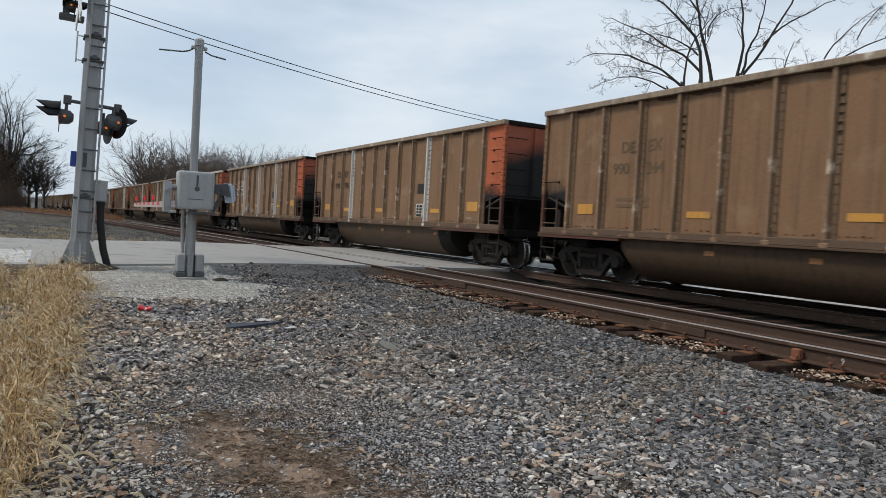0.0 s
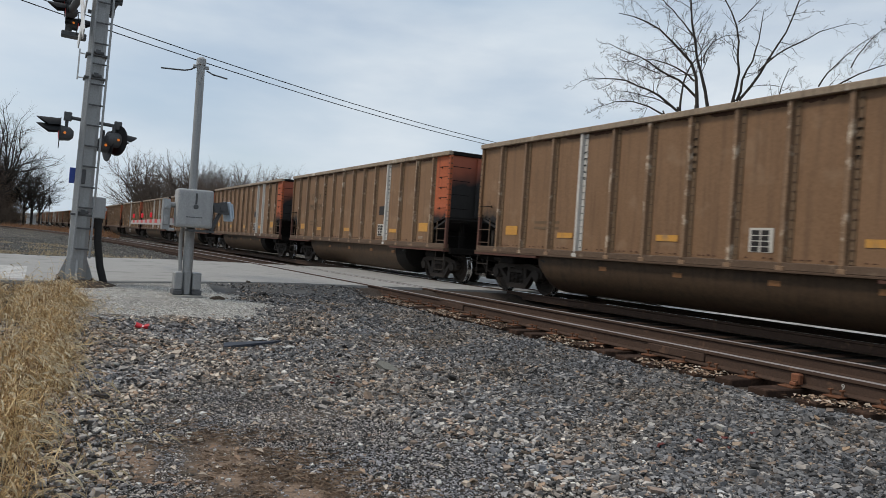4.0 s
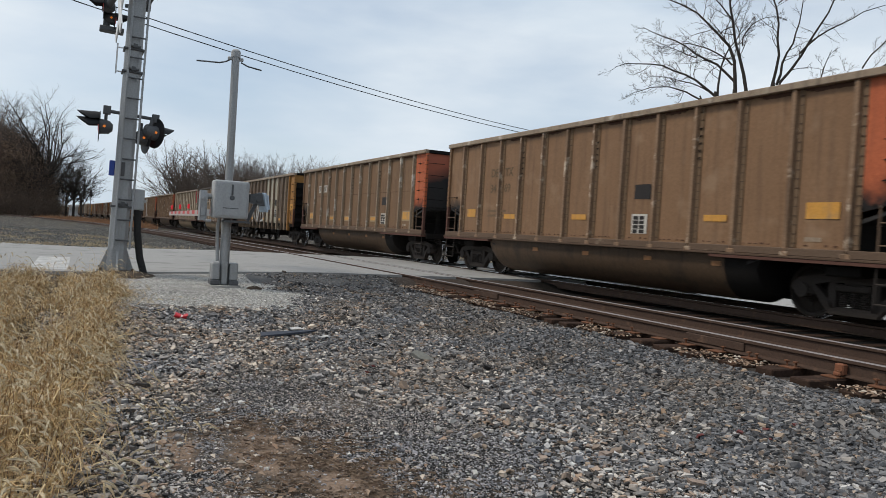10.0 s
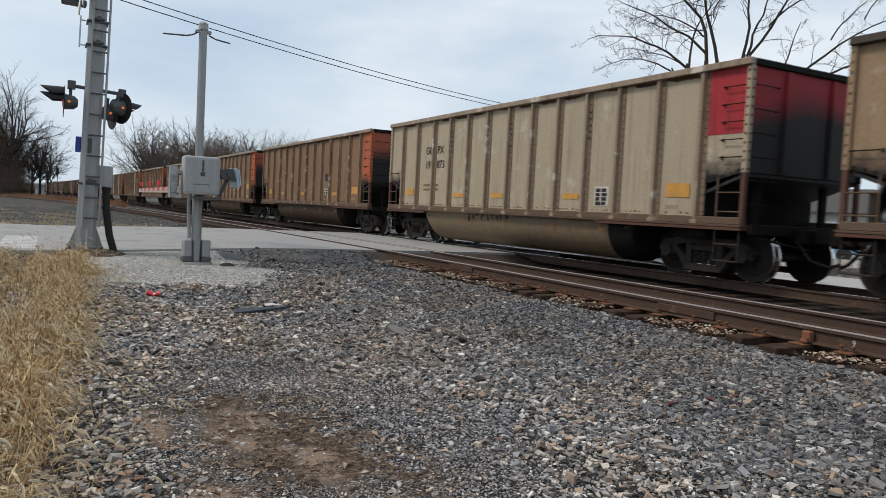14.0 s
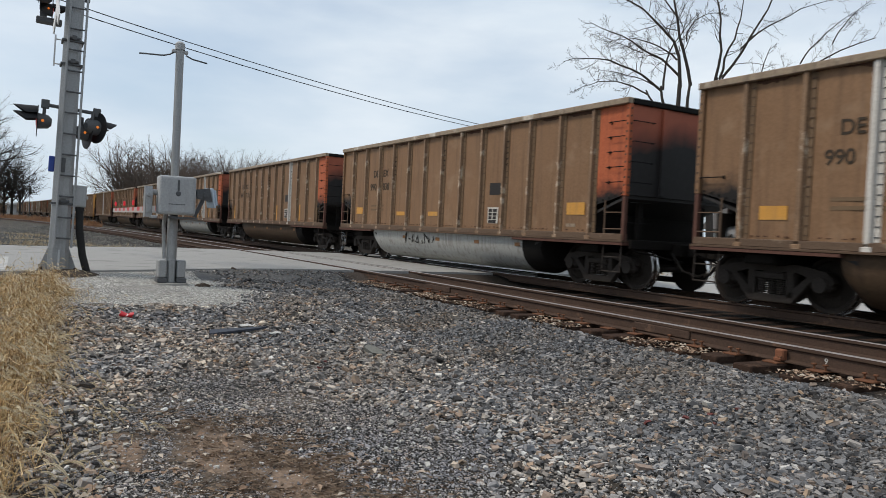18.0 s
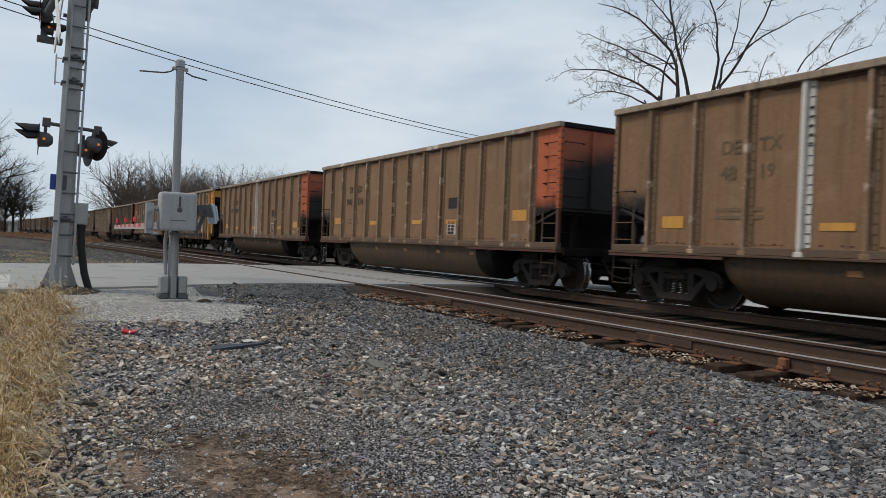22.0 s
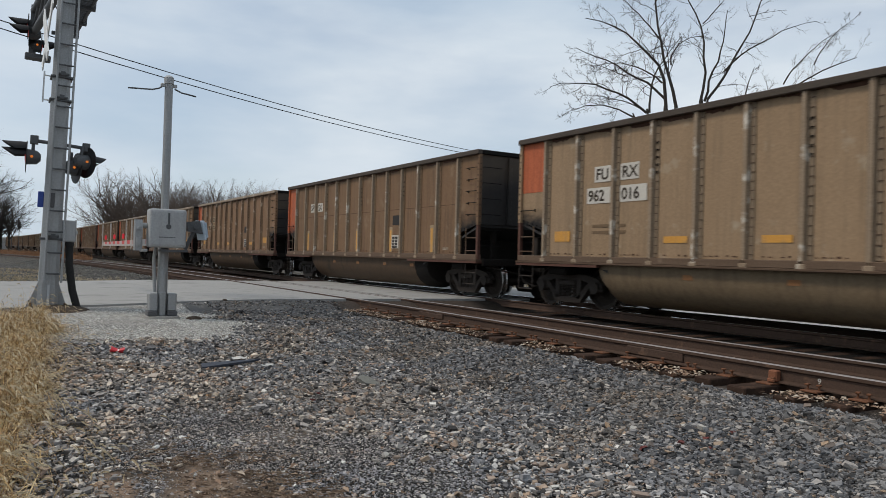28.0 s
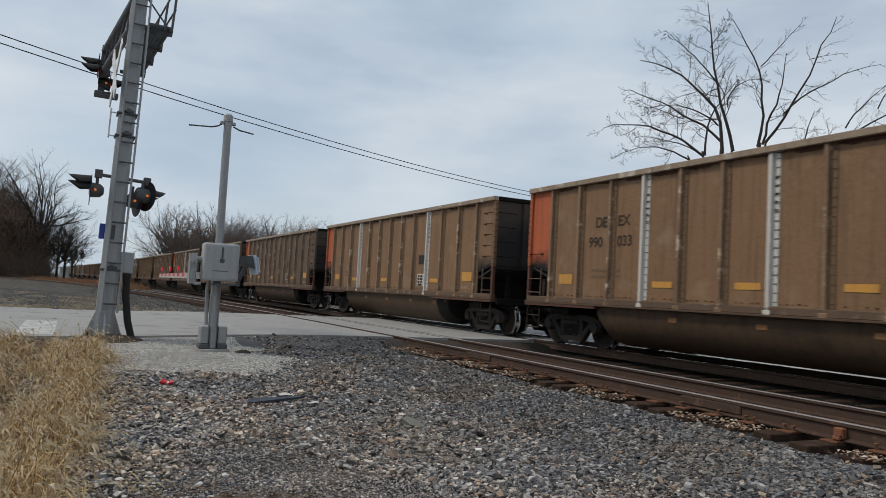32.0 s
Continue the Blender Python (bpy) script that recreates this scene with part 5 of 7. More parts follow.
TRAIN_SPECS = {
    0: dict(text=("DE EX", "990 244"), ink="stencil_faint", yellow=((0, "square"), (3, "bar"), (6, "bar"), (9, "bar"), (11, "big"))),
    1: dict(white=(3, 9), text=("DE EX", "990 706")),
    2: dict(white=(3, 6, 9), lift=0.22, text=("DE EX", "980 864"), boxed=True, yellow=((0, "square"), (2, "bar"), (5, "bar"), (9, "bar"), (11, "big"))),
    3: dict(white=(3, 9), text=("DE EX", "990 802"), chord="chord_pale", halo=True, ink="stencil_faint", yellow=((0, "square"), (3, "bar"), (6, "bar"), (9, "bar"), (11, "big"))),
    4: dict(white=(3,), hue="amber", plate=7, black=False),
    5: dict(white=(9,), text=("DE EX", "990 139"), ink="stencil_faint"),
    6: dict(white=(9, 10), text=("DE EX", "990 159"), halo=True, yellow=((0, "square"), (3, "bar"), (6, "bar"), (9, "bar"), (11, "big"))),
    7: dict(white=(9,), text=("DE EX", "990 557"), ink="stencil_faint"),
    8: dict(white=(6, 9)),
    9: dict(white=(6,), text=("DE EX", "990 160"), marks="strips", strips=(0, 4, 7, 9, 11.5)),
    10: dict(text=("DE TX", "34 69"), plate=7, ink="stencil_faint", lift=0.24),
    11: dict(paint="rust", text=("SP SX", ""), boxed=True, plate=9, halo=True, yellow=((0, "square"), (3, "bar"), (5, "bar"), (8, "bar"), (11, "big"))),
    13: dict(paint="tan", text=("FU RX", "962 048"), boxed=True, block=True, tub="tan", plate=10, black=False, chord="chord_dark", yellow=((0, "square"), (3, "bar"), (5, "bar"), (8, "bar"), (11, "big"))),
    14: dict(paint="pale", text=("GG PX", "19 873"), hue="red", block=True, tub="tan", plate=9, black=False, ink="sticker_black", yellow=((0, "square"), (3, "bar"), (5, "bar"), (8, "bar"), (11, "big"))),
    15: dict(),
    16: dict(white=(3,), lift=0.34, yellow=((0, "square"), (9, "bar"), (11, "big")), text=("DE EX", "990 002"), ink="ink_pale"),
    17: dict(white=(2, 3, 6, 10), text=("DE EX", "990 170")),
    18: dict(lift=0.14, text=("DE EX", "990 838"), tub="grey", yellow=((0, "square"), (3, "bar"), (5, "bar"), (11, "big"))),
    19: dict(white=(9,), text=("DE EX", "990 713"), marks="strips", strips=(0, 2.5, 7, 10)),
    20: dict(white=(3, 9), text=("DE EX", "990 270"), tub="grey", marks="strips", ink="stencil_faint", strips=(0, 2.55, 7, 10)),
    21: dict(white=(3, 6, 9), hue="amber", text=("DE TX", "48 19"), ink="stencil_faint", yellow=((0, "square"), (3, "bar"), (5, "bar"), (7, "bar"), (9, "bar"), (11, "big"))),
    22: dict(lift=0.26, text=("DE EX", "990 334"), yellow=((0, "square"), (3, "bar"), (6, "bar"), (8, "bar"), (11, "big"))),
    23: dict(white=(6,), text=("DE EX", "890 688")),
    25: dict(white=(5,), end="b", plate=7, paint="rust", black=False),
    27: dict(paint="tan", end="b", block=True, text=("FU RX", "962 016"), boxed=True, tub="tan", plate=8, black=False, chord="chord_dark", yellow=((0, "square"), (3, "bar"), (5, "bar"), (8, "bar"), (11, "big"))),
    28: dict(paint="rust", end="b", text=("SP SX", ""), boxed=True, marks="strips", halo=True, chord="chord_dark", strips=(1.0, 3.55, 5.5, 8, 10.5)),
    29: dict(end="b", text=("DE EX", "980 011"), boxed="faded", yellow=((0, "square"), (3, "bar"), (5, "bar"), (9, "bar"), (11, "big"))),
    30: dict(end="b", white=(3, 9), paint="rust"),
    31: dict(end="b", white=(3, 6), text=("DE EX", "990 033"), yellow=((0, "square"), (3, "bar"), (5, "bar"), (7, "bar"), (11, "big"))),
    32: dict(end="b", white=(3, 9)),
}
LOW_SPECS = {
    12: dict(end="e", bare=(9, 10, 11), white=(11, 13), text=("OF OX",), label="umber gondola with an ochre end and white graffiti"),
    24: dict(end="e", paint="dun", halo=True, text=("OF OX", "254 34"), label="tan-brown gondola with posts below the floor and an ochre end"),
    26: dict(end="b", label="dark umber gondola with an ochre end bay"),
}
WORDS = {"orange": "orange-red", "amber": "amber", "red": "red"}


def label_for(spec):
    tone = {"brown": "dusty brown", "umber": "dark umber", "tan": "tan", "pale": "pale tan", "rust": "rust-brown"}[spec.get("paint", "brown")]
    hue = WORDS[spec.get("hue", "orange")]
    white = " and white posts" if spec.get("white") else ""
    if spec.get("end") == "none":
        return f"{tone} ribbed coal gondola far back in the train"
    return f"{tone} ribbed coal gondola with {'a ' if hue == 'red' else 'an '}{hue} end{white}"


TRAIN = []
picks = random.Random(21)
for number in range(-1, 50):
    at = pose(-CAR * number, 11.863, 0)
    if number in LOW_SPECS:
        car = low_car(LOW_SPECS[number], at)
    else:
        spec = dict(TRAIN_SPECS.get(number, {}))
        if number > 32:
            spec = dict(end="b" if number < 36 else "none", white=picks.choice(((), (), (6,), (9,), ())), paint=picks.choice(("brown", "umber", "rust")))
        spec["label"] = label_for(spec)
        car = coal_car(spec, at)
    TRAIN.append((number, car))
CARS = dict(TRAIN)

decal(CARS[24], "end_patch", -7.14, -6.72, 2.30, 3.66, "paint_yellow", "bright yellow patch", y=-1.526)

# graffiti
R_STROKES = [[(0.0, 0.0), (0.08, 1.35)], [(0.0, 1.35), (0.62, 1.42), (0.66, 1.1), (0.15, 0.72)], [(0.15, 0.72), (0.62, 0.05)]]
U_STROKES = [[(0.95, 1.42), (0.90, 0.15), (1.15, -0.02), (1.35, 0.35), (1.52, 1.42), (0.95, 1.42)], [(1.02, 1.35), (1.05, 0.3), (1.2, 0.2), (1.42, 1.3)]]
B_STROKES = [[(1.85, 0.0), (1.92, 1.42), (2.5, 1.40), (2.45, 1.0), (2.05, 0.78), (2.5, 0.55), (2.55, 0.1), (1.85, 0.0)]]
scrawl(CARS[12], [[(1.06 * a, 0.81 * b) for a, b in st] for st in R_STROKES + U_STROKES + B_STROKES], -2.0, 1.18, r=0.05, y=-1.612)
scrawl(CARS[9], [[(0, 0.55), (0.55, 1.05)], [(0, 0.55), (0.22, 0.0)], [(1.55, 1.0), (1.72, 0.55), (1.42, 0.1)]], -1.65, 1.30, r=0.03, y=-1.612)
decal(CARS[9], "graffiti_patch", -1.02, -0.12, 1.35, 2.25, "graffiti_blue", "blue-grey sprayed patch", y=-1.528)
scrawl(CARS[9], [[(0, 0), (0.05, 0.38), (0.25, 0.36), (0.22, 0.2), (0.05, 0.18)], [(0.5, 0.0), (0.55, 0.38)], [(0.75, 0.0), (0.78, 0.38), (0.98, 0.3), (0.8, 0.2), (1.0, 0.0)], [(1.2, 0.05), (1.25, 0.36), (1.5, 0.33), (1.45, 0.03), (1.2, 0.05)]], -0.75, 0.48, r=0.028, y=-1.50)
rng = random.Random(8)
for number, x, n, ink, zz in ((6, -3.2, 9, "sticker_black", 0.62), (18, -2.2, 8, "sticker_black", 0.62), (14, -2.0, 9, "sticker_black", 0.75), (25, -2.9, 7, "chalk", 0.62), (2, -2.9, 4, "chalk", 1.22), (2, -2.9, 5, "chalk", 1.27), (2, -2.85, 4, "chalk", 1.30), (3, 0.5, 5, "halo_paint", 1.35)):
    strokes = []
    for k in range(n):
        x0 = 0.24 * k
        strokes.append([(x0 + rng.uniform(-0.05, 0.15), rng.uniform(0, 0.3)) for _ in range(4)])
    scrawl(CARS[number], strokes, x, zz, ink, 0.018, y=-1.50 if zz < 1 else -1.53)

# ---- crossing gate ----
GX, GY, GZ = -14.04, 2.43, -0.22


def crossing_gate():
    g = thing("crossing_gate", "grey steel gate mast with mechanism box, lowered striped arm", "crossing gate", at=pose(GX, GY, GZ))
    s = Shape()
    s.tube([(0, 0, 0.06), (0, 0, 1.35)], 0.088, 20)
    s.tube([(0, 0, 1.35), (0, 0, 4.30)], 0.07, 20)
    part("pole", s.mesh("pole", "galvanised", smooth=40), g, "round galvanised pole")
    s = Shape()
    s.lathe([(0.0, 4.37), (0.05, 4.365), (0.085, 4.33), (0.085, 4.22), (0.0, 4.21)], (0, 0, 0), "z", 20)
    s.box(-0.03, 0.03, -0.14, 0.14, 4.16, 4.22, 0.01)
    part("pole_cap", s.mesh("pole_cap", "grey_box", smooth=40), g)
    for pts in ([(0, -0.10, 4.17), (0, -0.17, 4.12), (0, -0.28, 4.085), (0, -0.68, 4.06)], [(0, 0.10, 4.14), (0, 0.22, 4.09), (0, 0.48, 4.055)]):
        part("wire_arm", Shape().tube(pts, 0.014, 8).mesh("wire_arm", "dark_grey_metal", smooth=True), g)
    # mechanism box
    s = Shape()
    bm = bmesh.new()
    bmesh.ops.create_cube(bm, size=1)
    bmesh.ops.scale(bm, vec=(0.36, 0.62, 0.68), verts=bm.verts)
    bmesh.ops.bevel(bm, geom=bm.edges[:], offset=0.055, segments=4, affect="EDGES", profile=0.6)
    me = bpy.data.meshes.new("mechanism_box")
    bm.to_mesh(me)
    bm.free()
    me.materials.append(MATS["grey_box"])
    me.polygons.foreach_set("use_smooth", [True] * len(me.polygons))
    box = part("mechanism_box", me, g, "rounded light grey mechanism box", pose(0.22, 0.0, 1.61))
    s = Shape()
    s.box(0.178, 0.186, -0.265, 0.265, -0.29, 0.29, 0.003)
    part("cover", s.mesh("cover", "grey_box"), box)
    s = Shape()
    s.box(0.186, 0.20, -0.012, 0.022, 0.08, 0.27, 0.004)
    s.lathe([(0.0, 0.20), (0.03, 0.20), (0.045, 0.19), (0.045, 0.186)], (0, 0.005, 0.03), "x", 16)
    part("hasp", s.mesh("hasp", "dark_grey_metal"), box, "dark hasp with a padlock")
    s = Shape()
    for k in range(7):
        s.box(0.186, 0.189, -0.15 + 0.04 * k, -0.118 + 0.04 * k, -0.165, -0.148)
    part("small_print", s.mesh("small_print", "dark_grey_metal"), box)
    # counterweight frame
    s = Shape()
    s.prism([(-0.12, -0.34), (0.10, -0.34), (0.10, 0.03), (0.05, 0.20), (-0.06, 0.20), (-0.12, 0.08)], "y", -0.52, -0.40)
    s.box(0.10, 0.13, -0.50, -0.42, -0.26, -0.10, 0.008).tube([(0.10, -0.46, 0.05), (0.17, -0.46, 0.05)], 0.03, 10)
    s.box(-0.10, 0.22, -0.42, -0.33, -0.36, -0.31, 0.01)
    s.tube([(0.0, -0.44, 0.10), (0.0, -0.28, 0.10)], 0.05, 12)
    part("side_arm", s.mesh("side_arm", "galvanised"), g, "grey counterweight arm", pose(0.18, 0, 1.55))
    s = Shape()
    s.box(-0.05, 0.05, 0.31, 0.62, 0.05, 0.13, 0.01)
    s.prism([(0.33, 0.12), (0.56, 0.16), (0.62, -0.08), (0.36, -0.04)], "x", -0.05, 0.10)
    s.tube([(0.02, 0.50, 0.04), (0.14, 0.50, 0.04)], 0.05, 12)
    s.prism([(0.30, -0.36), (0.36, -0.38), (0.52, -0.02), (0.46, 0.0)], "x", -0.03, 0.03)
    s.box(-0.15, 0.15, -0.10, 0.36, -0.42, -0.38)
    part("side_arm", s.mesh("side_arm", "dark_grey_metal"), g, "dark pivot arm", pose(0.18, 0, 1.62))
    s = Shape()
    s.box(-0.11, 0.11, 0.0, 0.05, -0.18, 0.18, 0.015)
    s.box(-0.12, 0.12, 0.05, 0.08, -0.14, 0.14, 0.01)
    part("counterweight", s.mesh("counterweight", "pale_blue_metal"), g, "pale blue-grey counterweight plate", pose(0.20, 0.58, 1.60, 12, 0, 30))
    # base
    s = Shape()
    s.lathe([(0.0, -0.10), (0.30, -0.10), (0.30, 0.05), (0.0, 0.055)], (0, 0, 0), "z", 24)
    part("foundation", s.mesh("foundation", "concrete"), g, "round concrete foundation")
    s = Shape()
    s.box(-0.09, 0.09, -0.06, 0.06, 0.05, 0.48, 0.015)
    cast = part("base_casting", s.mesh("base_casting", "galvanised"), g, "cast base with bolted lugs")
    for sg in (-1, 1):
        a, b = sorted((sg * 0.088, sg * 0.235))
        part("lug", Shape().box(-0.13, 0.13, a, b, 0.14, 0.46, 0.02).mesh("lug", "galvanised"), cast)
        part("foot", Shape().box(-0.15, 0.15, min(sg * 0.08, sg * 0.25), max(sg * 0.08, sg * 0.25), 0.055, 0.14, 0.01).mesh("foot", "dark_grey_metal"), cast)
    s = Shape()
    s.tube([(0.02, -0.13, 0.48), (0.02, -0.145, 0.8), (0.04, -0.16, 1.1), (0.08, -0.14, 1.30)], 0.032, 10)
    part("conduit", s.mesh("conduit", "galvanised", smooth=True), g)
    # arm, lowered across the road
    s = Shape().box(-8.7, -0.3, -0.105, -0.055, 1.30, 1.34, 0.004)
    arm = part("gate_arm", s.mesh("gate_arm", "arm_white"), g, "red and white striped gate arm")
    for n in range(19):
        x = -0.5 - 0.43 * n
        a = 0.045 - 0.001 * n
        part("stripe", Shape().box(x - 0.43, x, -0.10, -0.06, 1.341, 1.35 + 2 * a).mesh("stripe", "arm_red" if n % 2 else "arm_white"), arm)
    for x in (-8.3, -6.4, -4.75):
        s = Shape()
        s.lathe([(0.0, 0.12), (0.02, 0.115), (0.027, 0.09), (0.027, 0.03), (0.02, 0.0), (0.0, 0.0)], (0, 0, 0), "z", 14)
        part("arm_light", s.mesh("arm_light", "arm_lamp", smooth=True), arm, "glowing red arm light", pose(x, -0.08, 1.47))


crossing_gate()

# ---- signal mast ----
MX, MY, MZ = -16.2, 0.70, -0.22


def flasher(parent, at, label, twin=False):
    """Round black background, hooded red lamp, housing behind."""
    s = Shape()
    s.lathe([(0.0, 0.0), (0.30, 0.0), (0.305, 0.012), (0.0, 0.016)], (0, 0, 0), "x", 28)
    head = part("flasher", s.mesh("flasher", "black_metal"), parent, label, at)
    s = Shape()
    s.lathe([(0.0, -0.24), (0.07, -0.235), (0.13, -0.17), (0.15, 0.0)], (0, 0, 0), "x", 20)
    s.tube([(-0.10, 0, 0.12), (-0.10, 0, 0.30)], 0.03, 10)
    part("housing", s.mesh("housing", "dark_grey_metal", smooth=40), head)
    s = Shape()
    n = 14
    vs = []
    for k in range(n + 1):
        a = math.radians(8 + 164 * k / n)
        reach = 0.16 + 0.26 * max(0.0, math.sin(a))
        for r in (0.155, 0.162):
            vs += [(0.012, r * math.cos(a), r * math.sin(a)), (reach, r * math.cos(a), r * math.sin(a) - 0.02)]
    s.add(vs, [tuple(4 * k + i for i in q) for k in range(n) for q in ((0, 1, 5, 4), (2, 6, 7, 3), (1, 3, 7, 5), (0, 4, 6, 2))])
    hood = s.mesh("hood", "black_metal", smooth=50)
    part("hood", hood, head)
    if twin:
        part("hood", hood, head, "", pose(0, 0, 0.12))
    s = Shape()
    s.lathe([(0.0, 0.035), (0.08, 0.03), (0.14, 0.014)], (0, 0, 0), "x", 20)
    part("lens", s.mesh("lens", "lamp_red", smooth=True), head, "lit red lens")
    s = Shape()
    s.lathe([(0.0, 0.168), (0.022, 0.166), (0.026, 0.145)], (0, 0, 0), "y", 12)
    part("side_light", s.mesh("side_light", "lamp_amber"), head, "small amber side light", pose(-0.08, 0, 0, 0, 0, 0 if twin else 180))
    return head


def signal_mast():
    m = thing("signal_mast", "grey steel crossing signal mast with ladder, flashers and cantilever", "crossing signal", at=pose(MX, MY, MZ, -1.5))
    s = Shape()
    rows = []
    for z, w in ((0.03, 0.205), (0.55, 0.195), (0.60, 0.19), (8.4, 0.16)):
        rows.append([(w * x, w * y, z) for x, y in ((1, 0.55), (0.75, 0.9), (-0.75, 0.9), (-1, 0.55), (-1, -0.55), (-0.75, -0.9), (0.75, -0.9), (1, -0.55))])
    vs = [p for r in rows for p in r]
    fs = [(i * 8 + j, i * 8 + (j + 1) % 8, (i + 1) * 8 + (j + 1) % 8, (i + 1) * 8 + j) for i in range(3) for j in range(8)]
    s.add(vs, fs + [tuple(range(24, 32))])
    s.box(0.18, 0.22, -0.012, 0.012, 0.1, 0.62)
    part("shaft", s.mesh("shaft", "galvanised"), m, "tapered eight-sided galvanised shaft")
    s = Shape()
    s.box(-0.42, 0.42, -0.36, 0.36, -0.06, 0.03, 0.01)
    for sg in (-1, 1):
        s.prism([(sg * 0.14, 0.03), (sg * 0.36, 0.03), (sg * 0.15, 0.62)], "x", -0.02, 0.02)
        s.prism([(sg * 0.16, 0.03), (sg * 0.40, 0.03), (sg * 0.17, 0.62)], "y", -0.02, 0.02)
    part("base_plate", s.mesh("base_plate", "galvanised"), m, "welded base plate with gussets")
    for x in (-0.34, 0.34):
        for y in (-0.29, 0.29):
            part("bolt", cached("bolt", lambda: Shape().tube([(0, 0, 0), (0, 0, 0.14)], 0.025, 8).tube([(0, 0, 0.02), (0, 0, 0.06)], 0.05, 6).mesh("bolt", "rail_rust")), m, "", pose(x, y, 0.03))
    # ladder
    lad = Shape()
    for y in (-0.085, 0.205):
        lad.tube([(0.27, y, 0.55), (0.24, y, 8.2)], 0.021, 8)
    lad = part("ladder", lad.mesh("ladder", "galvanised"), m, "narrow steel ladder on the mast")
    rung = Shape().tube([(0, -0.085, 0), (0, 0.205, 0)], 0.017, 6).mesh("rung", "dark_grey_metal")
    for k in range(20):
        part("rung", rung, lad, "", pose(0.26 - 0.0014 * k, 0, 0.72 + 0.40 * k))
    for z in (1.38, 4.05, 4.50):
        s = Shape()
        s.box(-0.20, 0.21, -0.19, 0.19, z - 0.02, z + 0.02, 0.005)
        s.tube([(0.21, -0.10, z + 0.05), (0.21, 0.12, z + 0.05)], 0.025, 8)
        s.box(0.20, 0.24, -0.02, 0.06, z + 0.02, z + 0.10)
        part("clamp", s.mesh("clamp", "dark_grey_metal"), m)
    # flasher cross bar and heads
    bar = Shape().tube([(0.0, -0.36, 3.24), (0.0, 0.55, 3.20)], 0.035, 12).box(-0.05, 0.05, -0.46, -0.32, 3.17, 3.34, 0.01).box(-0.05, 0.05, 0.44, 0.58, 3.13, 3.30, 0.01)
    part("cross_bar", bar.mesh("cross_bar", "dark_grey_metal"), m)
    flasher(m, pose(0.0, -0.50, 2.92, 0, 0, -90), "hooded crossing flasher facing the road", True)
    flasher(m, pose(0.02, 0.52, 2.92, 0, 0, 120), "hooded crossing flasher facing the far road")
    flasher(m, pose(-0.10, 0.36, 2.80, 0, 0, 104), "hooded crossing flasher turned away")
    # control box and drain pipe
    s = Shape()
    s.box(-0.12, 0.12, 0.16, 0.42, 1.34, 1.76, 0.012)
    s.box(0.12, 0.135, 0.18, 0.40, 1.36, 1.74, 0.004)
    s.box(0.10, 0.16, 0.415, 0.45, 1.50, 1.56, 0.005)
    part("junction_box", s.mesh("junction_box", "grey_box"), m, "grey junction box")
    s = Shape()
    s.tube([(0.03, 0.32, 1.34), (0.03, 0.34, 0.9), (0.06, 0.42, 0.4), (0.10, 0.54, 0.0), (0.10, 0.57, -0.10)], 0.07, 14)
    s.tube([(0.03, 0.32, 1.26), (0.03, 0.32, 1.36)], 0.085, 12)
    part("conduit", s.mesh("conduit", "rubber", smooth=True), m, "thick black cable conduit")
    s = Shape().box(-0.05, 0.05, -0.27, -0.17, 1.98, 2.28, 0.01)
    part("small_sign", s.mesh("small_sign", "blue_plastic"), m, "small blue emergency sign")
    part("bracket", Shape().box(0.16, 0.215, -0.10, 0.01, 1.98, 2.26, 0.01).mesh("bracket", "dark_grey_metal"), m)
    s = Shape().box(-0.01, 0.01, -0.31, -0.28, 4.0, 4.6)
    s.tube([(0, -0.29, 4.05), (0, -0.15, 4.05)], 0.015, 6).tube([(0, -0.29, 4.52), (0, -0.15, 4.52)], 0.015, 6)
    part("side_sign", s.mesh("side_sign", "sign_white"), m, "narrow white sign seen edge-on")
    # crossbuck, edge-on to the track
    for k in (-1, 1):
        s = Shape()
        s.box(-0.012, 0.012, -0.115, 0.115, -0.75, 0.75, 0.003)
        part("crossbuck_blade", s.mesh("crossbuck_blade", "sign_white"), m, "white crossbuck blade", pose(0.02 + 0.0, -0.30 + 0.014 * k, 5.30, 45 * k, 0, 94))
    # cantilever arm
    s = Shape()
    for z in (6.82, 6.25):
        s.tube([(0.1, -0.10, z), (-3.8, -0.48, z - 0.05)], 0.085, 14)
    for k in range(5):
        u = k / 5
        s.tube([(-3.8 * u, -0.10 - 0.38 * u, 6.82), (-3.8 * (u + 0.2), -0.10 - 0.38 * (u + 0.2), 6.23)], 0.035, 8)
    part("cantilever", s.mesh("cantilever", "dark_grey_metal", smooth=40), m, "dark cantilever arm of two tubes")
    s = Shape()
    s.box(-3.95, -3.65, -0.62, -0.08, 5.62, 5.74, 0.02)
    s.box(-3.86, -3.74, -0.55, -0.40, 5.70, 6.9, 0.01)
    part("lamp_bracket", s.mesh("lamp_bracket", "dark_grey_metal"), m)
    flasher(m, pose(-3.95, -0.58, 6.42, 0, 0, -92), "hooded flasher under the cantilever")
    flasher(m, pose(-3.6, -0.55, 6.18, 0, 0, -92), "hooded flasher under the cantilever")
    flasher(m, pose(-3.8, -0.30, 5.95, 0, 0, 90), "hooded flasher facing away")
    # walkway
    walk_parts = Shape()
    for y in (0.24, 0.62):
        walk_parts.tube([(0.3, y, 6.36), (-3.8, y - 0.22, 6.36)], 0.03, 6)
    part("walkway_rail", walk_parts.mesh("walkway_rail", "dark_grey_metal"), m)
    grate = Shape()
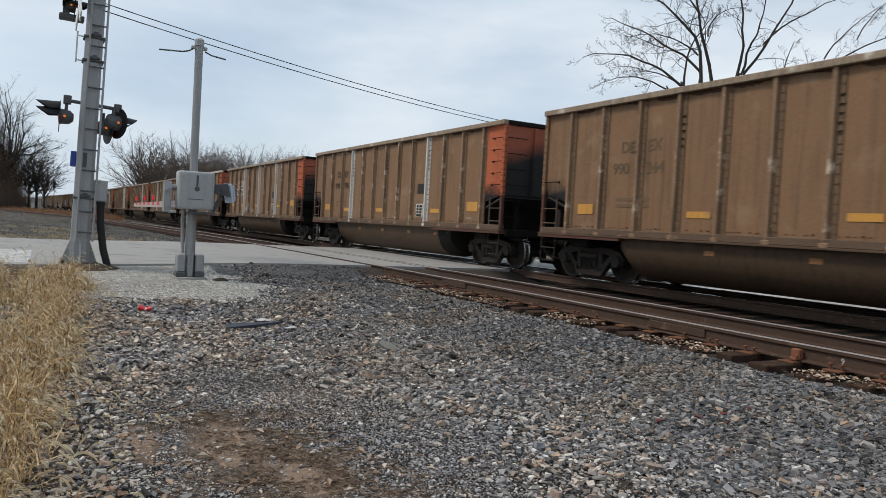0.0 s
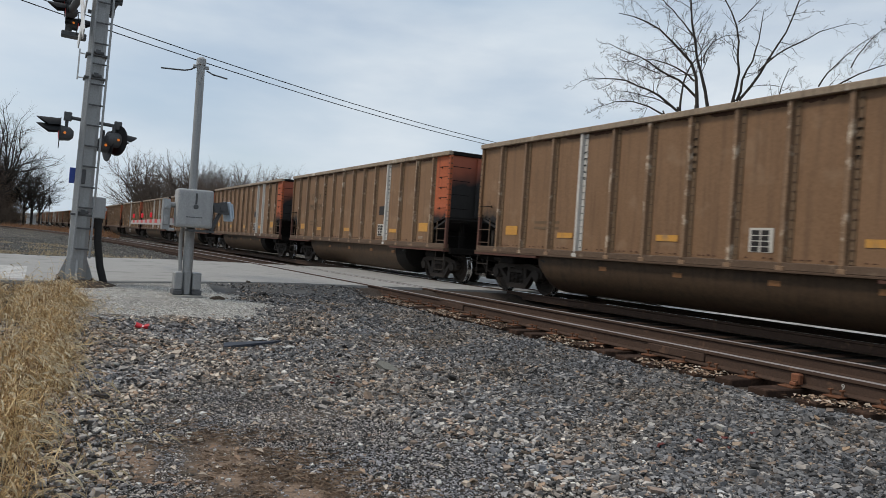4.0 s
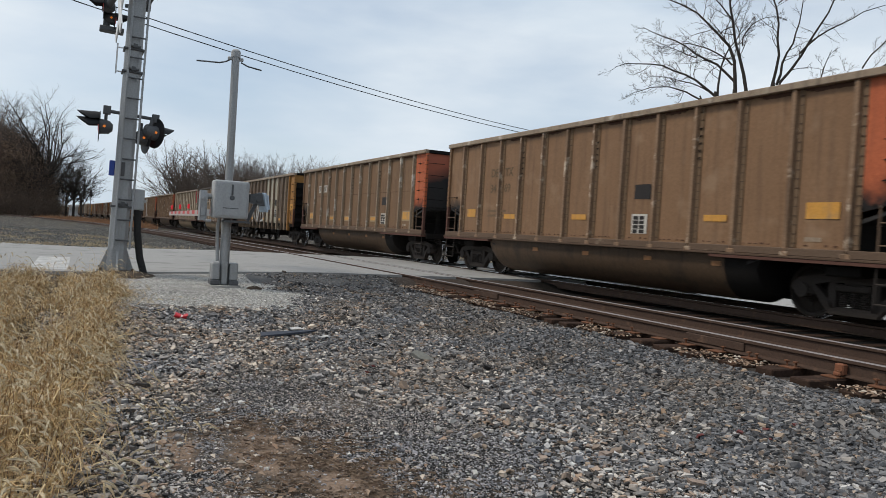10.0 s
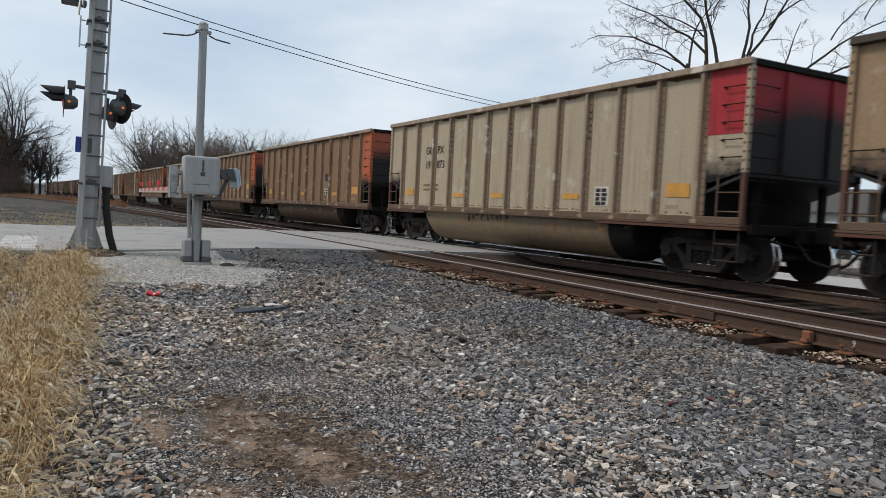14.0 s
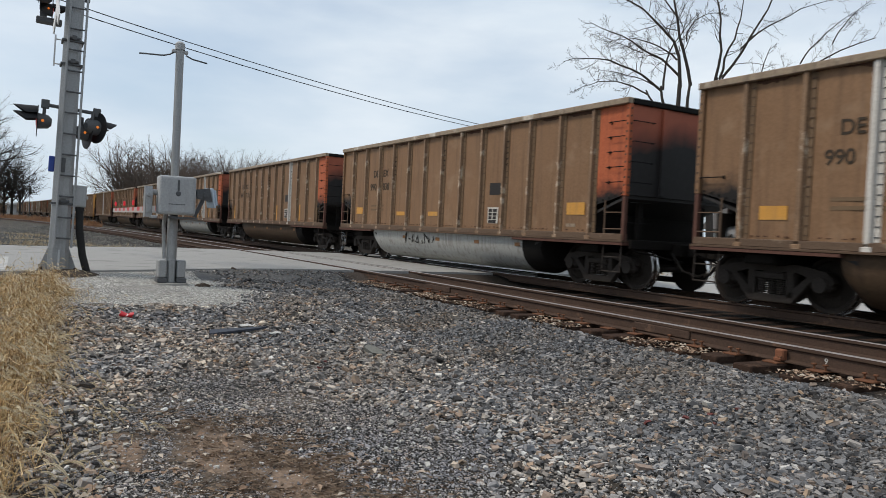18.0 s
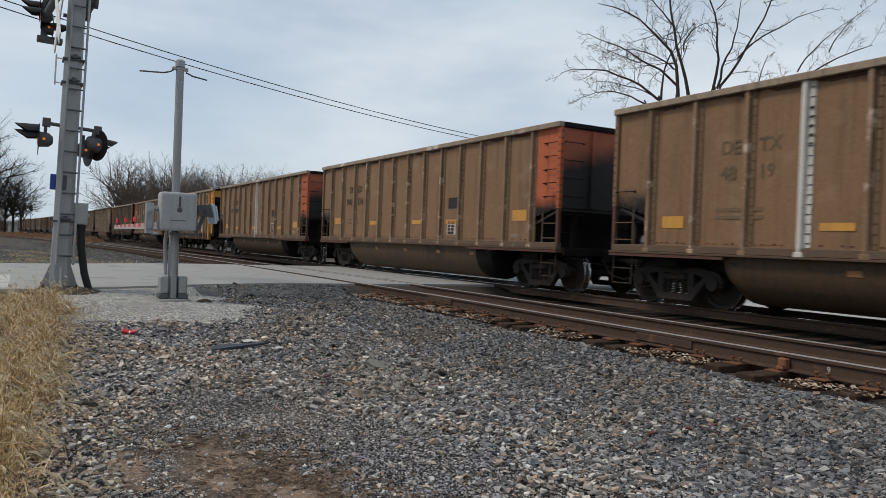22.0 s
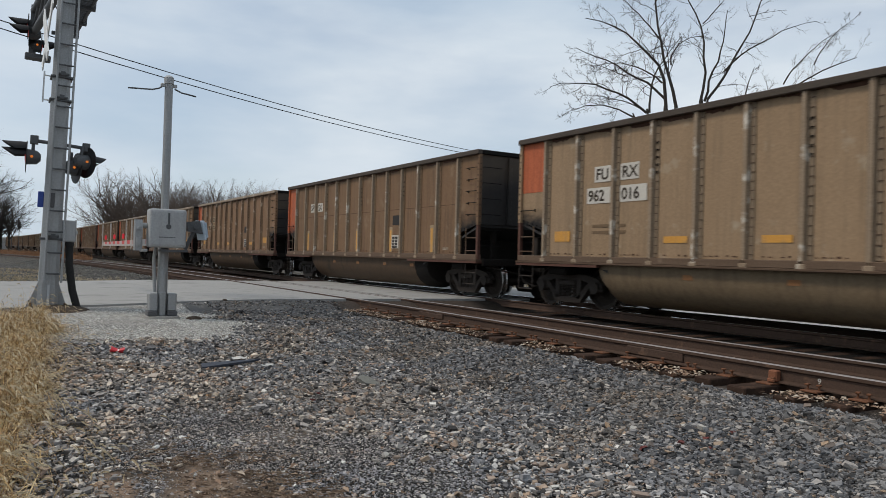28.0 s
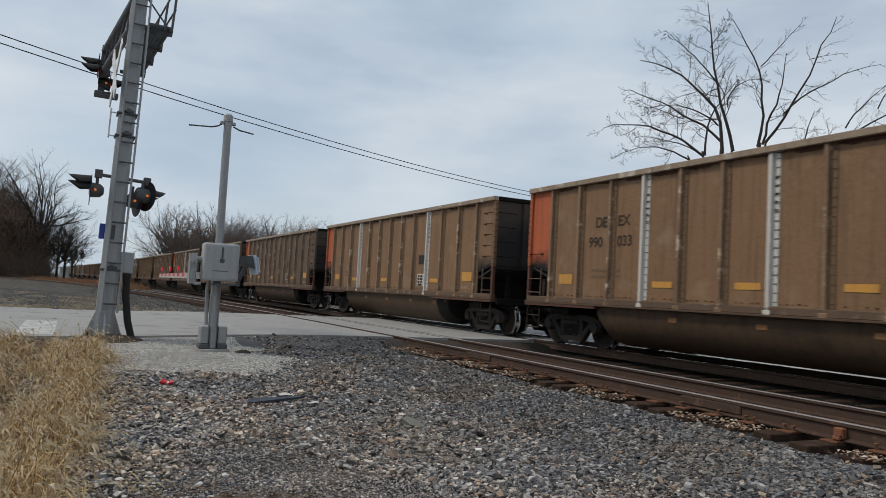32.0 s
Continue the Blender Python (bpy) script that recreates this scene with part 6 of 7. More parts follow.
    for k in range(28):
        x = 0.25 - 0.145 * k
        grate.box(x - 0.012, x + 0.012, 0.22 + 0.055 * (x - 0.3), 0.62 + 0.055 * (x - 0.3), 6.36, 6.40)
    for k in range(5):
        y = 0.26 + 0.08 * k
        grate.tube([(0.25, y, 6.38), (-3.8, y - 0.22, 6.38)], 0.009, 4)
    part("walkway_grating", grate.mesh("walkway_grating", "dark_grey_metal"), m, "open steel walkway grating")
    for k in range(4):
        x = 0.05 - 1.25 * k
        y = 0.055 * x
        s = Shape()
        s.box(x - 0.035, x + 0.035, 0.10 + y, 0.68 + y, 6.27, 6.35, 0.005)
        s.tube([(x, 0.66 + y, 6.3), (x, 0.70 + y, 7.4)], 0.025, 8)
        s.tube([(x, 0.10 + y, 7.0), (x, 0.66 + y, 6.35)], 0.018, 6)
        part("bracket", s.mesh("bracket", "dark_grey_metal"), m)
    s = Shape()
    for z in (6.85, 7.38):
        s.tube([(0.05, 0.70, z), (-3.7, 0.48, z)], 0.02, 6)
    part("handrail", s.mesh("handrail", "dark_grey_metal"), m)


signal_mast()

# ---- overhead cables ----
for high, slope, bend in ((9.38, 0.073, 0.0017), (9.08, 0.072, 0.0017)):
    pts = []
    for k in range(41):
        u = k / 40
        x, y = -18.5 + (-66.0 + 18.5) * u, -33.5 + (80.0 + 33.5) * u
        pts.append((x, y, high - slope * y + bend * y * y))
    single("overhead_cable", Shape().tube(pts, 0.022, 6), "rubber", "thin black overhead cable sagging across the road", "cable", group="overhead cables")


# ---- far signals ----
def far_signal(x, y, h):
    s = thing("railway_signal", "far black railway signal head on a mast", "railway signal", "far signals", pose(x, y, -0.3))
    part("mast", Shape().tube([(0, 0, 0), (0, 0, h - 1.0)], 0.09, 8).mesh("mast", "dark_grey_metal"), s)
    part("signal_head", Shape().box(-0.2, 0.2, -0.35, 0.35, h - 1.9, h, 0.05).mesh("signal_head", "black_metal"), s)
    for k in range(3):
        part("lens_hood", Shape().tube([(0.2, 0, h - 0.35 - 0.6 * k), (0.5, 0, h - 0.35 - 0.6 * k)], 0.16, 10).mesh("lens_hood", "black_metal"), s)


far_signal(-232, 1.2, 8.2)
far_signal(-232, 2.9, 7.9)


# ---- litter on the ground ----
def litter():
    z = ground_z(-10.0, 1.24)
    # a crushed can: dented body, white band, bare rims
    def can_ring(x, ry, rz, lift):
        return [(x + 0.008 * math.sin(3 * q), ry * math.cos(q), lift + rz * math.sin(q)) for q in (2 * math.pi * j / 16 for j in range(16))]
    rows = [can_ring(-0.075, 0.022, 0.022, 0.028), can_ring(-0.068, 0.031, 0.029, 0.03), can_ring(-0.03, 0.036, 0.02, 0.026), can_ring(0.0, 0.034, 0.014, 0.022), can_ring(0.012, 0.035, 0.015, 0.023), can_ring(0.035, 0.033, 0.024, 0.03), can_ring(0.066, 0.029, 0.028, 0.034), can_ring(0.073, 0.02, 0.02, 0.034)]
    s = Shape()
    s.v = [q for r in rows for q in r]
    for i in range(len(rows) - 1):
        for j in range(16):
            k = (j + 1) % 16
            s.f.append((i * 16 + j, i * 16 + k, (i + 1) * 16 + k, (i + 1) * 16 + j))
            s.k.append(2 if i in (0, 6) else 1 if i == 3 else 0)
    s.f += [tuple(range(16)), tuple(range(112, 128))]
    s.k += [2, 2]
    thing("drink_can", "crushed red drink can with a white band on gravel", "litter", "", pose(-10.35, 1.28, ground_z(-10.35, 1.28) + 0.02, 0, 4, 55), s.mesh("drink_can", "red_plastic", "sign_white", "galvanised", smooth=50)).scale = (1.35, 1.35, 1.35)
    # crumpled paper beside the board
    for x, y, size, seed in ((-9.62, 2.62, 0.11, 1), (-9.12, 2.86, 0.07, 2), (-9.5, 2.45, 0.05, 3)):
        rng = random.Random(seed)
        s = Shape()
        n = 5
        vs = [(size * (i / (n - 1) - 0.5) * 2 + rng.uniform(-0.2, 0.2) * size, size * (j / (n - 1) - 0.5) * 1.3 + rng.uniform(-0.2, 0.2) * size, rng.uniform(0.0, 0.45) * size) for i in range(n) for j in range(n)]
        s.add(vs, [(i * n + j, (i + 1) * n + j, (i + 1) * n + j + 1, i * n + j + 1) for i in range(n - 1) for j in range(n - 1)])
        single("paper_scrap", s, "grey_paper", "crumpled dirty white paper scrap lying on gravel", "litter", at=pose(x, y, ground_z(x, y) + 0.02, 0, 0, 40 * seed))
    s = Shape()
    s.prism([(-0.36, -0.09), (0.30, -0.02), (0.42, 0.03), (0.05, 0.08), (-0.30, 0.12)], "z", 0.0, 0.025)
    single("plastic_sheet", s, "slate_board", "dark blue-grey scrap board lying on gravel", "litter", at=pose(-9.30, 2.42, ground_z(-9.3, 2.42) + 0.03, 4, -3, 95))
    s = Shape()
    s.prism([(-0.13, -0.03), (-0.02, -0.085), (0.12, -0.02), (0.14, 0.02), (0.0, 0.075), (-0.10, 0.05)], "z", 0.0, 0.04)
    single("flat_rock", s, "flat_stone", "flat grey-green stone tilted in the gravel", "stone", at=pose(-7.8, 3.62, ground_z(-7.8, 3.62) + 0.04, 24, 20, 70))


litter()


def soil_mound(x, y, r, h, seed, label):
    rng = random.Random(seed)
    s = Shape()
    n, rings = 28, 5
    vs = [(0, 0, h)]
    for i in range(1, rings + 1):
        for k in range(n):
            a = 2 * math.pi * k / n
            q = r * i / rings * (1 + 0.22 * noise.noise((math.cos(a) * 1.5, math.sin(a) * 1.5, seed)))
            px, py = q * math.cos(a), q * math.sin(a)
            vs.append((px, py, h * (1 - (i / rings) ** 2) + rng.uniform(-0.012, 0.012) + ground_z(x + px, y + py) - ground_z(x, y) - (0.03 if i == rings else 0)))
    fs = [(0, 1 + k, 1 + (k + 1) % n) for k in range(n)]
    fs += [(1 + i * n + k, 1 + (i + 1) * n + k, 1 + (i + 1) * n + (k + 1) % n, 1 + i * n + (k + 1) % n) for i in range(rings - 1) for k in range(n)]
    s.add(vs, fs)
    single("soil_mound", s, "dark_soil", label, "soil", at=pose(x, y, ground_z(x, y) + 0.012))


soil_mound(MX + 0.25, MY + 0.05, 0.75, 0.10, 3, "dark brown soil heaped round the signal mast's foot")
soil_mound(GX + 0.35, GY + 0.50, 0.16, 0.05, 5, "dark clod of earth beside the gate mast")


# ---- beyond the train ----
def far_house(x, y, turn):
    h = thing("house", "low pale house with white-framed windows behind the tracks", "house", at=pose(x, y, -0.45, 0, 0, turn))
    part("wall", Shape().box(-6, 6, 0, 7, 0, 2.7).mesh("wall", "house_siding"), h, "pale siding wall")
    part("roof", Shape().prism([(-0.5, 2.7), (7.5, 2.7), (3.5, 4.5)], "x", -6.4, 6.4).mesh("roof", "shingle"), h, "dark shingle roof")
    for wx in (-4.2, -1.4, 3.2):
        w = part("window", Shape().box(-0.6, 0.6, -0.05, 0.0, 0.9, 2.1).mesh("window", "sign_white"), h, "white window frame", pose(wx, 0, 0))
        for k in (-1, 1):
            part("pane", Shape().box(k * 0.28 - 0.23, k * 0.28 + 0.23, -0.07, -0.05, 1.0, 2.0).mesh("pane", "dark_glass"), w)
    part("door", Shape().box(-0.45, 0.45, -0.05, 0.0, 0.1, 2.1).mesh("door", "sign_white"), h, "white door", pose(0.9, 0, 0))


def far_car(x, y, turn):
    c = thing("parked_car", "light blue parked car beyond the tracks", "car", at=pose(x, y, -0.40, 0, 0, turn))
    prof = [(-2.1, 0.35), (2.1, 0.35), (2.15, 0.75), (1.2, 0.92), (0.6, 1.38), (-1.1, 1.42), (-1.8, 0.98), (-2.15, 0.9)]
    part("body", Shape().prism(prof, "y", -0.85, 0.85).mesh("body", "car_blue"), c, "light blue body")
    for sg in (-1, 1):
        part("side_window", Shape().prism([(-1.5, 0.98), (1.0, 0.95), (0.55, 1.30), (-1.0, 1.34)], "y", min(sg * 0.852, sg * 0.862), max(sg * 0.852, sg * 0.862)).mesh("side_window", "dark_glass"), c)
        for wx in (-1.35, 1.35):
            part("wheel", Shape().tube([(wx, sg * 0.70, 0.32), (wx, sg * 0.88, 0.32)], 0.32, 16).mesh("wheel", "rubber"), c)


far_house(-33.0, 47.0, 20)
far_house(-58.0, 52.0, 12)
far_car(-20.5, 33.5, 35)
for k in range(7):
    x = -44 + 5.2 * k
    single("fence_post", Shape().box(-0.06, 0.06, -0.06, 0.06, 0, 1.2, 0.01), "dark_grey_metal", "dark post beside the road beyond the tracks", "post", at=pose(x, 26.5 + 0.2 * math.sin(k * 2.0), ground_z(x, 26.5) - 0.02), group="posts beyond the tracks")

# ---- gravel, ballast and litter ----
def in_view(x, y):
    a = math.degrees(math.atan2(x, y))
    ragged = 5.0 + 9.0 * noise.noise((x * 1.7, y * 1.7, 9.0))
    return -99 - max(0.0, ragged) < a < -22 + max(0.0, ragged)


def scatter_stones(name, spots, sizes, material, label, seed, flat=(0.34, 0.70), category="gravel"):
    """Angular stones: cubes with shifted corners, one mesh."""
    rng = np.random.RandomState(seed)
    n = len(spots)
    c = np.array([(x, y, z) for x in (-1, 1) for y in (-1, 1) for z in (-1, 1)], float)
    v = np.repeat(c[None], n, 0) * rng.uniform(0.38, 1.0, (n, 8, 3))
    v *= np.stack([rng.uniform(0.95, 1.55, n), rng.uniform(0.6, 1.0, n), rng.uniform(flat[0], flat[1], n)], 1)[:, None]
    v *= (np.asarray(sizes) / 2)[:, None, None]
    a, t, p = rng.uniform(0, 2 * np.pi, n), rng.normal(0, 0.28, n), rng.normal(0, 0.28, n)
    ca, sa, ct, st, cp, sp = np.cos(a), np.sin(a), np.cos(t), np.sin(t), np.cos(p), np.sin(p)
    x, y, z = v[..., 0].copy(), v[..., 1].copy(), v[..., 2].copy()
    y, z = y * ct[:, None] - z * st[:, None], y * st[:, None] + z * ct[:, None]
    x, z = x * cp[:, None] + z * sp[:, None], -x * sp[:, None] + z * cp[:, None]
    x, y = x * ca[:, None] - y * sa[:, None], x * sa[:, None] + y * ca[:, None]
    v = np.stack([x, y, z], -1) + np.asarray(spots)[:, None]
    quads = np.array([(0, 1, 3, 2), (4, 6, 7, 5), (0, 4, 5, 1), (2, 3, 7, 6), (1, 5, 7, 3)])
    f = (quads[None] + 8 * np.arange(n)[:, None, None]).reshape(-1)
    me = bpy.data.meshes.new(name)
    me.vertices.add(8 * n)
    me.vertices.foreach_set("co", v.reshape(-1))
    me.loops.add(len(f))
    me.loops.foreach_set("vertex_index", f)
    me.polygons.add(5 * n)
    me.polygons.foreach_set("loop_start", np.arange(0, 20 * n, 4))
    me.polygons.foreach_set("use_smooth", [False] * (5 * n))
    me.update(calc_edges=True)
    me.materials.append(MATS[material])
    return thing(name, label, category, mesh=me, kind="stuff")


def road_here(x, y):
    return ROAD_FAR - 1.5 < x < ROAD_NEAR + 0.05


def bed_z(x, y):
    return ground_z(x, y) + 0.02 * noise.noise((x * 0.9, y * 0.9, 0))


def trodden(x, y):
    """Nearly one where the gravel is ground fine by wheels, nought where it lies coarse."""
    d = math.hypot((x + 4.9) / 2.3, (y - 1.65) / 1.05)
    return ease(1.25, 0.75, d + 0.35 * noise.noise((x * 0.9, y * 0.9, 11)))


def earthy(x, y):
    """Bare patches of brown earth."""
    return any(math.hypot((x - cx) / rx, (y - cy) / ry) + 0.5 * noise.noise((x * 3, y * 3, 1)) < 0.9 for cx, cy, rx, ry in ((-4.75, 1.15, 0.75, 0.30), (-4.05, 1.45, 0.55, 0.26), (-5.1, 0.62, 0.55, 0.16), (-3.7, 0.75, 0.35, 0.2)))


def build_gravel():
    rng = random.Random(5)
    ballast, bs, coarse, cs = [], [], [], []
    for _ in range(400000):
        x = -16.2 + 17.5 * rng.random()
        a = near_rail(x)
        wide = 3.18 + 3.2 * ease(-4.6, -7.0, x)
        y = a - 0.52 - wide * rng.random() ** 1.1
        d = math.hypot(x, y)
        if not in_view(x, y) or road_here(x, y) or rng.random() > max(0.35, 1.45 - d / 10.5):
            continue
        u = (y - (a - 0.52 - wide)) / 1.7 + 0.5 * noise.noise((x * 0.7, y * 0.7, 5))
        if rng.random() > 0.15 + u or trodden(x, y) > rng.random() or pale_depth(x, y) > rng.uniform(-0.1, 0.12):
            continue
        if x < -14.25 and y > 3.0 and rng.random() < 0.75:
            continue
        s = min(0.10, rng.lognormvariate(-3.74, 0.40)) * (1.0 + 0.2 * clamp01((d - 7) / 6))
        spot = (x, y, bed_z(x, y) + s * rng.uniform(-0.10, 0.45) + (0.03 if x < -14.3 and y > 3.1 else 0.0))
        if u < 1.1 + rng.gauss(0, 0.35) and not (x > -5.6 and y > 3.3 + rng.gauss(0, 0.4)):
            coarse.append(spot)
            cs.append(s)
        else:
            ballast.append(spot)
            bs.append(s)
    scatter_stones("ballast_stones", ballast, bs, "ballast", "angular grey ballast stones with brown and pale ones", 1, category="ballast")
    ballast, bs = [], []
    for _ in range(6000):
        x = -16.2 + 18 * rng.random()
        y = near_rail(x) - 0.1 + 3.4 * rng.random()
        if not in_view(x, y) or road_here(x, y):
            continue
        s = rng.uniform(0.03, 0.06)
        ballast.append((x, y, -0.275 + s * rng.uniform(-0.2, 0.3)))
        bs.append(s)
    scatter_stones("trackbed_stones", ballast, bs, "ballast_dark", "dark oily ballast between the tracks", 7, category="ballast")
    ballast, bs = [], []
    for _ in range(15000):
        x = ROAD_FAR - 1.2 - 50 * rng.random() ** 1.6
        y = near_rail(x) - 12.5 + 15.5 * rng.random() ** 0.7
        s = rng.uniform(0.05, 0.11)
        ballast.append((x, y, ground_z(x, y) + s * rng.uniform(-0.1, 0.3)))
        bs.append(s)
    scatter_stones("far_ballast", ballast, bs, "ballast_far", "grey ballast along the track beyond the road", 8, category="ballast")
    # coarse chips between the pale bed and the trodden place
    for _ in range(70000):
        x = -13.2 + 10.6 * rng.random()
        y = -0.4 + 5.0 * rng.random()
        d = math.hypot(x, y)
        if not in_view(x, y) or d < 2.2 or rng.random() > 1.3 - d / 16 or trodden(x, y) > 0.75 * rng.random() or pale_depth(x, y) > rng.uniform(-0.1, 0.12):
            continue
        s = min(0.09, rng.lognormvariate(-3.72, 0.42)) * (1.0 + 0.15 * clamp01((d - 7) / 5))
        coarse.append((x, y, bed_z(x, y) + s * rng.uniform(-0.1, 0.4)))
        cs.append(s)
    # thinner gravel round the place where one stands
    for _ in range(80000):
        x, y = -9.0 + 17.0 * rng.random(), -6.0 + 12.0 * rng.random()
        d = math.hypot(x, y)
        if in_view(x, y) and d > 2.2 or rng.random() > 1.25 - d / 9 or y > near_rail(x) - 0.6 or x < -3.5 and y < 0.6:
            continue
        s = min(0.07, rng.lognormvariate(-3.3, 0.3))
        coarse.append((x, y, bed_z(x, y) + s * rng.uniform(-0.1, 0.2)))
        cs.append(s)
    scatter_stones("coarse_gravel", coarse, cs, "gravel_grey", "coarse grey gravel with pale and brown chips", 12)
    # fine grit that the wheels have pressed in
    fine, fs = [], []
    for _ in range(130000):
        x = -8.6 + 7.2 * rng.random()
        y = -0.2 + 4.0 * rng.random()
        d = math.hypot(x, y)
        if not in_view(x, y) or d < 2.1 or rng.random() > 1.5 - d / 7.5 or trodden(x, y) < 0.6 * rng.random() or earthy(x, y) and rng.random() < 0.8:
            continue
        s = min(0.04, rng.lognormvariate(-4.45, 0.36))
        fine.append((x, y, bed_z(x, y) + s * rng.uniform(-0.15, 0.3)))
        fs.append(s)
    scatter_stones("loose_gravel", fine, fs, "gravel_fine", "fine dark grey gravel pressed flat", 2)
    # single pale pebbles
    pale, ps = [], []
    for _ in range(1500):
        x, y = -11.5 + 9.0 * rng.random(), 0.2 + 4.6 * rng.random()
        if noise.noise((x * 0.8, y * 0.8, 21)) < rng.uniform(-0.5, 0.35) or not in_view(x, y) or math.hypot(x, y) < 2.2:
            continue
        s = min(0.06, rng.lognormvariate(-3.75, 0.35))
        pale.append((x, y, bed_z(x, y) + s * 0.3))
        ps.append(s)
    scatter_stones("pale_pebbles", pale, ps, "pebble_pale", "pale rounded pebbles scattered over the gravel", 14, category="stones")
    tan, ts = [], []
    for cx, cy, sx, sy, n in ((-4.0, 5.1, 0.22, 0.25, 20), (-3.95, 5.7, 0.25, 0.2, 8), (-4.4, 4.55, 0.3, 0.2, 18), (-3.7, 4.6, 0.25, 0.25, 12), (-7.4, 3.6, 0.6, 0.5, 40), (-4.6, 3.1, 0.5, 0.4, 30)):
        for _ in range(n):
            x, y = rng.gauss(cx, sx), rng.gauss(cy, sy)
            s = rng.uniform(0.03, 0.07)
            tan.append((x, y, bed_z(x, y) + s * 0.42))
            ts.append(s)
    scatter_stones("tan_stones", tan, ts, "tan_stone", "tan and pale stones lying among the ballast", 4, category="stones")
    white, ws = [], []
    for _ in range(20000):
        x = -16.2 + 5.2 * rng.random()
        y = 0.0 + 3.8 * rng.random()
        if pale_depth(x, y) < rng.uniform(-0.35, 0.1):
            continue
        s = rng.uniform(0.012, 0.034)
        white.append((x, y, ground_z(x, y) + s * rng.uniform(0.1, 0.45)))
        ws.append(s)
    scatter_stones("pale_gravel", white, ws, "gravel_white", "pale limestone gravel round the gate mast", 3)
    bed = Shape()
    step = 0.12
    for i in range(44):
        for j in range(34):
            x, y = -16.3 + step * i, -0.1 + step * j
            if pale_depth(x + step / 2, y + step / 2) > 0.05 * noise.noise((x * 9, y * 9, 0)):
                bed.add([(p, q, bed_z(p, q) + 0.012) for p, q in ((x, y), (x + step, y), (x + step, y + step), (x, y + step))], [(0, 1, 2, 3)])
    single("pale_gravel_bed", bed, "pale_bed", "bed of pale crushed limestone round the gate mast", "gravel", kind="stuff")


def pale_depth(x, y):
    """Above nought inside the patch of pale gravel."""
    edge = 3.4 + 0.5 * noise.noise((x * 1.2, 0, 0)) - 0.25 * max(0, x + 12.5)
    return min(edge - y, -11.4 + 0.6 * noise.noise((0, y * 1.5, 4)) - x)


build_gravel()


def flakes(name, spots, size, material, label, seed, category):
    """Curled dead leaves: two bent quads each."""
    rng = random.Random(seed)
    s = Shape()
    for x, y, z in spots:
        a, r = rng.uniform(0, 6.28), size * rng.uniform(0.6, 1.3)
        u, w = Vector((math.cos(a), math.sin(a), rng.uniform(-0.3, 0.3))) * r, Vector((-math.sin(a), math.cos(a), rng.uniform(-0.3, 0.5))) * r * 0.5
        c = Vector((x, y, z))
        s.add([c - u, c - w * 0.9 + Vector((0, 0, r * 0.3)), c + u, c + w + Vector((0, 0, r * 0.35)), c + Vector((0, 0, r * 0.05))], [(0, 1, 4), (1, 2, 4), (2, 3, 4), (3, 0, 4)])
    me = bpy.data.meshes.new(name)
    me.from_pydata(s.v, [], s.f)
    me.materials.append(MATS[material])
    return thing(name, label, category, mesh=me, kind="stuff")


def build_leaves():
    rng = random.Random(15)
    spots = []
    for _ in range(3000):
        x = -15.5 + 15 * rng.random()
        y = near_rail(x) - 0.62 + 0.55 * rng.random()
        if noise.noise((x * 1.1, y, 7)) < -0.1:
            continue
        spots.append((x, y, -0.215 + 0.02 * rng.random()))
    for _ in range(260):
        x = -15.5 + 15 * rng.random()
        y = near_rail(x) + 0.1 + 3 * rng.random()
        spots.append((x, y, -0.21))
    flakes("dead_leaves", spots, 0.032, "pale_leaf", "dry brown leaves caught along the ties", 3, "leaves")
    spots = []
    for cx, cy, n, spread in ((-4.6, 0.95, 40, 0.35), (-4.1, 1.6, 40, 0.4), (-4.0, 0.35, 70, 0.3), (-5.0, 1.3, 20, 0.4)):
        for _ in range(n):
            x, y = rng.gauss(cx, spread), rng.gauss(cy, spread * 0.6)
            spots.append((x, y, ground_z(x, y) + 0.025))
    for _ in range(260):
        x, y = -12 + 10 * rng.random(), 4.5 * rng.random()
        spots.append((x, y, ground_z(x, y) + 0.03))
    flakes("fallen_leaves", spots, 0.030, "pale_leaf", "scattered fallen leaves on the gravel", 4, "leaves")


build_leaves()


# ---- dry grass ----
def grass_edge(x):
    return -0.03 + 0.085 * (-x - 4.2) + 0.22 * noise.noise((x * 1.3, 2.0, 0)) if x > -12.5 else 0.55


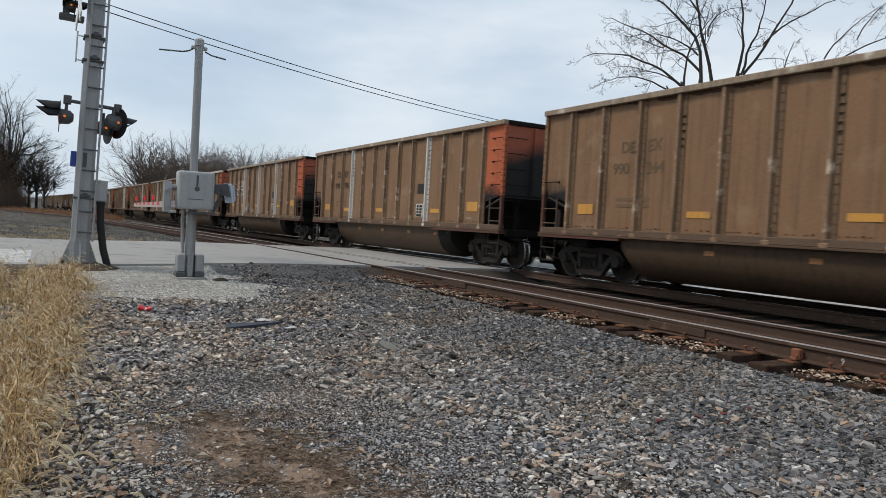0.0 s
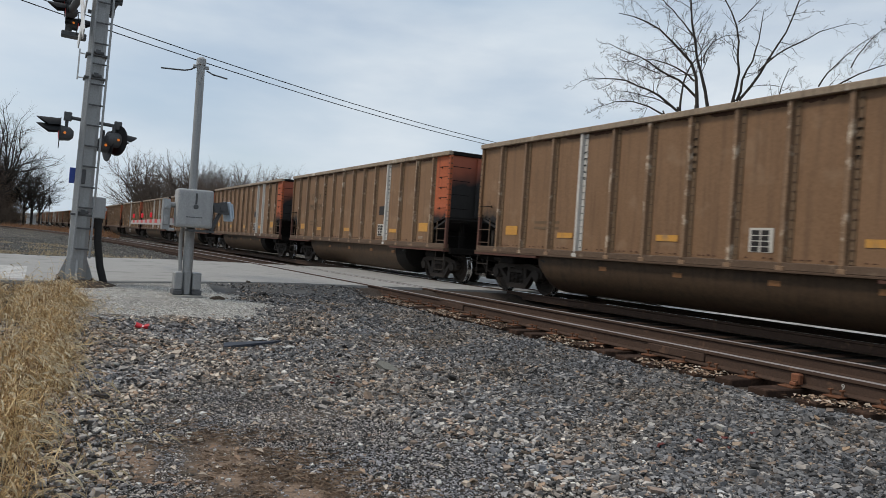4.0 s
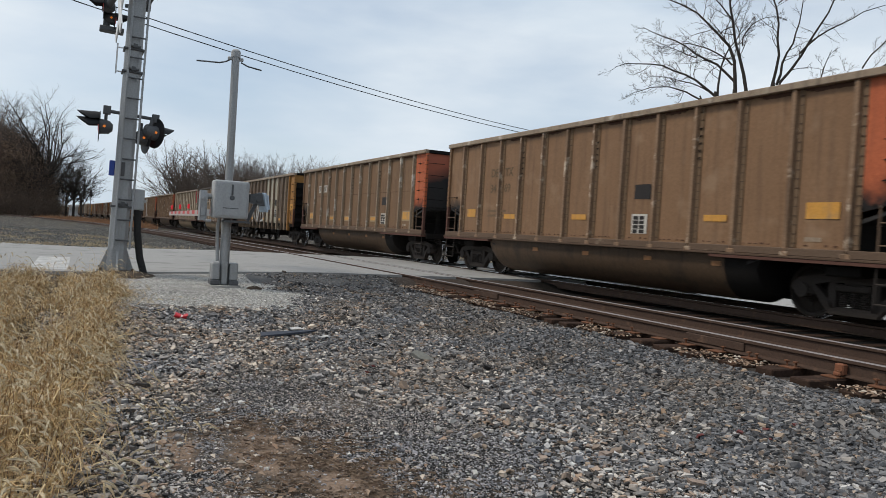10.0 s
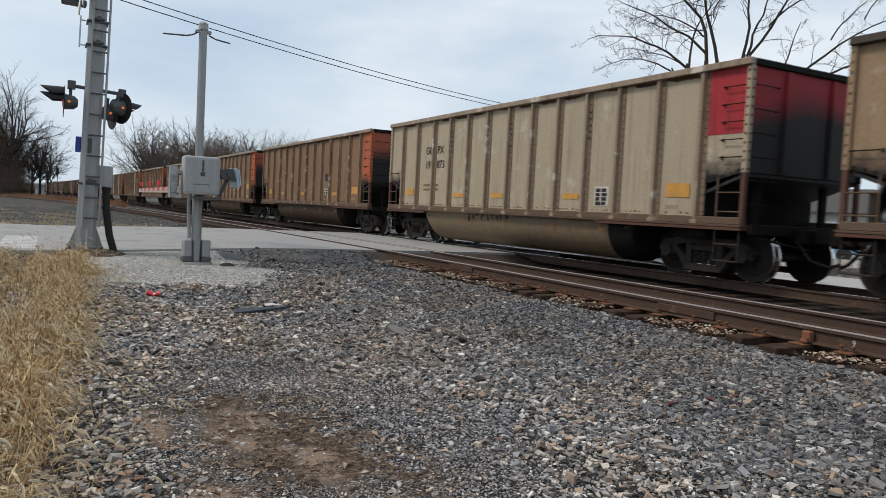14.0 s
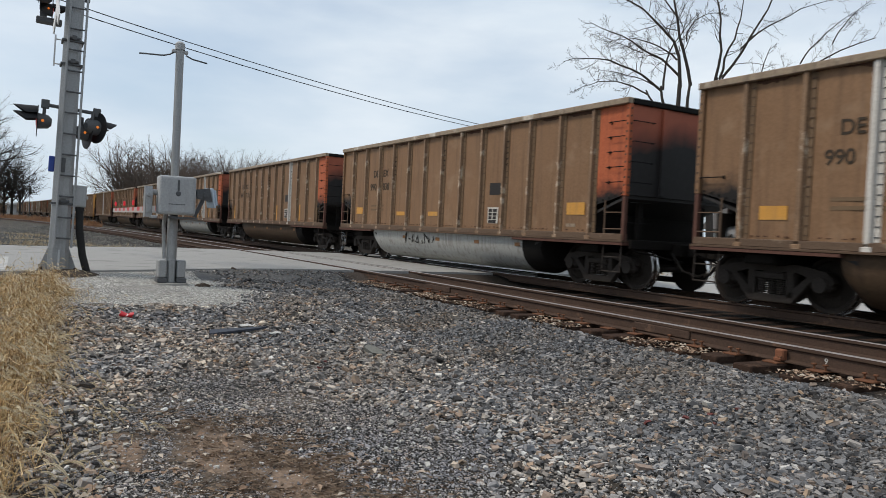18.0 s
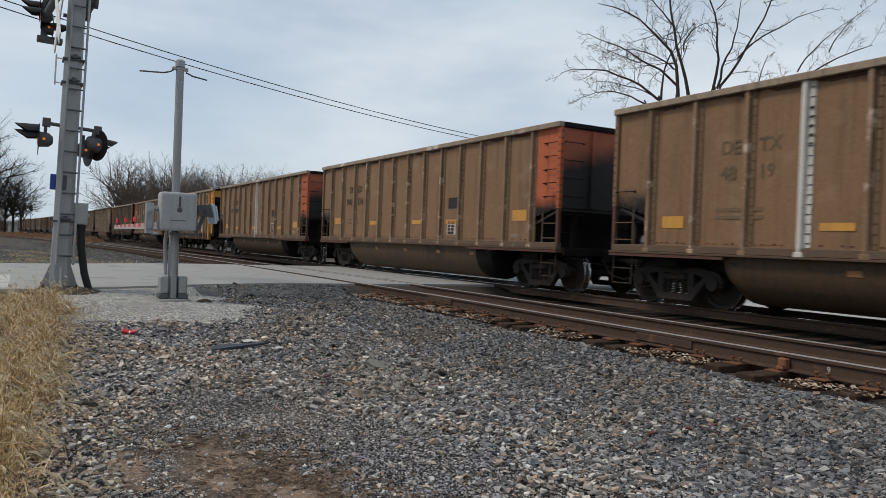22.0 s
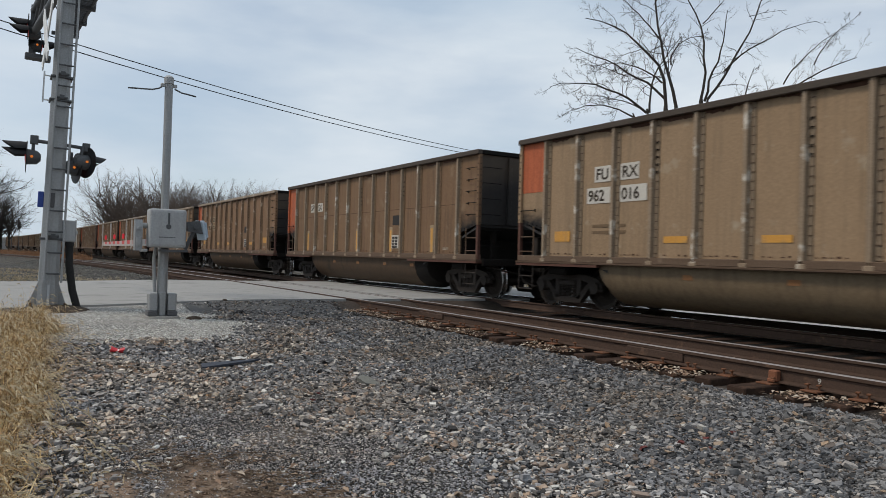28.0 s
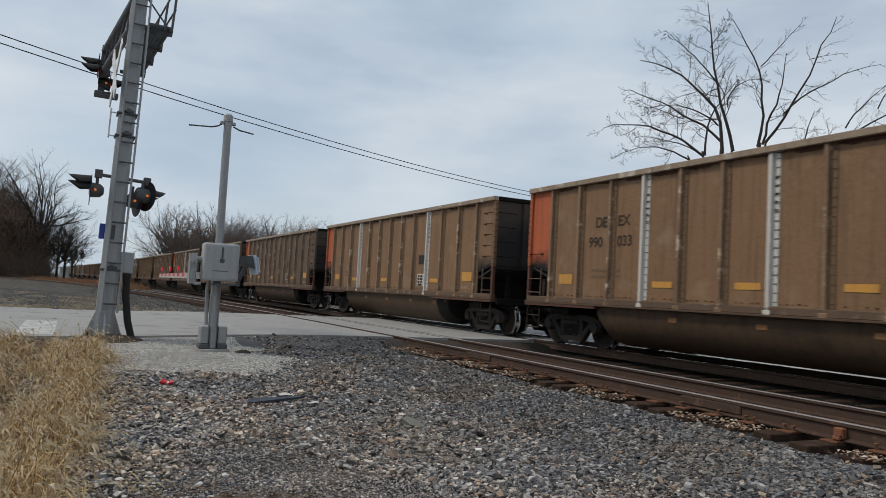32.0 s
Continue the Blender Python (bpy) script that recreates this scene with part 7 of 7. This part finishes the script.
def stems(name, roots, tall, material, label, seed, head=0.7, category="grass", wide=0.0045, leaf=2, fuzz=16, lean_by=0.1, toward=1.5):
    """Bent stems with drooping blades; some end in a bristly seed head."""
    rng = random.Random(seed)
    v, f, k2 = [], [], []

    def strip(pts, w0, w1, side, mat=0):
        n = len(v)
        m = len(pts)
        for i, p in enumerate(pts):
            w = side * (w0 + (w1 - w0) * i / (m - 1))
            v.append(p - w)
            v.append(p + w)
        for i in range(m - 1):
            f.append((n + 2 * i, n + 2 * i + 1, n + 2 * i + 3, n + 2 * i + 2))
            k2.append(mat)
    up = Vector((0, 0, 1))
    for x, y, z in roots:
        h = tall * rng.uniform(0.35, 1.15) * (0.8 + 0.9 * max(-0.35, noise.noise((x * 1.6, y * 1.6, 30)))) * max(0.55, 1.0 - 0.03 * (-x - 4.0) if x > -16 else 1.0)
        a = rng.gauss(0.9, toward)
        lean = abs(rng.gauss(lean_by, 0.45)) * h
        d = Vector((math.cos(a), math.sin(a), 0))
        side = Vector((rng.uniform(-1, 1), rng.uniform(-1, 1), 0)).normalized()
        base = Vector((x, y, z))
        h = math.sqrt(max(h * h - 0.6 * lean * lean, 0.15 * h * h))
        pts = [base, base + d * lean * 0.12 + up * h * 0.4, base + d * lean * 0.45 + up * h * 0.8, base + d * lean + up * h]
        strip(pts, wide * 0.8, wide * 0.35, side)
        for _ in range(leaf):
            k = rng.uniform(0.1, 0.8)
            q = pts[0].lerp(pts[3], k)
            b = rng.uniform(0, 6.28)
            e = Vector((math.cos(b), math.sin(b), 0))
            l = rng.uniform(0.10, 0.34) * tall / 0.7
            rise = rng.uniform(0.1, 0.6)
            strip([q, q + e * l * 0.35 + up * l * rise * 0.7, q + e * l * 0.7 + up * l * rise * 0.6, q + e * l + up * l * (rise * 0.4 - rng.uniform(0.1, 0.8))], wide * rng.uniform(0.6, 1.3), wide * 0.15, Vector((-e.y, e.x, rng.uniform(-0.6, 0.6))))
        if rng.random() < head:
            tip = pts[3]
            dirn = (d * 1.2 + up * rng.uniform(-0.7, 0.7)).normalized()
            l = rng.uniform(0.05, 0.10)
            o1 = dirn.orthogonal().normalized()
            o2 = dirn.cross(o1)
            mid, end = tip + dirn * l * 0.5 - up * 0.02 * l, tip + dirn * l * 0.9 - up * 0.42 * l
            for o in (o1, o2):
                n = len(v)
                for p, w in ((tip, 0.003), (tip.lerp(mid, 0.6), 0.006), (mid.lerp(end, 0.3), 0.0058), (end, 0.002)):
                    v.append(p - o * w)
                    v.append(p + o * w)
                for i in range(3):
                    f.append((n + 2 * i, n + 2 * i + 1, n + 2 * i + 3, n + 2 * i + 2))
                    k2.append(1)
            for j in range(fuzz):
                t, b = (j + rng.random()) / fuzz, rng.uniform(0, 6.28)
                c = tip.lerp(mid, 2 * t) if t < 0.5 else mid.lerp(end, 2 * t - 1)
                out = (o1 * math.cos(b) + o2 * math.sin(b) + dirn * 0.5) * rng.uniform(0.006, 0.0125)
                w = out.orthogonal().normalized() * 0.0008
                n = len(v)
                v.extend((c - w, c + w, c + out))
                f.append((n, n + 1, n + 2))
                k2.append(1)
    me = bpy.data.meshes.new(name)
    me.from_pydata([tuple(p) for p in v], [], f)
    me.materials.append(MATS[material])
    me.materials.append(MATS["fuzz"])
    me.polygons.foreach_set("material_index", k2)
    return thing(name, label, category, mesh=me, kind="stuff")


def matted_straw():
    """Short brown stalks lying flat in patches."""
    rng = random.Random(12)
    s = Shape()
    for cx, cy, rx, ry, n in ((-4.85, 1.45, 0.42, 0.22, 1500), (-4.25, 1.55, 0.28, 0.2, 1000), (-5.45, 1.1, 0.4, 0.15, 700), (-3.9, 1.1, 0.3, 0.2, 600), (-3.7, 1.75, 0.25, 0.2, 600)):
        for _ in range(n):
            x, y = rng.gauss(cx, rx), rng.gauss(cy, ry)
            if noise.noise((x * 4, y * 4, 2)) < -0.15:
                continue
            a, l = rng.uniform(0, 6.28), rng.uniform(0.02, 0.09)
            z = ground_z(x, y) + 0.02 * noise.noise((x * 0.9, y * 0.9, 0)) + rng.uniform(0.004, 0.022)
            c, q = math.cos(a), math.sin(a)
            w = rng.uniform(0.0012, 0.0028)
            s.add([(x - w * q, y + w * c, z), (x + w * q, y - w * c, z), (x + l * c + w * q, y + l * q, z + rng.uniform(-0.01, 0.012)), (x + l * c - w * q, y + l * q, z + rng.uniform(-0.01, 0.012))], [(0, 1, 2, 3)])
    me = bpy.data.meshes.new("matted_straw")
    me.from_pydata(s.v, [], s.f)
    me.materials.append(MATS["matted"])
    thing("matted_straw", "flattened brown straw on the gravel", "grass", mesh=me, kind="stuff")


def build_grass():
    rng = random.Random(31)
    roots = []
    def put(x, y):
        if math.hypot(x, y) < 2.9 or road_here(x, y) or not -101 < math.degrees(math.atan2(x, y)) < -60:
            return
        roots.append((x, y, ground_z(x, y) - 0.02))
    for _ in range(105):
        cx = -3.2 - 11.2 * rng.random() ** 1.15
        depth = 2.5 * rng.random() ** 1.2
        cy = grass_edge(cx) - 0.05 - depth + 0.18 * noise.noise((cx * 2.1, 5.0, 0))
        r = rng.uniform(0.05, 0.17)
        for _ in range(rng.randint(25, 95)):
            put(rng.gauss(cx, r), rng.gauss(cy, r * 0.8))
    for _ in range(850):
        x = -3.0 - 11.5 * rng.random()
        put(x, grass_edge(x) + abs(rng.gauss(0, 0.14)) - 2.4 * rng.random() ** 0.8)
    stems("dry_grass", roots, 0.52, "straw", "tall straw-coloured foxtail grass, bent and dry", 6, 0.5, wide=0.0034, leaf=4, fuzz=20)
    roots = []
    for _ in range(420):
        x = -4.2 - 9.0 * rng.random()
        put(x, grass_edge(x) - 0.15 - 1.5 * rng.random())
    stems("tall_grass", roots, 0.86, "straw", "taller foxtail stems standing over the grass", 16, 0.9, wide=0.0016, leaf=2, fuzz=26)
    roots = []
    for _ in range(900):
        x = -3.4 - 8.5 * rng.random()
        put(x, grass_edge(x) - 0.02 - 0.75 * rng.random())
    stems("bent_stems", roots, 0.70, "straw", "long straw stems bent out over the gravel", 26, 0.75, wide=0.0032, leaf=2, fuzz=24, lean_by=0.75, toward=0.6)
    roots = []
    for cx, cy, n in ((-4.9, 0.42, 8), (-5.4, 0.5, 5), (-4.4, 0.28, 7), (-6.3, 0.5, 6), (-3.9, 0.12, 8)):
        for _ in range(n):
            x, y = rng.gauss(cx, 0.14), rng.gauss(cy, 0.09)
            roots.append((x, y, ground_z(x, y)))
    stems("foxtail_tufts", roots, 0.30, "straw", "single foxtail stems at the gravel's edge", 9, 0.9, wide=0.0012, leaf=1, fuzz=110)
    matted_straw()
    roots = []
    for _ in range(80):
        cx = -29.5 - 36 * rng.random() ** 1.7
        cy = near_rail(cx) - 3.4 - 9 * rng.random()
        for _ in range(rng.randint(25, 60)):
            x, y = rng.gauss(cx, 0.35), rng.gauss(cy, 0.35)
            roots.append((x, y, ground_z(x, y) - 0.02))
    stems("verge_grass", roots, 0.20, "pale_straw", "clumps of dry grass beyond the road", 13, 0.0, wide=0.012, leaf=5)
    roots = []
    for _ in range(7000):
        x, y = -52 + 50 * rng.random(), 20.9 + 13 * rng.random() ** 1.3
        if noise.noise((x * 0.3, y * 0.4, 6)) > -0.15:
            roots.append((x, y, ground_z(x, y) - 0.02))
    stems("back_grass", roots, 0.30, "pale_straw", "dry grass verge behind the tracks", 17, 0.0, wide=0.012, leaf=3)
    roots = []
    for _ in range(5000):
        x = -85 - 60 * rng.random()
        y = near_rail(x) + 3.0 + 7 * rng.random()
        if y > main_line(x) - 3.0:
            continue
        roots.append((x, y, ground_z(x, y) - 0.02))
    stems("russet_weeds", roots, 0.75, "russet", "russet dry weeds between the tracks", 14, 0.0, wide=0.03)


build_grass()

# ---- bare trees ----
def limb(s, p, d, length, r, level, rng, top, up=0.10, sides=(9, 7, 5, 4, 3, 3), kids=(7, 6, 6, 5, 3), wander=0.16, droop=0.0, shrink=1.0):
    """A crooked tapered limb and the limbs that it bears."""
    n = 7 if level < 2 else 5 if level < 4 else 3
    pts, q, v = [p.copy()], p.copy(), d.normalized()
    for i in range(n):
        v = (v + Vector((rng.gauss(0, wander), rng.gauss(0, wander), rng.gauss(0, wander) + up - droop * i / n))).normalized()
        q = q + v * length / n
        pts.append(q.copy())
    s.tube(pts, r, sides[min(level, 5)], r * 0.22, caps=False)
    if level >= top:
        return
    for k in range(kids[min(level, 4)]):
        t = 0.25 + 0.75 * (k + rng.random()) / kids[min(level, 4)]
        i = min(int(t * n), n - 1)
        base = pts[i].lerp(pts[i + 1], t * n - i)
        along = (pts[i + 1] - pts[i]).normalized()
        out = along.orthogonal().normalized()
        out.rotate(Matrix.Rotation(rng.uniform(0, 6.28), 3, along))
        ang = rng.uniform(0.45, 0.95)
        nd = along * math.cos(ang) + out * math.sin(ang)
        limb(s, base, nd, length * shrink * rng.uniform(0.38, 0.68) * (1.15 - 0.45 * t), max(r * (1 - 0.6 * t) * rng.uniform(0.45, 0.65), 0.005), level + 1, rng, top, up, sides, kids, wander, droop, shrink)


def tree_thing(name, label, at, trunk, crown, group=""):
    t = thing(name, label, "tree", group, at)
    part("trunk", trunk, t, "grey-brown trunk and main limbs")
    part("crown", crown, t, "bare twiggy crown")
    return t


def bough(s, start, a0, a1, length, r, rng, kids, reach, fine):
    """A main limb that bends from one heading to another, both in degrees from upright, with its side limbs."""
    n = 9
    pts, q = [Vector(start)], Vector(start)
    drift = rng.uniform(-0.15, 0.15)
    for i in range(n):
        a = radians(a0 + (a1 - a0) * i / (n - 1) + rng.gauss(0, 4.5))
        q = q + Vector((math.sin(a), drift + rng.gauss(0, 0.08), math.cos(a))) * length / n
        pts.append(q.copy())
    s.tube(pts, r, 8, r * 0.2, caps=False)
    for k in range(kids):
        t = 0.18 + 0.82 * (k + rng.random()) / kids
        i = min(int(t * n), n - 1)
        base, along = pts[i].lerp(pts[i + 1], t * n - i), (pts[i + 1] - pts[i]).normalized()
        turn = rng.choice((-1, 1)) * rng.uniform(25, 65)
        d = Matrix.Rotation(radians(turn), 3, "Y") @ along
        d.y += rng.gauss(0, 0.35)
        limb(s, base, d, length * reach * rng.uniform(0.5, 1.1) * (1.2 - 0.6 * t), max(r * (1 - 0.75 * t) * 0.42, 0.011), 4 - fine, rng, 4, 0.05, sides=(8, 6, 4, 3, 3, 3), kids=(4, 5, 6, 6, 3), wander=0.20, shrink=0.80)


def big_tree(x, y, face, stems_, boughs, seed, kids, reach, fine):
    """A tall bare tree; stems: foot, head, thickness; boughs: side, height, two headings, length, thickness."""
    rng = random.Random(seed)
    trunk, crown = Shape(), Shape()
    for u0, z0, u1, z1, r in stems_:
        pts = [Vector((u0 + (u1 - u0) * k / 6 + 0.06 * math.sin(2 * k), 0.08 * math.sin(k), z0 + (z1 - z0) * k / 6)) for k in range(7)]
        trunk.tube(pts, r * 0.8, 12, r * 0.30)
    for u, z, a0, a1, length, r in boughs:
        bough(crown, (u, 0, z), a0, a1, length, r * 0.66, rng, kids, reach, fine)
    return tree_thing("bare_tree", "tall bare tree with forked grey limbs behind the tracks", pose(x, y, 0, 0, 0, face), trunk.mesh("trunk", "bark", smooth=True), crown.mesh("crown", "bark"), "trees behind the tracks")


big_tree(-26.69, 28.53, 43.0, [(-0.1, -0.5, 0.0, 9.0, 0.32), (0.0, 3.5, 0.5, 9.1, 0.2), (-0.3, 5.0, -0.9, 8.9, 0.18), (-0.6, 6.6, -1.6, 8.7, 0.12)],
         [(0.0, 8.8, -4, -74, 7.1, 0.14), (0.49, 8.9, -14, -8, 7.4, 0.13), (-0.73, 14.2, 30, 22, 1.9, 0.04), (-0.81, 8.7, -4, 45, 4.4, 0.09), (-0.23, 10.2, -44, -100, 3.7, 0.07), (-0.08, 9.4, -47, -66, 5.4, 0.10),
          (-0.94, 8.7, -48, -105, 5.3, 0.10), (-1.57, 8.5, -54, -112, 4.0, 0.07), (0.18, 11.1, 0, 110, 2.6, 0.05), (-0.42, 12.5, -38, -48, 3.7, 0.06), (-1.2, 8.9, -62, -92, 3.4, 0.05), (-1.9, 10.6, -70, -60, 2.6, 0.045)], 5, 15, 0.28, 2)
big_tree(-26.02, 30.46, 40.5, [(0.0, -0.5, -0.05, 9.5, 0.28), (0.05, 6.5, 0.25, 9.6, 0.17)],
         [(-0.15, 9.3, 12, -32, 7.1, 0.11), (0.06, 9.4, 14, 9, 4.8, 0.10), (0.2, 9.5, 27, 20, 7.1, 0.11), (0.99, 10.9, 44, 84, 4.9, 0.075), (0.59, 10.1, 79, 115, 2.2, 0.028), (-0.11, 13.4, 45, 42, 3.1, 0.045), (2.07, 13.6, 80, 96, 1.7, 0.03)], 9, 9, 0.25, 1)
big_tree(-24.4, 34.26, 35.4, [(-2.6, -0.5, -2.2, 7.5, 0.3)],
         [(-2.2, 7.4, 38, 72, 7.2, 0.13), (0.2, 10.5, 30, 55, 3.4, 0.06), (1.6, 11.4, 20, 62, 3.0, 0.05), (-2.2, 7.4, 60, 84, 7.8, 0.12), (-2.2, 7.6, 10, 20, 4.0, 0.10)], 12, 10, 0.28, 2)


def small_tree_meshes(seed, height, spread=0.5, skin="twig_far", limbs=13):
    """A bare tree whose limbs fill a domed crown."""
    rng = random.Random(seed)
    trunk, crown = Shape(), Shape()
    trunk.tube([(0, 0, -0.3), (0.1, 0.05, height * 0.2), (0.05, -0.1, height * 0.40)], height * 0.020, 7, height * 0.013)
    mid, rx, rz = 0.58 * height, spread * 0.62 * height, 0.42 * height
    for k in range(limbs):
        a, tilt = k * 2.4 + rng.uniform(-0.4, 0.4), math.acos(1 - 1.15 * (k + 0.5) / limbs)
        d = Vector((math.cos(a) * math.sin(tilt), math.sin(a) * math.sin(tilt), math.cos(tilt)))
        base = Vector((0.05, 0, height * rng.uniform(0.22, 0.40)))
        goal = Vector((d.x * rx, d.y * rx, mid + d.z * rz)) - base
        limb(crown, base, goal, goal.length * rng.uniform(0.86, 1.0), height * 0.0085, 2, rng, 4, 0.02, sides=(6, 5, 4, 3, 3, 3), kids=(5, 5, 9, 8, 3), wander=0.15, shrink=0.72)
    return trunk.mesh("trunk", "bark", smooth=True), crown.mesh("crown", skin)


FAR = [small_tree_meshes(40 + k, 12.0, 0.55 + 0.08 * k) for k in range(5)]


def far_wood():
    rng = random.Random(77)
    for k in range(60):
        u = k / 59
        x = -205 + 110 * u + rng.uniform(-6, 6)
        y = 20 + 8 * u + rng.uniform(0, 16)
        m = rng.choice(FAR)
        h = rng.uniform(0.95, 1.42) * math.hypot(x, y) / 160.0
        t = tree_thing("far_tree", "bare brown tree in the far wood", pose(x, y, -0.4, 0, 0, rng.uniform(0, 360)), *m, "far wood")
        t.scale = (h, h, h)
    for k in range(46):
        x = -172 + rng.uniform(-12, 12)
        y = -7.0 - 18 * rng.random()
        m = rng.choice(FAR)
        h = (rng.uniform(1.0, 1.5) if k % 6 else 2.05) * (0.72 if y > -9.5 else 1.0)
        t = tree_thing("thicket_tree", "dense dark bare tree at the thicket by the curve", pose(x, y, -0.4, 0, 0, rng.uniform(0, 360)), *m, "thicket by the curve")
        t.scale = (h, h, h)


far_wood()


def thicket(name, cx, cy, rx, ry, h, n, seed, material, label):
    """Tangled shoots of undergrowth."""
    rng = random.Random(seed)
    s = Shape()
    for _ in range(n):
        a, r = rng.uniform(0, 6.28), math.sqrt(rng.random())
        p = Vector((cx + rx * r * math.cos(a), cy + ry * r * math.sin(a), -0.5))
        d = Vector((rng.gauss(0, 0.3), rng.gauss(0, 0.3), 1))
        limb(s, p, d, h * rng.uniform(0.5, 1.1) * (1.1 - 0.5 * r), 0.03, 3, rng, 4, 0.05, kids=(5, 5, 6, 12, 3), wander=0.28)
    return thing(name, label, "undergrowth", mesh=s.mesh(name, material), kind="stuff")


def bush_leaves():
    """Withered leaves that still hang in the thicket."""
    rng = random.Random(19)
    s = Shape()
    for _ in range(1750):
        a, r = rng.uniform(0, 6.28), math.sqrt(rng.random())
        cx, cy = -168 + 14 * r * math.cos(a), -14.0 + 10.5 * r * math.sin(a)
        cz = rng.uniform(0.3, 17.0) * (1.08 - 0.40 * r) * (1.0 - 0.45 * clamp01((cy + 9.0) / 6.0))
        for _ in range(45):
            x, y, z = rng.gauss(cx, 0.9), rng.gauss(cy, 0.9), abs(rng.gauss(cz, 0.8))
            u = Vector((rng.gauss(0, 1), rng.gauss(0, 1), rng.gauss(0, 1))).normalized() * rng.uniform(0.08, 0.2)
            w = u.orthogonal().normalized() * 0.09
            c = Vector((x, y, z))
            s.add([c - u, c + w, c + u, c - w], [(0, 1, 2, 3)])
    me = bpy.data.meshes.new("withered_leaves")
    me.from_pydata(s.v, [], s.f)
    me.materials.append(MATS["withered"])
    thing("withered_leaves", "withered brown leaves hanging in the thicket", "leaves", mesh=me, kind="stuff")


bush_leaves()
round_tree = small_tree_meshes(61, 12.0, 0.62, "bark", 20)
t = tree_thing("thicket_tree", "tall round-crowned bare tree over the thicket", pose(-164, -6.2, -0.4, 0, 0, 40), *round_tree, "thicket by the curve")
t.scale = (2.05, 2.05, 2.05)
for x, y, h in ((-166, -0.9, 1.15), (-167, -2.2, 1.05), (-164, 0.4, 0.9), (-170, -4.6, 1.3), (-162, -8.5, 1.3), (-169, -11.5, 1.45), (-166, -14.5, 1.55), (-170, -18.0, 1.65), (-165, -21.0, 1.6)):
    t = tree_thing("thicket_tree", "dense dark bare tree at the thicket by the curve", pose(x, y, -0.4, 0, 0, 30 * y), *round_tree, "thicket by the curve")
    t.scale = (h, h, h)
thicket("undergrowth", -168, -11.6, 14, 8.6, 8.5, 1300, 3, "twig_brown", "tangled brown undergrowth by the curve")
thicket("brush", -150, 26, 52, 7, 5.0, 420, 4, "twig_far", "low grey-brown brush below the far wood")

# ---- distance beyond the crossing ----
s = Shape()
s.box(-320, -285, -3.0, 9.0, -0.4, 3.0)
s.prism([(-4.0, 3.0), (10.0, 3.0), (3.0, 4.6)], "x", -322, -283)
single("far_shed", s, "sign_white", "pale low shed far down the line", "shed")

# ---- motion ----
def train_at(t):
    """How far car number 0 has come along the line."""
    return 15.62 * t - 6.931 - 0.14379 * t + 0.0046525 * t * t - 9.305e-6 * t ** 3 + 0.0005 * max(0.0, t - 8.0) ** 2


def on_line(x):
    """The train's track: straight near the crossing, a wide curve far off."""
    k = -0.2583e-3
    xx = min(x, 0.0)
    return pose(x, 11.863 + 0.5 * k * xx * xx, 0, 0, 0, math.degrees(math.atan(k * xx)))


def motions():
    for number, car in TRAIN:
        walk(car, [(t, on_line(train_at(t) - CAR * number)) for t in range(0, 33, 2)])
    for x, wheels in AXLES.items():
        lead = wheels[0]
        rows = []
        for n in range(0, 961):
            t = n / 30
            rows.append((t, pose(x, 0, 0.457) @ Matrix.Rotation((train_at(t) - train_at(0)) / 0.457, 4, "Y")))
        walk(lead, rows)
        for w in wheels[1:]:
            w.rotation_mode = "QUATERNION"
            keys = w.animation_data_create()
            keys.action = lead.animation_data.action
            keys.action_slot = lead.animation_data.action_slot


motions()
